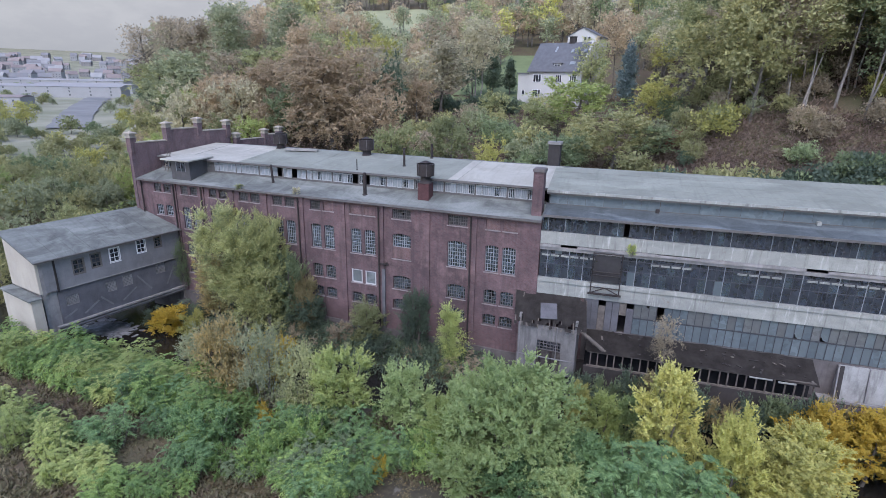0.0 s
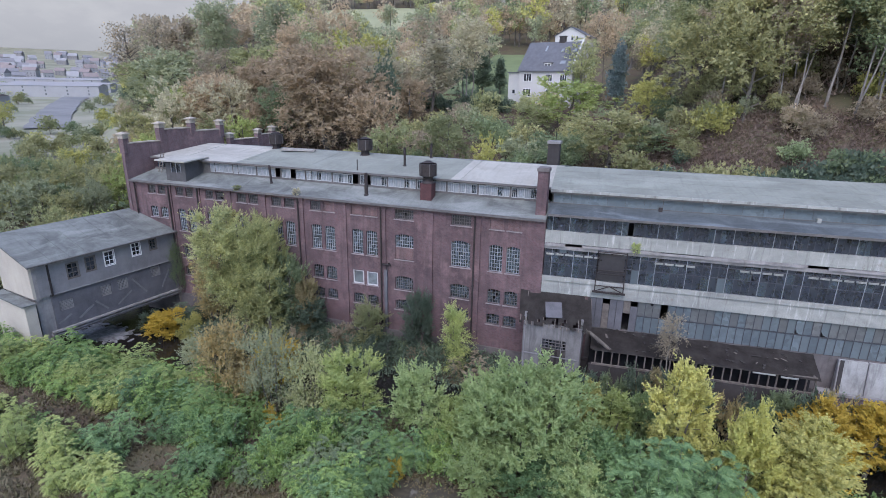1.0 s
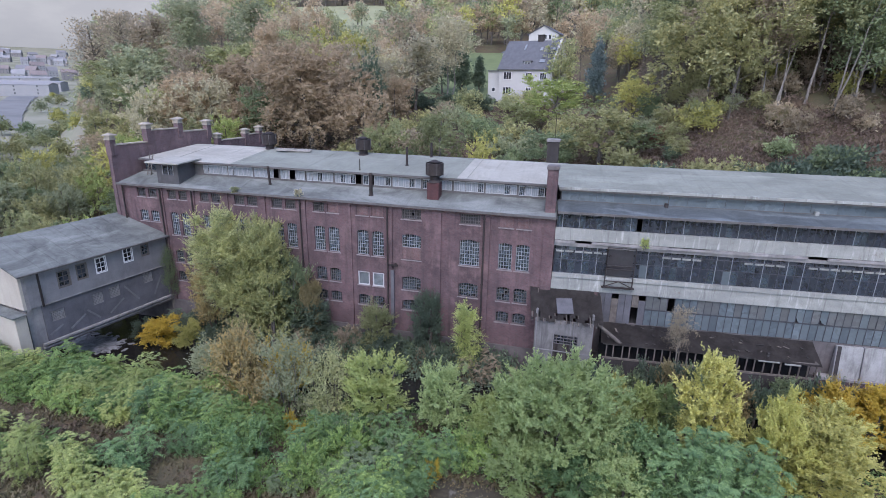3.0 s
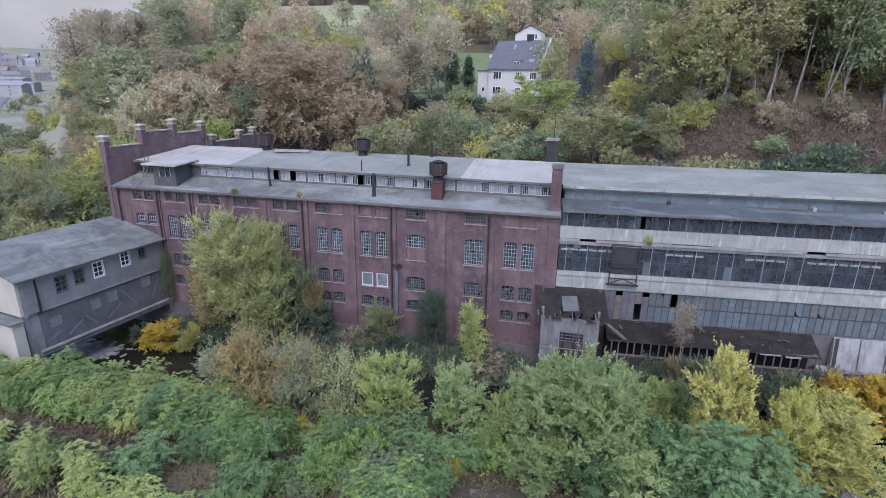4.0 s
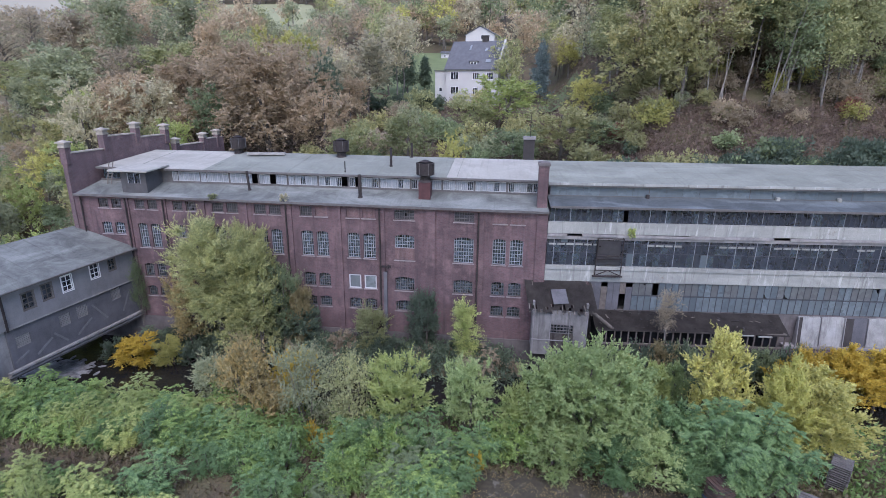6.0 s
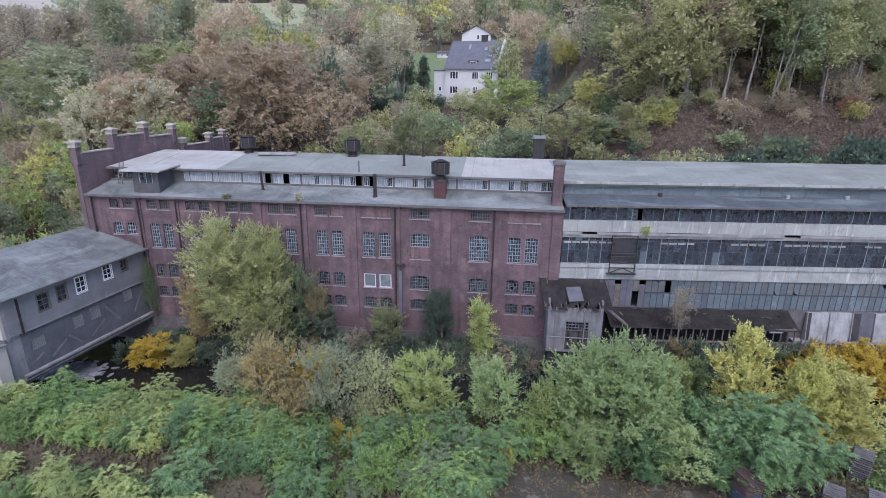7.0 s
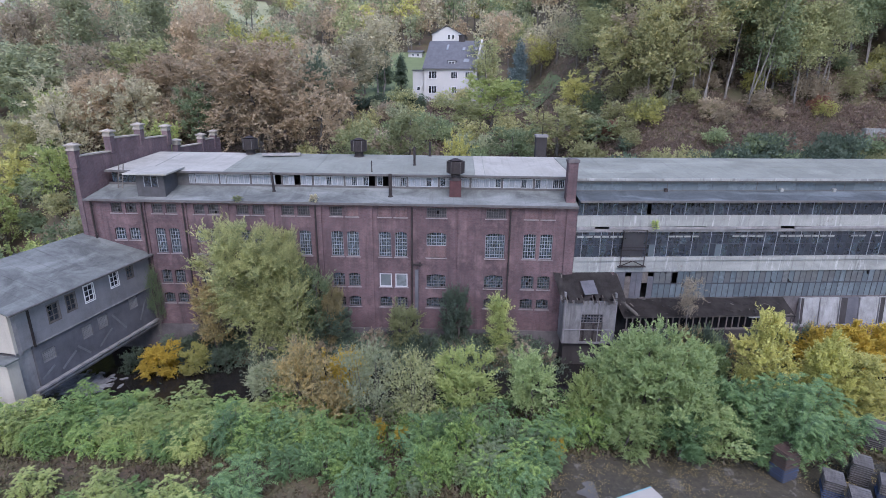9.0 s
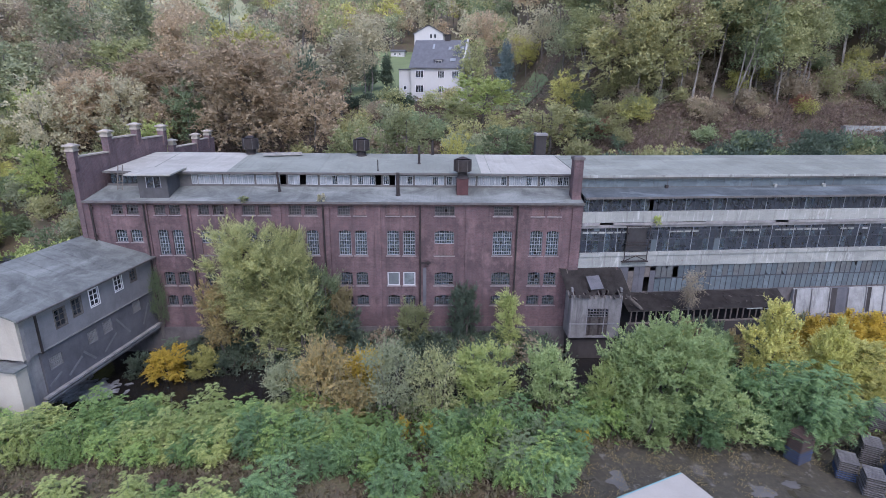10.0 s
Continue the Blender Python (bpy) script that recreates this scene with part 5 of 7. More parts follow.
def make_plant(key, seed, h, r, trunk_r, z0, clumps, clump_r, per, ln, wd, shape="round", fronds=False, stems=1, boughs=10, bark=None, hang=0.0, flat=0.75, ends_too=True, tri=False, shoots=None):
    """Mesh data of one plant: its wood and its crown."""
    rng = random.Random(seed)
    v, f, ends = limbs(rng, h * 0.93, r * 0.85, trunk_r, max(0.15, z0 / h), boughs, hang * 0.5, stems)
    wood = mesh_of(key + "_wood", v, f, bark or BARK)
    pts = crown_points(rng, h, r, z0, clumps, shape)
    if ends_too:
        pts += [e for e in ends if z0 < e.z < h * 0.9 and math.hypot(e.x, e.y) < r * 0.9]
    if shoots:
        v, f = shoot_crown(rng, pts, Vector((0, 0, z0 + (h - z0) * 0.4)), *shoots[:3], ln, wd, shoots[3])
    else:
        v, f = crown(rng, pts, clump_r, per, ln, wd, fronds=fronds, hang=hang, flat=flat, tri=tri)
    leaves = mesh_of(key + "_crown", v, f)
    leaves.materials.append(LEAF["green"])
    PLANTS[key] = (wood, leaves, h, r)


# far and middle trees
make_plant("oak_a", 1, 12.4, 4.8, 0.27, 2.2, 95, 1.2, 38, 0.33, 0.27, shoots=(4, 1.25, 9, 0.45))
make_plant("oak_b", 2, 13.4, 4.2, 0.27, 2.6, 90, 1.2, 38, 0.33, 0.27, shoots=(4, 1.25, 9, 0.45))
make_plant("oak_c", 3, 11.4, 5.2, 0.27, 1.5, 105, 1.2, 38, 0.33, 0.27, shoots=(4, 1.25, 9, 0.45))
make_plant("oak_d", 12, 12.4, 4.6, 0.27, 2.0, 92, 1.2, 38, 0.33, 0.27, shoots=(4, 1.25, 9, 0.45))
make_plant("tall_a", 4, 18, 4.4, 0.17, 6.0, 66, 1.25, 38, 0.34, 0.28, stems=1, boughs=16, bark=BARK_PALE, tri=True)
make_plant("tall_b", 5, 18, 4.8, 0.15, 6.5, 62, 1.25, 38, 0.34, 0.28, stems=2, boughs=18, bark=BARK_PALE, tri=True)
make_plant("open_a", 6, 16, 6.2, 0.34, 4.0, 10, 1.0, 10, 0.3, 0.22, boughs=80, tri=True)
make_plant("open_b", 7, 15, 3.2, 0.2, 5.0, 12, 0.9, 26, 0.32, 0.26, boughs=26, tri=True)
make_plant("far_a", 13, 13, 4.8, 0.3, 2.0, 46, 1.4, 15, 0.7, 0.6, tri=True, boughs=3, ends_too=False)
make_plant("far_b", 14, 15, 4.2, 0.3, 3.0, 46, 1.4, 15, 0.7, 0.6, tri=True, boughs=3, ends_too=False)
make_plant("far_c", 15, 18, 4.4, 0.24, 6.0, 44, 1.4, 15, 0.7, 0.6, tri=True, boughs=5, ends_too=False, bark=BARK_PALE)
make_plant("mid_a", 16, 13, 4.8, 0.28, 2.0, 80, 1.3, 25, 0.45, 0.36, tri=True, boughs=8, ends_too=False)
make_plant("mid_b", 17, 15, 4.3, 0.26, 3.0, 80, 1.3, 25, 0.45, 0.36, tri=True, boughs=8, ends_too=False)
make_plant("mid_c", 18, 18, 4.4, 0.22, 6.0, 72, 1.3, 25, 0.45, 0.36, tri=True, boughs=10, ends_too=False, bark=BARK_PALE)
make_plant("mid_bush", 20, 4.2, 2.6, 0.08, 0.3, 52, 0.75, 26, 0.27, 0.21, "bush", stems=1, boughs=4, tri=True, ends_too=False)
make_plant("far_bush", 19, 4.2, 2.6, 0.08, 0.3, 44, 0.8, 14, 0.42, 0.34, "bush", stems=1, boughs=3, tri=True, ends_too=False)
make_plant("bush_a", 8, 4.2, 2.6, 0.09, 0.3, 66, 0.75, 34, 0.28, 0.22, "bush", stems=2, boughs=6, tri=True, ends_too=False)
make_plant("bush_b", 9, 3.4, 2.2, 0.08, 0.2, 60, 0.7, 34, 0.28, 0.22, "bush", stems=2, boughs=6, tri=True, ends_too=False)
make_plant("conifer", 10, 12, 2.5, 0.22, 0.8, 100, 0.7, 30, 0.45, 0.2, "cone", boughs=16, tri=True)
# near trees and shrubs
make_plant("near_round", 21, 7.8, 4.3, 0.16, 0.3, 470, 0.85, 100, 0.16, 0.12, stems=3, boughs=18, shoots=(6, 0.8, 20, 0.7))
make_plant("near_round_b", 22, 6.9, 2.1, 0.1, 0.8, 95, 0.6, 80, 0.15, 0.11, stems=3, boughs=16, shoots=(6, 0.8, 14, 0.8))
make_plant("near_round_c", 23, 6.2, 1.85, 0.09, 0.6, 80, 0.58, 76, 0.15, 0.11, stems=3, boughs=16, shoots=(6, 0.75, 13, 0.8))
make_plant("near_poplar", 24, 9.0, 2.1, 0.13, 0.8, 120, 0.6, 84, 0.16, 0.135, "poplar", boughs=18, shoots=(6, 0.75, 14, 0.9))
make_plant("near_poplar_b", 25, 8.0, 2.5, 0.13, 0.7, 120, 0.64, 84, 0.16, 0.135, "poplar", boughs=18, shoots=(6, 0.75, 14, 0.9))
make_plant("near_bush", 30, 2.4, 1.4, 0.05, 0.1, 44, 0.42, 56, 0.15, 0.1, "bush", stems=3, boughs=6, ends_too=False, shoots=(5, 0.55, 12, 0.8))
make_plant("thin_bush", 31, 4.4, 1.8, 0.04, 0.7, 40, 0.5, 24, 0.12, 0.08, "bush", stems=7, boughs=35, shoots=(4, 0.8, 8, 0.9))
make_plant("big_willow", 32, 13.4, 3.2, 0.3, 1.0, 280, 0.9, 110, 0.21, 0.07, "full", stems=3, boughs=22, shoots=(8, 1.15, 24, 0.7))
make_plant("slim_willow", 33, 8.4, 1.2, 0.09, 1.2, 70, 0.55, 80, 0.2, 0.065, boughs=12, shoots=(6, 0.8, 13, 0.3))
make_plant("low_dome", 34, 3.5, 1.9, 0.06, 0.2, 90, 0.5, 70, 0.15, 0.12, "bush", stems=5, shoots=(5, 0.5, 12, 0.5))
make_plant("birch", 35, 7.6, 1.2, 0.075, 3.6, 22, 0.4, 26, 0.11, 0.08, bark=BARK_PALE, boughs=20, shoots=(4, 0.7, 8, 0.1))
make_plant("beech", 36, 13, 5.4, 0.3, 1.2, 190, 1.2, 38, 0.26, 0.2, boughs=22, shoots=(6, 1.5, 16, 0.1))
make_plant("beech_b", 37, 13, 5.0, 0.3, 1.6, 170, 1.2, 38, 0.26, 0.2, boughs=22, shoots=(6, 1.4, 16, 0.1))


def make_shoots(key, seed, h, r, shoots, fronds, ln, leaf, wd, lean=0.35):
    """A clump of upright stems, each with arching feathered leaves of paired leaflets."""
    rng = random.Random(seed)
    wv, wf, lv, lf = [], [], [], []
    up = Vector((0, 0, 1))
    for i in range(shoots):
        a, q = rng.uniform(0, 6.28), rng.random() ** 0.5
        base = Vector((math.cos(a), math.sin(a), 0)) * r * 0.45 * q
        hh = h * rng.uniform(0.55, 0.97) * (1.05 - 0.3 * q)
        tip = base * 2.0 + Vector((rng.uniform(-1, 1) * lean * 0.4, rng.uniform(-1, 1) * lean * 0.4, hh))
        tube(wv, wf, base + Vector((0, 0, -0.2)), tip, 0.025, 0.008, 4)
        for j in range(fronds):
            t = 1.0 if j < 3 else 0.2 + 0.8 * rng.random() ** 0.65
            p = base.lerp(tip, t)
            w = rng.uniform(0, 6.28)
            out = Vector((math.cos(w), math.sin(w), 0))
            side = Vector((-out.y, out.x, 0))
            fl = ln * rng.uniform(0.6, 1.15) * (0.75 if t == 1.0 else 1.2 - 0.35 * t)
            rise = 1.2 if t == 1.0 else rng.uniform(0.1, 0.6)
            for k in range(6):
                q = 0.2 + 0.16 * k
                c = p + (out * q + up * (rise * q - 0.75 * q * q)) * fl
                d = (out + up * (rise - 1.5 * q)).normalized()
                lw = leaf * (1.1 - 0.35 * abs(q - 0.5)) * rng.uniform(0.75, 1.2)
                for sd in (-1, 1):
                    e = (side * sd + d * 0.55 + up * rng.uniform(-0.45, 0.1)).normalized()
                    add_leaf(lv, lf, c, e, up + rand_dir(rng) * 0.5, lw, wd, True)
    leaves = mesh_of(key + "_crown", lv, lf)
    leaves.materials.append(LEAF["green"])
    PLANTS[key] = (mesh_of(key + "_wood", wv, wf, BARK), leaves, h, r)


make_shoots("sapling_a", 27, 3.6, 1.5, 22, 16, 0.58, 0.18, 0.06)
make_shoots("sapling_b", 28, 2.9, 1.6, 22, 15, 0.58, 0.18, 0.06)
make_shoots("sapling_c", 29, 2.3, 1.6, 20, 14, 0.55, 0.18, 0.06)
make_shoots("near_ash", 26, 5.3, 2.9, 80, 28, 0.55, 0.18, 0.065, 1.2)


def plant(key, x, y, leaf, label, category="tree", s=1.0, sz=None, turn=None, name=None, z=None, group=""):
    wood, leaves, h, r = PLANTS[key]
    zz = ground_z(x, y) if z is None else z
    rz = (x * 37.7 + y * 91.3) % 360 if turn is None else turn
    t = thing(name or ("tree" if category == "tree" else "shrub"), label, category, pose(x, y, zz - 0.1, 0, 0, rz) @ Matrix.Diagonal((s, s, sz or s, 1)), group=group)
    w = new("trunk" if category == "tree" else "stem", wood)
    w.parent = t
    c = new("crown" if category == "tree" else "foliage", leaves)
    c.parent = t
    c.material_slots[0].link = "OBJECT"
    c.material_slots[0].material = LEAF[leaf]
    return t


FAR = []


def far_plant(key, x, y, leaf, s):
    """Set a tree of the far wood aside, to be joined with the others."""
    FAR.append((key, leaf, pose(x, y, ground_z(x, y) - 0.1, 0, 0, (x * 37.7 + y * 91.3) % 360) @ Matrix.Scale(s, 4)))


def join_far(name, label):
    """All trees set aside, as one object."""
    names = sorted(LEAF)
    vs, fs, mats, base = [], [], [], 0
    for key, leaf, m in FAR:
        wood, leaves = PLANTS[key][:2]
        for me, mi in ((wood, len(names)), (leaves, names.index(leaf))):
            a = np.empty(len(me.vertices) * 3)
            me.vertices.foreach_get("co", a)
            a = a.reshape(-1, 3) @ np.array(m.to_3x3()).T + np.array(m.translation)
            vs.append(a)
            for p in me.polygons:
                fs.append([i + base for i in p.vertices])
            mats += [mi] * len(me.polygons)
            base += len(a)
    me = mesh_of(name, np.concatenate(vs).tolist(), fs)
    for n in names:
        me.materials.append(LEAF[n])
    me.materials.append(BARK)
    me.polygons.foreach_set("material_index", mats)
    tagged(new(name, me), label, "wood", kind="stuff")
    FAR.clear()


def size(key, h, r):
    """Scale for a wanted height and radius."""
    return r / PLANTS[key][3], h / PLANTS[key][2]


def planted(key, x, y, h, r, leaf, label, category="tree", z=None, turn=None):
    s, sz = size(key, h, r)
    return plant(key, x, y, leaf, label, category, s, sz, turn, z=z)


# the near bank, from the yard to the river
for x, y in ((-31.5, 18.4), (-29.5, 17.6), (-33, 19.5), (-27.6, 18.2), (-25.4, 17.2), (-35, 18.4), (-37, 20), (-23.2, 18.6)):
    plant("sapling_a" if x < -30 else "sapling_b", x, y, "lime" if x < -27 else "ash", "young ash sapling with feathery yellow-green leaves", "shrub", 0.85, group="saplings along the bank")
for x, y in ((-47.2, 39.6), (-39.2, 39.9), (-42.8, 40.4)):
    planted("near_bush", x, y, 2.4, 1.5, "dark", "dark green bush by the water beside the golden shrub", "shrub", z=-3.7)
for i in range(17):
    planted("near_bush" if i % 3 else "near_round_c", -1.0 + i * 1.55 + 0.5 * math.sin(i * 7.0), 40.7 + 0.08 * i + 0.4 * math.sin(i * 4.3), 4.2 + 1.5 * math.sin(i * 2.7) ** 2, 1.5, ("dark", "green", "dark", "autumn")[i % 4],
            "dark bush on the river edge below the hall", "shrub", z=-3.7)
planted("near_round", -4.2, 27.8, 8.0, 4.6, "silver", "dense round green tree on the river bank")
planted("near_poplar", 4.6, 30.0, 9.2, 2.1, "yellow", "upright tree turning yellow on the bank")
planted("near_poplar_b", 7.9, 28.4, 7.9, 2.1, "lemon", "yellowing bushy tree above the pallet yard")
planted("near_ash", 4.3, 25.3, 5.8, 3.8, "blue_ash", "spreading dark green ash with feathery leaves over the pallets")
planted("near_poplar", 10.6, 28.5, 6.5, 2.4, "yellow", "yellow autumn tree on the bank")
planted("near_poplar_b", 12.5, 33.5, 5.4, 2.8, "yellow", "yellow autumn tree at the water's edge")
for x, y, h, r in ((15.2, 39.0, 5.8, 2.6), (18.4, 39.8, 6.0, 2.8), (21.8, 40.4, 5.6, 2.8), (25.4, 40.8, 5.8, 2.8), (14.2, 36.4, 4.8, 2.2)):
    planted("near_poplar_b", x, y, h, r, "gold", "golden autumn tree at the water's edge", z=-3.2)
planted("near_poplar", 1.0, 31.5, 5.6, 1.4, "lime", "slim pale green sapling on the bank")
planted("near_poplar", 2.6, 32.4, 5.2, 1.2, "silver", "slim pale green sapling on the bank")
planted("near_poplar", -0.6, 32.2, 5.6, 1.1, "yellow", "slim yellowing sapling behind the round tree")
for x, y, h, r, leaf in ((-6.2, 25.2, 3.8, 1.9, "silver"), (-3.2, 24.6, 3.6, 2.0, "blue_ash"), (-0.4, 24.6, 3.8, 1.9, "silver"), (1.8, 24.0, 3.0, 1.6, "blue_ash")):
    planted("near_round_c", x, y, h, r, leaf, "leafy low growth round the foot of the tree", "shrub")
planted("near_round_c", 0.4, 27.0, 5.0, 2.1, "blue_ash", "dark green bushy tree on the bank")
planted("near_round_c", -8.3, 27.2, 5.4, 1.5, "lime", "yellow-green bush on the bank")
planted("near_round_c", -11.7, 29.4, 6.0, 1.9, "silver", "yellow-green bush on the bank")
planted("near_round_b", -16.5, 29.0, 6.7, 2.3, "lime", "pale yellow-green tree above the river")
planted("thin_bush", -20.2, 29.3, 6.2, 2.3, "willow", "thin grey-leaved bush with bare stems")
planted("thin_bush", -23.5, 29.3, 7.2, 2.4, "grey", "thin grey-leaved bush with bare stems")
planted("thin_bush", -28.3, 30.0, 6.4, 2.6, "autumn", "loose browning bush with golden top above the river")
planted("near_bush", -28.6, 30.2, 6.6, 2.1, "autumn", "loose bronze and golden bush above the river", "shrub")
planted("near_round_c", -26.0, 33.2, 6.4, 2.1, "gold", "golden-topped bush above the river")
planted("near_round_c", -31.0, 31.0, 5.2, 2.0, "grey", "pale grey-green bush at the water's edge")
planted("near_bush", -26.0, 29.0, 4.2, 2.0, "autumn", "browning bush above the river", "shrub")
# ash saplings in a ragged hedge
rng = random.Random(14)
for i in range(34):
    x = -52 + i * 0.8 + rng.uniform(-0.4, 0.4)
    for row in range(3):
        if rng.random() < 0.06:
            continue
        y = 28.4 - row * 1.7 + rng.uniform(-0.8, 0.8) + 0.02 * (x + 50)
        plant(rng.choice(("sapling_a", "sapling_b", "sapling_c")), x, y, rng.choice(("ash", "lime", "ash", "lime") if row == 0 else ("ash", "lime", "ash", "ash", "lime", "blue_ash")),
              "young ash sapling with feathery green leaves", "shrub", rng.uniform(0.6, 1.08), group="saplings along the bank")
for i in range(46):
    x, y = rng.uniform(-30, -8), rng.uniform(20.5, 27.5)
    if x > -14 and y < 24.2:
        continue
    plant(rng.choice(("sapling_b", "sapling_c", "near_bush", "near_bush")), x, y, rng.choice(("ash", "green", "blue_ash", "ash", "blue_ash")),
          "leafy green bush on the bank", "shrub", rng.uniform(0.8, 1.3), group="bushes on the bank")
for x, y, leaf in ((-13.2, 22.2, "ash"), (-12.2, 23.2, "blue_ash"), (-13.6, 20.8, "blue_ash"), (-11.6, 24.3, "ash"), (-14.6, 21.6, "ash"), (-13.0, 24.2, "green")):
    plant("near_bush" if leaf == "green" else "sapling_b", x, y, leaf, "leafy green bush on the bank", "shrub", 1.05, group="bushes on the bank")
for x, y in ((-20.8, 26.0), (-10.9, 23.9), (-22.5, 27.5)):
    planted("near_bush", x, y, 2.0, 0.6, "gold", "small orange shrub among green bushes", "shrub")
for x, y in ((-42, 21.0), (-44.5, 20.2), (-36, 20.5), (-39.0, 19.0), (-32.5, 19.6), (-29, 18.4), (-48, 21.5), (-25.5, 18.6), (-22, 19.4)):
    plant("sapling_c", x, y, rng.choice(("ash", "lime", "ash")), "low feathery green weed bush", "shrub", rng.uniform(0.6, 0.9), group="weeds in the yard")
# along the mill's foot
planted("near_round_b", -32.9, 41.2, 9.6, 2.6, "sallow", "lower leafy stem of the bushy willow by the wall", z=-3.2)
planted("big_willow", -36.0, 41.7, 14.9, 4.2, "sallow", "big bushy willow growing against the mill wall", z=-3.2)
planted("big_willow", -34.2, 42.0, 13.8, 2.5, "sallow", "side stem of the bushy willow against the wall", z=-3.2, turn=140)
planted("near_round_c", -29.2, 42.6, 8.2, 1.5, "autumn", "russet bush beside the dark bush by the wall", z=-3.2)
planted("near_round_b", -31.0, 42.3, 9.6, 2.2, "green", "dark green bush at the mill's foot", z=-3.0)
planted("near_round_c", -29.0, 42.6, 5.6, 2.0, "dark", "dark green bush at the mill's foot", z=-3.0)
planted("near_round_c", -39.8, 41.6, 9.0, 2.2, "autumn", "russet bush beside the willow", z=-3.2)
planted("near_round_c", -22.0, 42.8, 6.0, 1.7, "willow", "grey-green bush at the mill's foot", z=-3.0)
planted("near_round_c", -17.2, 43.0, 8.0, 1.6, "dark", "dark green bush against the brick wall", z=-3.2)
planted("slim_willow", -12.9, 41.8, 8.0, 1.2, "lime", "slim yellowing willow before the mill", z=-3.5)
planted("low_dome", -44.4, 38.9, 3.3, 2.2, "gold", "low golden-orange shrub by the water", "shrub", z=-3.8)
planted("low_dome", -41.1, 39.3, 2.9, 1.6, "yellow", "low yellow shrub by the water", "shrub", z=-3.6)
for i in range(26):
    x = -45 + i * 1.45 + rng.uniform(-0.5, 0.5)
    plant(rng.choice(("near_bush", "near_bush", "sapling_c")), x, 42.6 + rng.uniform(-1.0, 0.8), rng.choice(("dark", "green", "dark", "grey", "brown")),
          "dark bush at the foot of the wall", "shrub", rng.uniform(0.7, 1.3), z=-3.3, group="bushes along the wall")
planted("birch", 4.9, 42.2, 7.9, 1.15, "brown", "thin birch with bare trunk and few brown leaves before the hall", z=-1.2)
planted("near_bush", -30.6, 44.15, 0.9, 0.5, "pale", "tuft of dry weeds growing in the eaves gutter", "shrub", z=11.9)
planted("near_bush", -37.7, 44.15, 0.6, 0.6, "willow", "tuft of dry weeds growing in the eaves gutter", "shrub", z=11.9)
planted("thin_bush", -46.7, 43.6, 6.5, 0.8, "green", "ivy climbing the bridge house corner", "shrub", z=-1.0)
planted("near_bush", 1.4, 44.4, 1.0, 0.45, "lime", "tuft of yellow weeds growing on the cornice", "shrub", z=9.8)

# behind the mill: nearest row, then the slope
rng = random.Random(77)
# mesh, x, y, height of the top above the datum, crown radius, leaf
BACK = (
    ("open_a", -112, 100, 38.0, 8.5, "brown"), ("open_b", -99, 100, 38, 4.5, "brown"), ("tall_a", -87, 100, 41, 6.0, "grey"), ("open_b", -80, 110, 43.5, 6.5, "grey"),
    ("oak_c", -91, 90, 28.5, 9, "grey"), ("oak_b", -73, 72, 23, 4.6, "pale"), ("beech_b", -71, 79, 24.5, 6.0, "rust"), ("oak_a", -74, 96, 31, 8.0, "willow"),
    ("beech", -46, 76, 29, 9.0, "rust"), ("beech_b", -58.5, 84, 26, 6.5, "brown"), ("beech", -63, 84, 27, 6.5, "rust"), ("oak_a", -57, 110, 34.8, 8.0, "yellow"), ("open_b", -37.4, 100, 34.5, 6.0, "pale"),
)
BACK2 = (
    ("tall_b", -33, 110, 37.5, 6.2, "pale"), ("oak_b", -40, 84, 28, 2.8, "dark"), ("oak_a", -30.3, 66, 18.6, 4.4, "willow"), ("oak_c", -23.8, 70, 19.8, 4.6, "willow"),
    ("oak_b", -17.1, 66, 17.2, 2.4, "yellow"), ("conifer", -34.3, 126, 31.0, 3.0, "dark"), ("conifer", -30.3, 126.5, 29.6, 2.2, "dark"), ("oak_d", -38.5, 124, 30.0, 4.0, "dark"), ("oak_a", -10.9, 95, 25.0, 7.6, "lime"), ("oak_d", -16.0, 90, 20.5, 5.0, "willow"), ("oak_c", -2.4, 75, 20.8, 6.6, "olive"), ("oak_a", 2.8, 74, 18.6, 4.2, "green"), ("oak_d", -9.0, 72, 17.6, 4.4, "green"), ("conifer", -3.9, 116, 32.4, 2.6, "spruce"),
    ("oak_b", 2.0, 85, 25, 3.6, "yellow"), ("oak_a", 7.6, 80.5, 32.5, 6.4, "olive"), ("oak_d", 13.4, 80.0, 33.0, 6.0, "willow"), ("oak_c", 19.4, 83.5, 35.0, 6.0, "olive"), ("oak_d", 27.0, 84.0, 36.0, 6.0, "green"), ("oak_a", 34.0, 84.0, 36.0, 6.0, "olive"), ("bush_a", -6.8, 61, 13, 2.2, "dark"), ("tall_b", 6.5, 90, 36, 5.5, "willow"), ("oak_b", 10.5, 86, 35, 5, "brown"),
    ("oak_d", -95, 96, 30, 8, "grey"), ("oak_c", -104, 95, 27, 8, "willow"), ("tall_b", -93, 108, 40, 6, "brown"),
)
NAMES = {"dark": "dark green", "brown": "half-bare brown", "green": "green", "olive": "olive-green", "pale": "pale thinning", "rust": "rust-brown", "yellow": "bright yellow", "lime": "yellow-green", "spruce": "blue-grey",
         "willow": "grey-green", "gold": "golden", "ash": "green", "grey": "grey-green", "red": "dark red"}
taken = []
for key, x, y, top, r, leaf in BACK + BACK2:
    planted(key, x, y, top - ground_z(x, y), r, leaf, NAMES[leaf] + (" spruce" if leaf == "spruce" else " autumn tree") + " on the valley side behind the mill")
    taken.append((x, y, r))
HOUSES = ((-19, 125, 11), (-21, 178, 9), (-33, 158, 6), (43, 74, 12))
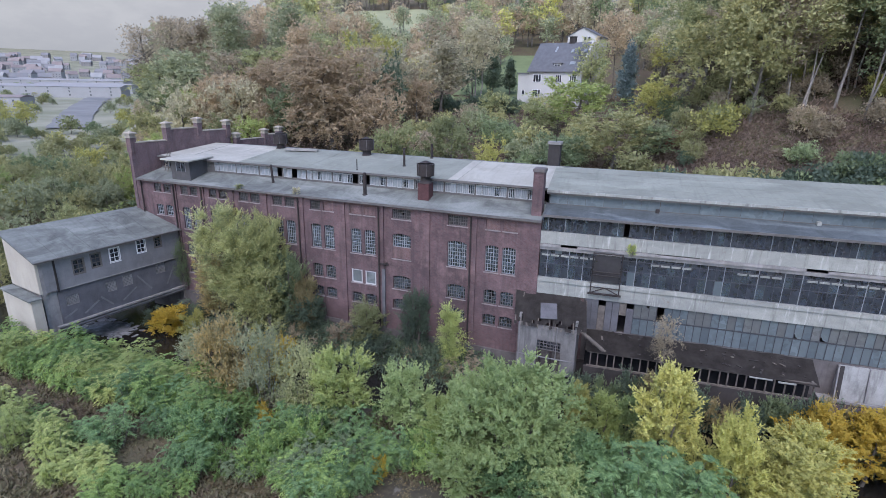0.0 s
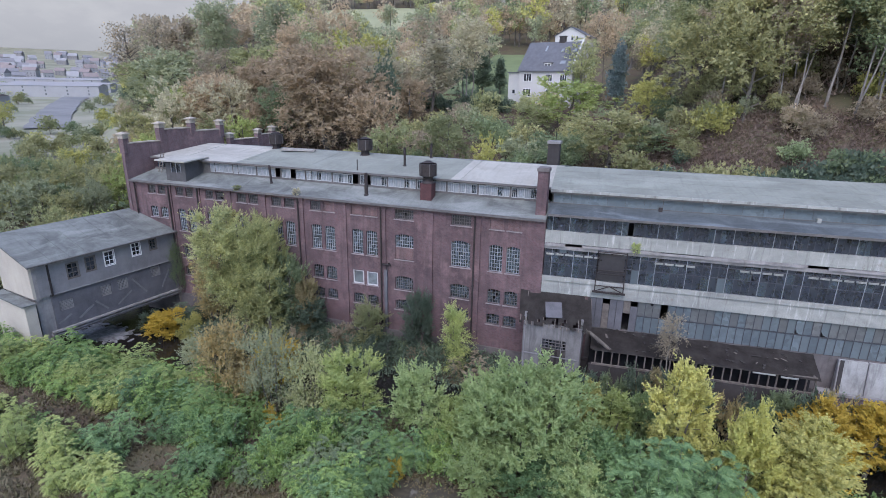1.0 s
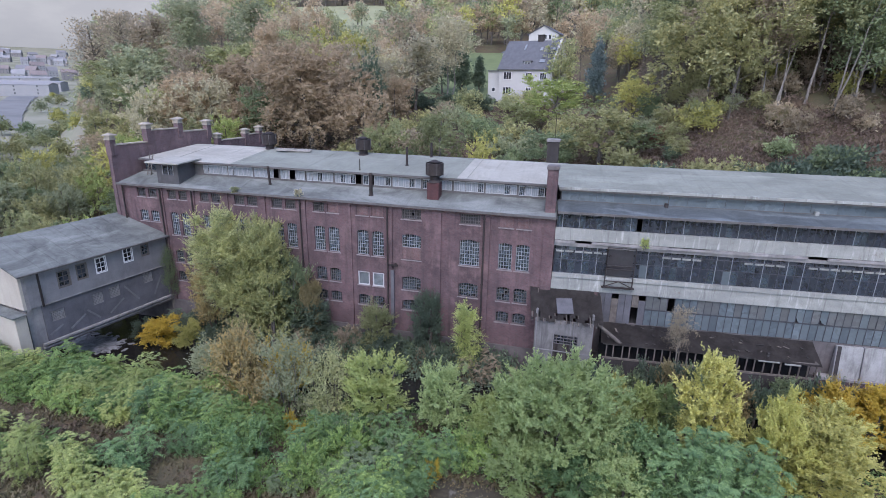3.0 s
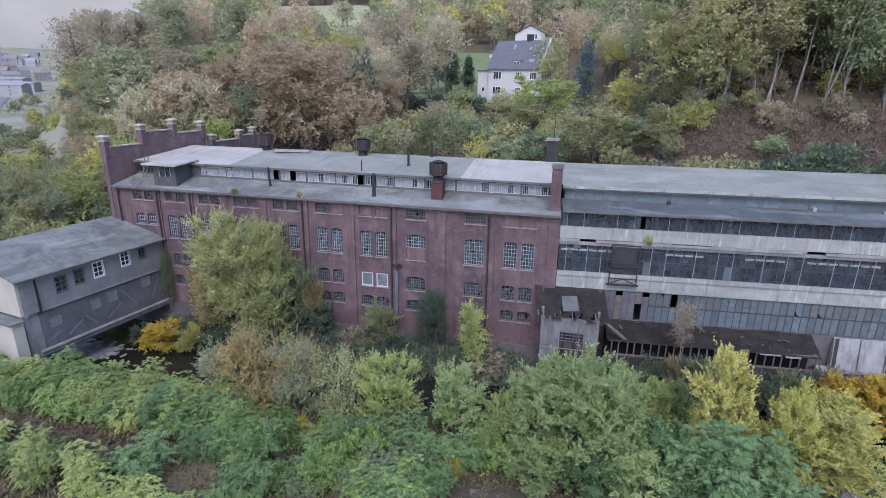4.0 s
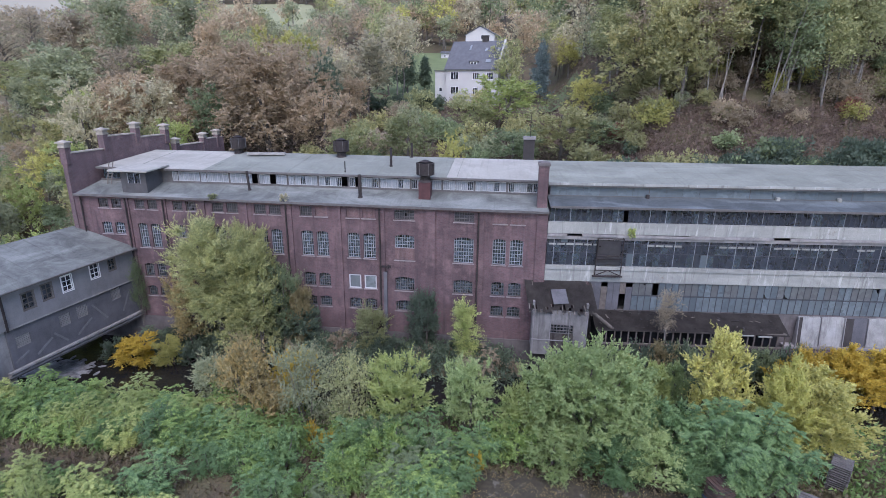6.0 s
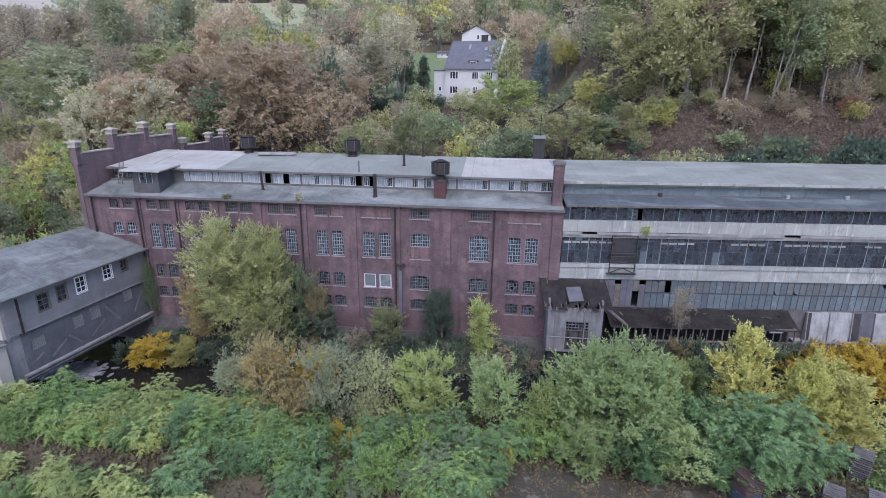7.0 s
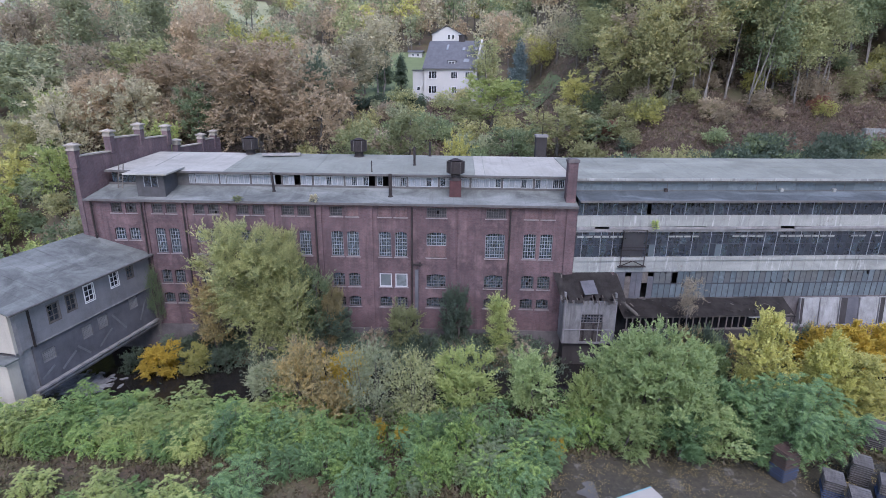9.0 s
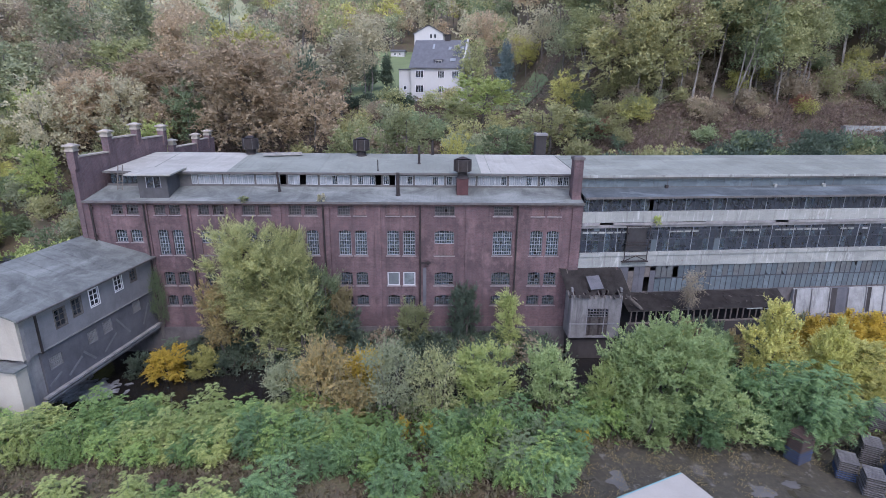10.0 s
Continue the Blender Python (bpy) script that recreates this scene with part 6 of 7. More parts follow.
# hillside picks lean to paler, greyer leaves in place of haze
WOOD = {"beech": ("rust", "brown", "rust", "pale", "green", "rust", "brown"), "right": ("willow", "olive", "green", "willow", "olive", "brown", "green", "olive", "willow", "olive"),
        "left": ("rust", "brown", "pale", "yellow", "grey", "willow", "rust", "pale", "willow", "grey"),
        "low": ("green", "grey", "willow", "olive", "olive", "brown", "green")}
count = 0
for i in range(9000):
    if count > 540:
        break
    y = 60 + 210 * rng.random() ** 1.4
    x = rng.uniform(-1.05, 0.66) * (y + 30) - 8
    az = math.degrees(math.atan2(-x, y))
    if az > 49.5 or (x > -56 and y < 63.5):
        continue
    right = x > 4 + 0.06 * (y - 60)
    bank = right and 62 < y < 72
    # low growth just behind the roofs and in the open view to the house, lawn beside it
    low = y < 73 or (-36 < x < -4 and 73 < y < 117)
    lawn = -50 < x < -24 and 118 < y < 140 or -40 < x < -24 and 112 < y < 150 or -10 < x < 3.5 and 98 < y < 122 or -6 < x < 6.5 and 76 < y < 98 or -36 < x < -6 and 128 < y < 174
    field = abs(x + 98 + (y - 180) * 0.45) < 24 and 196 < y < 248
    if lawn or field:
        continue
    kind = "bush" if bank or low else "tree"
    gap = 1.0 if kind == "bush" else (0.4 if right and y < 105 else 0.9) + 0.005 * y
    if any((x - a) ** 2 + (y - b) ** 2 < (c * 0.72 + gap) ** 2 for a, b, c in taken) or any((x - a) ** 2 + (y - b) ** 2 < c * c for a, b, c in HOUSES):
        continue
    if bank:
        if 64.5 < y < 70 and rng.random() < 0.6:
            continue
        key, leaf, s = rng.choice(("bush_a", "bush_b")), rng.choice(("dark", "green", "grey", "brown", "grey", "brown")), rng.uniform(0.55, 0.9)
    elif low:
        key, leaf, s = rng.choice(("bush_a", "bush_b", "bush_a")), rng.choice(WOOD["low"]), rng.uniform(0.8, 1.4)
    elif right:
        key, leaf, s = rng.choice(("tall_a", "tall_b", "tall_b", "oak_b", "oak_d")), rng.choice(WOOD["right"]), rng.uniform(0.8, 1.15)
    else:
        key, s = rng.choice(("oak_a", "oak_b", "oak_c", "oak_d", "tall_a", "open_b")), rng.uniform(0.7, 1.15)
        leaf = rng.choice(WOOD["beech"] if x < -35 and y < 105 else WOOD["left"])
    if kind == "tree" and 0.4 < -x / y < 0.66 and 122 < y < 192:
        s *= 0.84
    if kind == "tree" and az > 44 and y < 150:
        s *= 0.6
    if kind == "bush" and (y > 74 or bank):
        far_plant("mid_bush" if y > 80 else key, x, y, leaf, s)
    elif y > 100 and kind == "tree":
        far_plant(("mid_" if y < 138 else "far_") + ("c" if right else rng.choice("abac")), x, y, leaf, s)
    else:
        plant(key, x, y, leaf, NAMES[leaf] + (" shrub" if kind == "bush" else " autumn tree") + " in the hillside wood",
              "shrub" if kind == "bush" else "tree", s, group="hillside wood")
    taken.append((x, y, (1.9 if kind == "bush" else 3.4) * s))
    count += 1
# dark wood behind the upper house
for i in range(90):
    x, y = rng.uniform(-70, 45), rng.uniform(186, 262)
    if abs(x + 98 + (y - 180) * 0.45) < 24 and y > 192:
        continue
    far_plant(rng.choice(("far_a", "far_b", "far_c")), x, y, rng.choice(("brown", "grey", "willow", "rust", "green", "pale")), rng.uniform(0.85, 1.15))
for i in range(44):
    y = rng.uniform(249, 285)
    far_plant(rng.choice(("far_c", "far_b")), -98 - (y - 180) * 0.45 + rng.uniform(-42, 42), y, rng.choice(("dark", "brown", "grey", "green")), rng.uniform(0.8, 1.1))
for i in range(60):
    dist, az = rng.uniform(120, 320), rng.uniform(45, 50.5)
    x, y, s = -dist * math.sin(radians(az)), dist * math.cos(radians(az)), rng.uniform(0.8, 1.1) if az < 47.3 and dist > 190 else rng.uniform(0.4, 0.6)
    far_plant(rng.choice(("far_a", "far_b") if dist > 180 else ("mid_a", "mid_b")), x, y, rng.choice(("green", "brown", "willow", "grey", "dark")), s)
join_far("far_wood", "autumn wood of brown, green and yellow trees higher on the slope")
# trees left of the mill, down to the water
for i in range(700):
    x, y = rng.uniform(-115, -56.5), rng.uniform(37, 90)
    if x > -64 and y > 41 and y < 80 and x > -58 or math.degrees(math.atan2(-x, y)) > 62:
        continue
    if any((x - a) ** 2 + (y - b) ** 2 < (c * 0.68 + 1.0) ** 2 for a, b, c in taken) or -78 < x < -64 and 52 < y < 62:
        continue
    key = rng.choice(("oak_a", "oak_b", "oak_c", "oak_d", "bush_a", "bush_a"))
    leaf = rng.choice(("olive", "lime", "willow", "olive", "grey", "green", "yellow", "olive"))
    s = rng.uniform(0.55, 0.85)
    plant(key, x, y, leaf, NAMES[leaf] + " tree in the valley beside the mill", "tree" if key[0] == "o" else "shrub", s, group="valley trees")
    taken.append((x, y, 3.6 * s))


def litter(name, label, area, n, leaf, ln, seed, keep=None, tall=0.5, lift=0.0):
    """Low growth that nobody could count: tufts of small leaves over a stretch of ground."""
    rng = random.Random(seed)
    verts, faces = [], []
    while n > 0:
        x, y = rng.uniform(area[0], area[1]), rng.uniform(area[2], area[3])
        n -= 1
        if keep and not keep(x, y):
            continue
        z = ground_z(x, y) + lift
        r = max(0.25, rng.uniform(0.3, 0.9) * tall * 2)
        for i in range(9):
            p = Vector((x + rng.gauss(0, r * 0.6), y + rng.gauss(0, r * 0.6), z + rng.random() * tall))
            add_leaf(verts, faces, p, rand_dir(rng, 0.7), rand_dir(rng, 0.5), ln * rng.uniform(0.6, 1.4), ln * 0.6, True)
    me = mesh_of(name, verts, faces)
    me.materials.append(leaf)
    return tagged(new(name, me), label, "undergrowth", kind="stuff")


# shrubs along the foot of the bank, and between the trunks above it
for i in range(46):
    x, y = -9 + i * 1.35 + rng.uniform(-0.6, 0.6), 61.5 + rng.uniform(0, 3.2)
    if abs(x + 7.6) < 1.4:
        continue
    leaf = rng.choice(("green", "dark", "dark", "green", "olive", "dark"))
    plant(rng.choice(("bush_a", "bush_b")), x, y, leaf, NAMES[leaf] + " shrub at the foot of the bank behind the hall", "shrub", rng.uniform(1.05, 1.5), group="shrubs behind the hall")
for i in range(64):
    x, y = rng.uniform(3, 52), rng.uniform(70, 83)
    far_plant("mid_bush", x, y, rng.choice(("olive", "brown", "grey", "willow", "brown", "yellow", "green", "brown", "olive", "grey", "brown", "olive")), rng.uniform(0.6, 1.1))
# slender trees with long bare pale trunks at the wood's edge
make_plant("slender_a", 41, 19, 4.0, 0.17, 10.5, 46, 1.2, 38, 0.34, 0.28, boughs=9, bark=BARK_PALE, tri=True)
make_plant("slender_b", 42, 18, 3.8, 0.13, 9.5, 44, 1.2, 38, 0.34, 0.28, stems=2, boughs=10, bark=BARK_PALE, tri=True)
for key, x, y, h, leaf in (("slender_a", 20.9, 75.4, 19, "green"), ("slender_b", 23.2, 74.1, 18, "willow"), ("slender_a", 26.3, 76.2, 20, "green"), ("slender_b", 17.4, 73.8, 15, "olive"),
                           ("slender_a", 31.0, 76.5, 18, "brown"), ("slender_b", 14.0, 77.0, 17, "olive"), ("slender_a", 35.5, 77.5, 19, "green"), ("slender_b", 29.0, 79.0, 19, "dark")):
    planted(key, x, y, h, 4.2, leaf, NAMES[leaf] + " crown on a long bare trunk at the wood's edge")
    taken.append((x, y, 2.2))
planted("bush_a", 25.2, 76.6, 3.4, 2.0, "yellow", "bright yellow shrub between pale trunks", "shrub")
for x, y in ((5.0, 73.5), (33.0, 73.0)):
    planted("bush_b", x, y, 2.8, 1.5, "red", "dark red autumn shrub on the bank", "shrub")
# tall wood on the steep slope behind the hall
for i in range(16):
    for j in range(9):
        x, y = 6 + i * 3.9 + rng.uniform(-1.5, 1.5) + j * 0.3, 74 + j * 4.2 + rng.uniform(-1.5, 1.5)
        if any((x - a) ** 2 + (y - b) ** 2 < (c * 0.5 + 0.7) ** 2 for a, b, c in taken) or 36 < x < 58 and y < 80:
            continue
        leaf, s = rng.choice(WOOD["right"]), rng.uniform(0.75, 1.1)
        if y > 86:
            far_plant("mid_c", x, y, leaf, s)
        else:
            plant(rng.choice(("tall_a", "tall_b")), x, y, leaf, NAMES[leaf] + " tall tree with a pale trunk on the steep slope", "tree", s, group="hillside wood")
        taken.append((x, y, 3.0 * s))
join_far("slope_wood", "dense autumn wood high on the steep slope")
for key, x, y, top, r, leaf in (("open_b", -104, 108, 39.5, 4.5, "brown"), ("open_b", -99.5, 112, 40.5, 4.5, "brown"), ("open_a", -118, 113, 41.0, 6.5, "brown")):
    planted(key, x, y, top - ground_z(x, y), r, leaf, NAMES[leaf] + " tree on the crest of the valley side")

for i in range(9):
    planted("bush_b", -41.5 + 2.1 * i, 108.6 + 0.8 * math.sin(i * 2.3), 3.2 + 0.7 * math.sin(i * 1.9), 2.1, "dark", "dark clipped shrub along the foot of the lawn", "shrub")
litter("undergrowth", "brown brambles and leaf litter under the hillside trees", (-85, 50, 62, 125), 9000, LEAF["bramble"], 0.42, 41,
       lambda x, y: math.degrees(math.atan2(-x, y)) < 48 and not (-38 < x < -24 and 108 < y < 125), 0.7)
litter("undergrowth", "dark brambles on the bank behind the hall", (0, 50, 61, 74), 6500, LEAF["bramble"], 0.27, 42, None, 0.6)
litter("weeds", "dry brown weeds and fallen leaves in the yard", (-58, 14, 15, 31), 7200, GRASS_BLADE, 0.28, 43, lambda x, y: not (-13 < x < 12 and y < 24.2), 0.2)
litter("fallen_leaf", "fallen yellow and brown leaves scattered on the muddy yard", (-15, 12, 17, 28), 2600, LEAF["autumn"], 0.07, 46, lambda x, y: y > 20.6 + 1.6 * math.sin(x * 0.7) and math.sin(x * 1.9 + y) * math.sin(y * 1.7 - 0.6 * x) > -0.15, 0.02, 0.06)
litter("weeds", "green weeds along the river bank", (-58, 30, 25, 34), 2600, LEAF["ash"], 0.3, 44, None, 0.5)
litter("weeds", "dark weeds at the foot of the mill wall", (-46, -7, 40.5, 44), 3200, LEAF["dark"], 0.26, 45, None, 1.0)


# ---- yard: pallets, white-roofed cabin, puddles ----
BLUE_WOOD = plain("blue_pallet", (0.05, 0.08, 0.15), 0.5, 8, 0.9, streak=0.3)
GREY_WOOD = plain("grey_pallet", (0.13, 0.125, 0.12), 0.5, 8, 0.9, streak=0.3)
BROWN_WOOD = plain("brown_pallet", (0.11, 0.07, 0.055), 0.5, 8, 0.9, streak=0.3)


BOARD_ME = {}


def pallet_stack(x, y, turn, n, colors, label, w=1.25, d=1.0):
    st = thing("pallet_stack", label, "pallets", pose(x, y, ground_z(x, y) + 0.05, 0, 0, turn), group="pallet stacks")
    rng = random.Random(int(x * 31 + y * 7))
    for i in range(n):
        mat = colors[0] if i < n * 0.4 else colors[1]
        key = (mat.name, w, d)
        if key not in BOARD_ME:
            body, deck = bmesh.new(), bmesh.new()
            for q in (-1, 0, 1):
                u = q * (w / 2 - 0.12)
                bx(body, u - 0.07, u + 0.07, -d / 2 + 0.17, d / 2 - 0.17, 0.012, 0.109)
            for q in (-1, 1):
                v = q * (d / 2 - 0.08)
                bx(body, -w / 2 + 0.03, w / 2 - 0.03, v - 0.05, v + 0.05, 0.0, 0.0115)
            wall_grid(deck, -w / 2, w / 2, -d / 2, d / 2, -0.142, -0.111, [(-w / 2 + w * (q + 0.72) / 6, -w / 2 + w * (q + 1) / 6, -d / 2 + 0.03, d / 2 - 0.03) for q in range(5)],
                      Matrix.Rotation(radians(-90), 4, "X"))
            made = []
            for nm, b in (("pallet", body), ("deck", deck)):
                me = bpy.data.meshes.new(nm)
                b.to_mesh(me)
                b.free()
                # bearers get dark timber to paint the shadow in the gaps between decks
                me.materials.append(mat if nm == "deck" else TIMBER_DARK)
                made.append(me)
            BOARD_ME[key] = made
        pl = new("pallet", BOARD_ME[key][0])
        pl.parent = st
        pl.matrix_basis = pose(rng.uniform(-0.03, 0.03), rng.uniform(-0.03, 0.03), i * 0.146, 0, 0, rng.uniform(-2, 2))
        new("deck", BOARD_ME[key][1]).parent = pl
    return st


pallet_stack(2.65, 23.0, 24, 14, (BLUE_WOOD, BROWN_WOOD), "tall pallet stack, blue below and brown above")
pallet_stack(4.6, 21.6, 62, 9, (BLUE_WOOD, GREY_WOOD), "weathered blue and grey pallet stack")
pallet_stack(5.15, 20.2, 62, 9, (GREY_WOOD, GREY_WOOD), "weathered grey pallet stack")
pallet_stack(7.1, 22.9, 58, 10, (GREY_WOOD, GREY_WOOD), "weathered grey pallet stack under the ash")
pallet_stack(7.6, 21.3, 58, 9, (BLUE_WOOD, GREY_WOOD), "weathered grey pallet stack")
pallet_stack(9.3, 22.6, 58, 10, (GREY_WOOD, GREY_WOOD), "dark weathered pallet stack")
pallet_stack(10.6, 26.2, 55, 13, (GREY_WOOD, GREY_WOOD), "dark weathered pallet stack beneath the yellow tree")

cabin = thing("yard_cabin", "white flat-roofed cabin with a teal roof edge in the yard", "cabin", pose(-6.93, 19.13, 0, 0, 0, 23.2))
part("wall", box_bm(-6.0, -0.1, -4.0, -0.1, -0.3, 2.36), WHITE_PAINT, cabin)
TEAL = plain("teal_edge", (0.16, 0.32, 0.33), 0.7, 4, 0.5)
bm = bmesh.new()
bx(bm, -6.1, 0, -4.1, 0, 2.36, 2.47)
part("roof_rim", bm, TEAL, cabin, "teal painted roof edge")
part("roof", box_bm(-6.02, -0.0, -4.02, -0.1, 2.47, 2.5), plain("chalky_roof", (0.31, 0.292, 0.25), 0.85, 1.2, 0.7), cabin, "chalky white roof sheet")

SLAB = plain("wet_slab", (0.12, 0.115, 0.105), 0.55, 1.5, 0.35, spec=0.4, bump=0.02)
for i, (x, y, r, z) in enumerate(((-8.5, 21.3, 1.1, 0.04), (-1.2, 20.2, 0.6, 0.07), (0.9, 20.8, 0.4, 0.07))):
    bm = bmesh.new()
    ring = []
    for j in range(72):
        a = 2 * math.pi * j / 72
        ca, sa = math.cos(a), math.sin(a)
        q = r * (1 + 0.6 * noise.noise((ca * 1.6 + i * 9, sa * 1.6, 2)) + 0.12 * noise.noise((ca * 4.5 + i * 9, sa * 4.5, 5)))
        ring.append(bm.verts.new((q * math.cos(a) * 1.3, q * math.sin(a) * 0.7, 0)))
    hub = bm.verts.new((0, 0, 0))
    for j in range(72):
        bm.faces.new((hub, ring[j], ring[(j + 1) % 72]))
    pd = part("puddle", bm, SLAB)
    pd.location = (x, y, z)
    tagged(pd, "shallow pale puddle on the muddy yard", "puddle", group="puddles")

# ---- things on the mill ----
lad = thing("ladder", "wooden ladder leaning on the clerestory beside the gable", "ladder", pose(-50.0, 46.2, 12.4, -18, 0, 0))
for x in (-0.22, 0.22):
    part("rail", box_bm(x - 0.035, x + 0.035, -0.03, 0.03, 0, 2.5), TIMBER, lad)
for i in range(7):
    part("rung", box_bm(-0.19, 0.19, -0.02, 0.02, 0.25 + 0.32 * i, 0.29 + 0.32 * i), TIMBER, lad)
bb = thing("plank_pile", "pile of grey planks lying on the roof ridge", "planks", pose(-36.2, 53.2, 15.0, 0, 0, 11))
for i in range(3):
    part("plank", box_bm(-2.0, 2.0, -0.3 + i * 0.24, -0.1 + i * 0.24, 0.0 + 0.05 * i, 0.14 + 0.05 * i), BLEACHED, bb)

# foam and stones under the bridge
rng = random.Random(6)
bm = bmesh.new()
for i in range(420):
    x, y = rng.gauss(-51.5, 1.7), rng.gauss(36.9, 0.8)
    r = rng.uniform(0.05, 0.28)
    m = pose(x, y, -3.52, 0, 0, rng.uniform(0, 180)) @ Matrix.Diagonal((r * 2.2, r, 0.07, 1))
    bmesh.ops.create_icosphere(bm, subdivisions=1, radius=1, matrix=m)
tagged(part("river_foam", bm, FOAM), "white water breaking over stones under the bridge", "foam", kind="stuff")

# meadow high on the slope
mv, mf = [], []
for j in range(17):
    for i in range(13):
        y = 188 + 66 * j / 16
        x = -98 - (y - 180) * 0.45 + 28 * (2 * i / 12 - 1)
        mv.append((x, y, ground_z(x, y) + 0.5))
for j in range(16):
    for i in range(12):
        k = j * 13 + i
        mf.append((k, k + 1, k + 14, k + 13))
tagged(part("meadow", mesh_of("meadow", mv, mf), plain("meadow_grass", (0.24, 0.25, 0.14), 0.8, 0.3, 0.95), smooth_faces=True), "pale green meadow high on the valley side", "meadow", kind="structure")

# lawns round the white house
LAWN = plain("lawn_grass", (0.13, 0.165, 0.075), 0.75, 0.8, 0.95)
for xa, xb, ya, yb in ((-44, -25, 109, 176), (-25, -12, 131, 172), (-11.5, 4, 108, 123)):
    lv, lf = [], []
    for j in range(17):
        for i in range(9):
            x, y = xa + (xb - xa) * i / 8, ya + (yb - ya) * j / 16
            lv.append((x, y, ground_z(x, y) + 0.4))
    for j in range(16):
        for i in range(8):
            k = j * 9 + i
            lf.append((k, k + 1, k + 10, k + 9))
    tagged(part("lawn", mesh_of("lawn", lv, lf), LAWN, smooth_faces=True), "mown green lawn beside the white house", "lawn", kind="structure")

# ---- parked car and the town in the valley ----
CAR = plain("car_paint", (0.03, 0.032, 0.036), 0.8, 5, 0.3, spec=0.6)
RUBBER = plain("tyre_rubber", (0.02, 0.02, 0.02), 0.8, 8, 0.9)
cx, cy = -72.6, 59.6
car = thing("car", "dark parked car seen between trees beside the mill", "car", pose(cx, cy, ground_z(cx, cy) + 0.05, 0, 0, -25))
bm = bmesh.new()
prism(bm, [(-2.1, 0.3), (2.1, 0.3), (2.15, 0.75), (1.1, 0.95), (0.5, 1.42), (-1.2, 1.42), (-1.9, 0.98), (-2.15, 0.9)], -0.85, 0.85)
bmesh.ops.bevel(bm, geom=bm.edges[:], offset=0.06, segments=2, affect="EDGES")
part("body", bm, CAR, car)
part("windscreen", box_bm(-0.35, 0.35, -0.7, 0.7, -0.01, 0.02, m=pose(0.84, 0, 1.2, 0, 38, 0)), GLASS_DARK, car)
for x in (-1.35, 1.35):
    for y in (-0.86, 0.7):
        w = part("wheel", bmesh.new(), RUBBER, car)
        bm = bmesh.new()
        turned(bm, [(0.32, 0), (0.32, 0.16)], 16)
        bm.to_mesh(w.data)
        bm.free()
        w.matrix_basis = pose(x, y + 0.16, 0.32, 90, 0, 0)

# wall and roof tones kept grey and close, painting in the distance haze
TOWN_WALLS = [plain("town_wall_a", (0.3, 0.3, 0.295), 0.85, 0.3, 0.9), plain("town_wall_b", (0.26, 0.26, 0.26), 0.85, 0.3, 0.9), plain("town_wall_c", (0.2, 0.192, 0.185), 0.85, 0.3, 0.9)]
TOWN_ROOFS = [plain("town_roof_a", (0.17, 0.17, 0.175), 0.85, 0.3, 0.9), plain("town_roof_b", (0.24, 0.24, 0.24), 0.85, 0.3, 0.9), plain("town_roof_c", (0.20, 0.17, 0.16), 0.85, 0.3, 0.9)]


def town_house(x, y, w, d, h, rise, turn, rng, label, category="house"):
    t = thing("town_house" if category == "house" else "factory_shed", label, category, pose(x, y, ground_z(x, y), 0, 0, turn), group="town in the valley")
    part("wall", box_bm(-w / 2, w / 2, -d / 2, d / 2, -4, h), rng.choice(TOWN_WALLS), t)
    bm = bmesh.new()
    prism(bm, [(-d / 2 - 0.4, h), (d / 2 + 0.4, h), (0, h + rise)], -w / 2 - 0.3, w / 2 + 0.3, "x")
    part("roof", bm, rng.choice(TOWN_ROOFS), t)
    for f in range(max(1, int(h // 3))):
        n = min(9, max(2, int(w // 4)))
        for i in range(n):
            wx = -w / 2 + w * (i + 0.5) / n
            part("window", box_bm(wx - 0.6, wx + 0.6, -d / 2 - 0.05, -d / 2 + 0.02, 1 + 3 * f, 2.6 + 3 * f), GLASS_GREY, t)
    return t


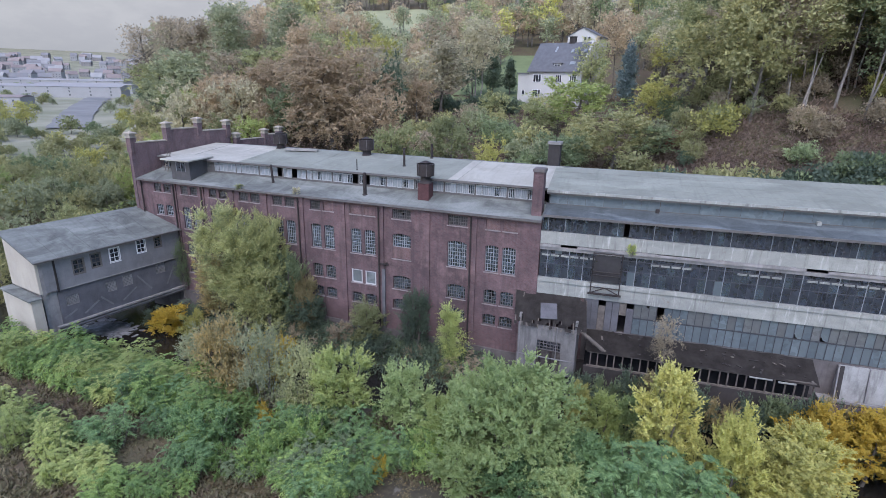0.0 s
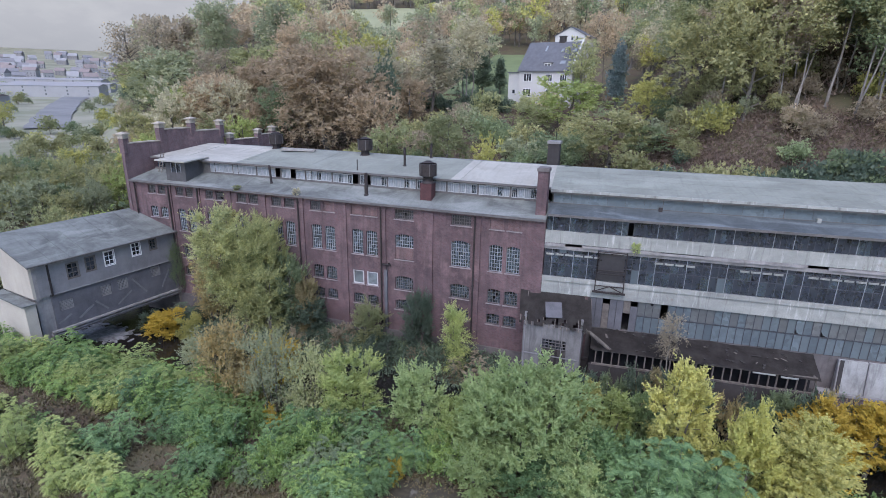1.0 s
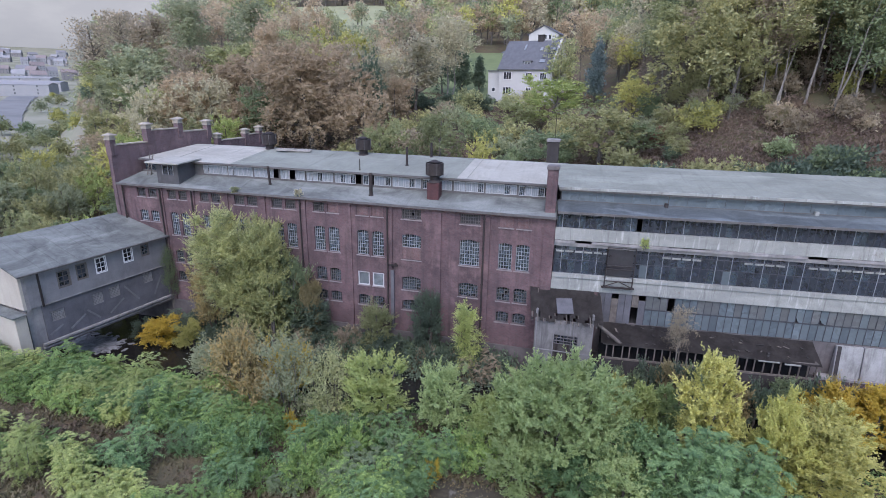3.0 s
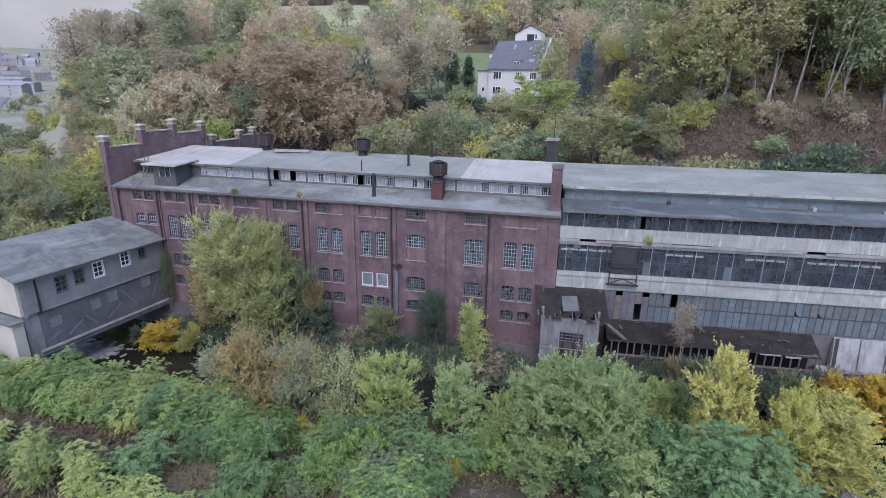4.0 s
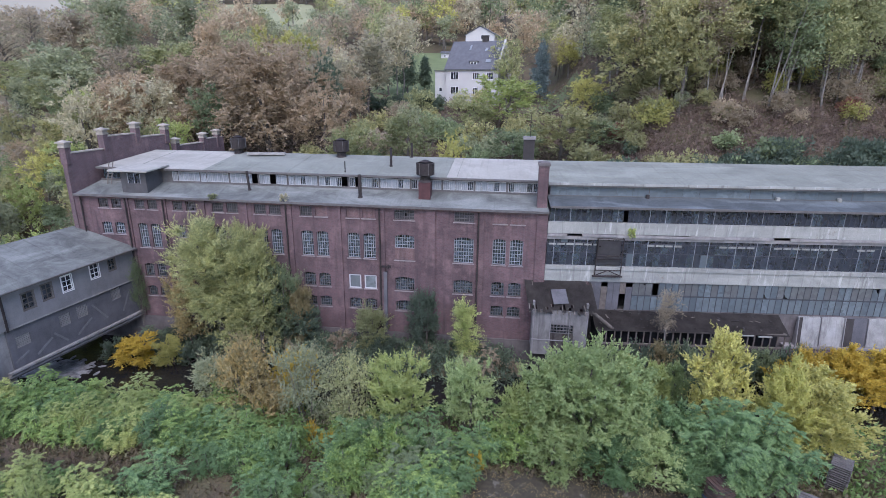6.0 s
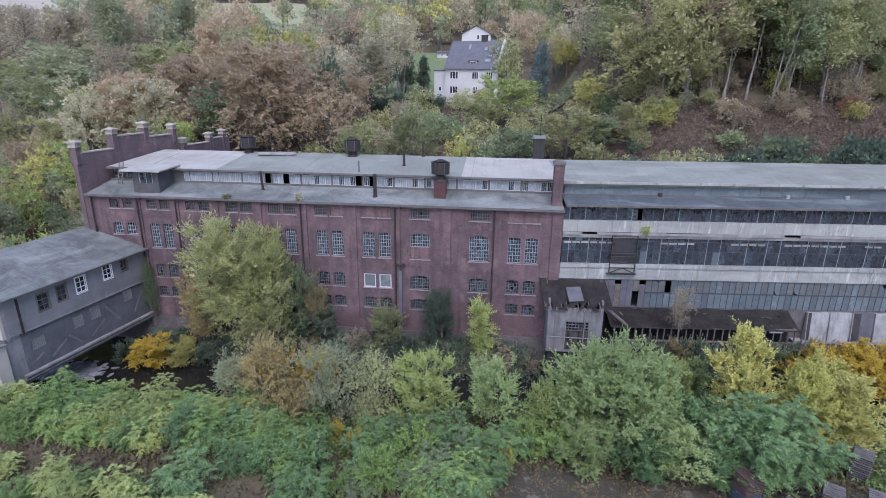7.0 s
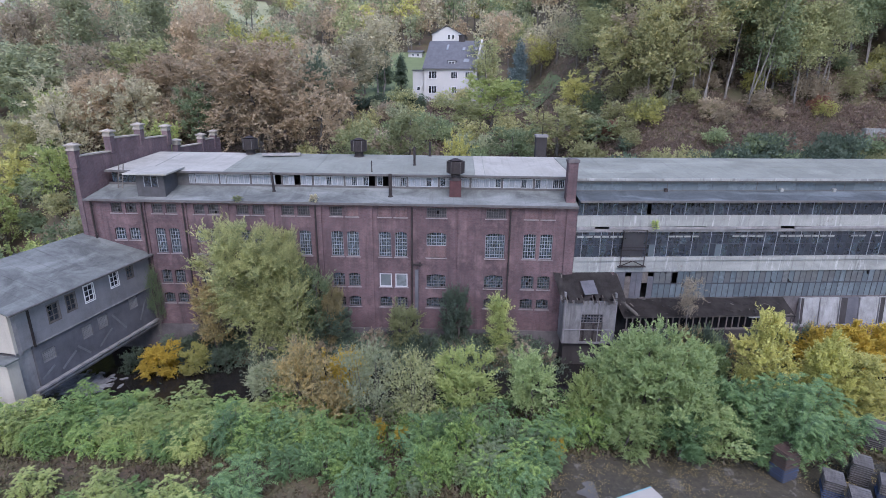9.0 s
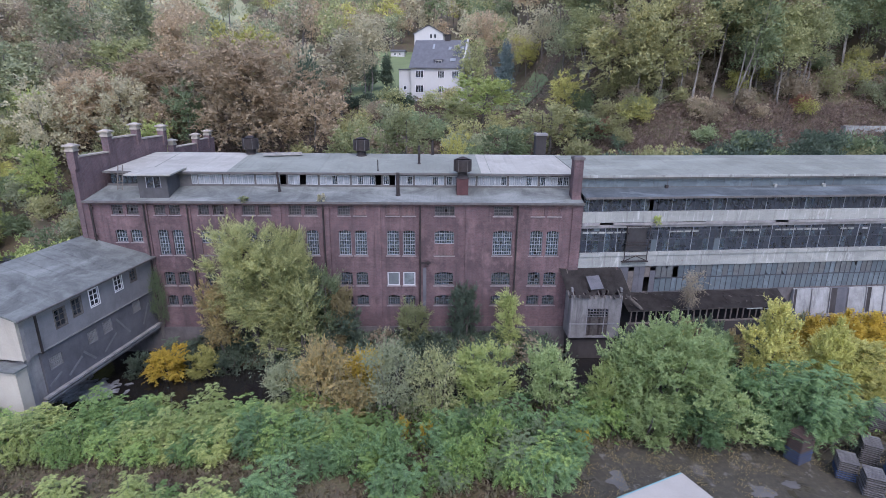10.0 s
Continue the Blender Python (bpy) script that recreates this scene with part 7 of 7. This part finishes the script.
rng = random.Random(19)
for i in range(120):
    dist, az = rng.uniform(850, 1700), radians(rng.uniform(49.5, 66))
    x, y = -dist * math.sin(az), dist * math.cos(az)
    town_house(x, y, rng.uniform(10, 20), rng.uniform(9, 13), rng.uniform(6, 12), rng.uniform(4, 7), rng.uniform(20, 75), rng, "pale town house with a grey roof in the misty valley")
for dist, azd, w, d, h, rise in ((640, 57.5, 150, 40, 9, 2), (720, 53.6, 90, 40, 8, 1.5), (820, 56.5, 170, 50, 9, 2), (480, 62, 70, 26, 7, 1.5)):
    az = radians(azd)
    town_house(-dist * math.sin(az), dist * math.cos(az), w, d, h, rise, 40, rng, "long flat factory shed with a pale roof in the valley", "factory")
for i in range(150):
    dist, az = rng.uniform(160, 900), radians(rng.uniform(49.8, 65))
    x, y = -dist * math.sin(az), dist * math.cos(az)
    # the road and its verges stay open
    if abs(math.degrees(az) - (55.5 - 3.8 * (dist - 300) / 460)) < 1.8 * 300 / dist + 0.9 and 290 < dist < 800:
        continue
    leaf = rng.choice(("green", "yellow", "willow", "olive", "grey"))
    far_plant("far_bush", x, y, leaf, rng.uniform(1.3, 2.2))
for i in range(38):
    dist, az = rng.uniform(125, 290), radians(51.5 + 0.3 * i)
    far_plant("far_bush", -dist * math.sin(az), dist * math.cos(az), rng.choice(("green", "olive", "willow")), rng.uniform(0.8, 1.25))
for dist, azd, k in ((285, 58.3, 1.15), (300, 59.6, 0.9), (255, 60.8, 1.0)):
    az = radians(azd)
    far_plant("mid_a", -dist * math.sin(az), dist * math.cos(az), "yellow", k)
join_far("valley_wood", "pale trees scattered in the misty valley")
# pale road running down the valley
rv, rf = [], []
for i in range(30):
    q = i / 29
    dist = 300 + 460 * q
    az = radians(55.5 - 3.8 * q)
    for s in (-1, 1):
        x, y = -dist * math.sin(az) + s * (8.5 + 2 * q + 2.0 * noise.noise((i * 0.7, s, 5))) * math.cos(az), dist * math.cos(az) + s * (8.5 + 2 * q + 2.0 * noise.noise((i * 0.7, s, 5))) * math.sin(az)
        rv.append((x, y, ground_z(x, y) + 0.6))
for i in range(29):
    rf.append((2 * i, 2 * i + 1, 2 * i + 3, 2 * i + 2))
tagged(part("road", mesh_of("road", rv, rf), plain("valley_road", (0.185, 0.19, 0.188), 0.7, 0.12, 0.95, spec=0.05)), "pale grey road in the valley", "road", kind="structure")
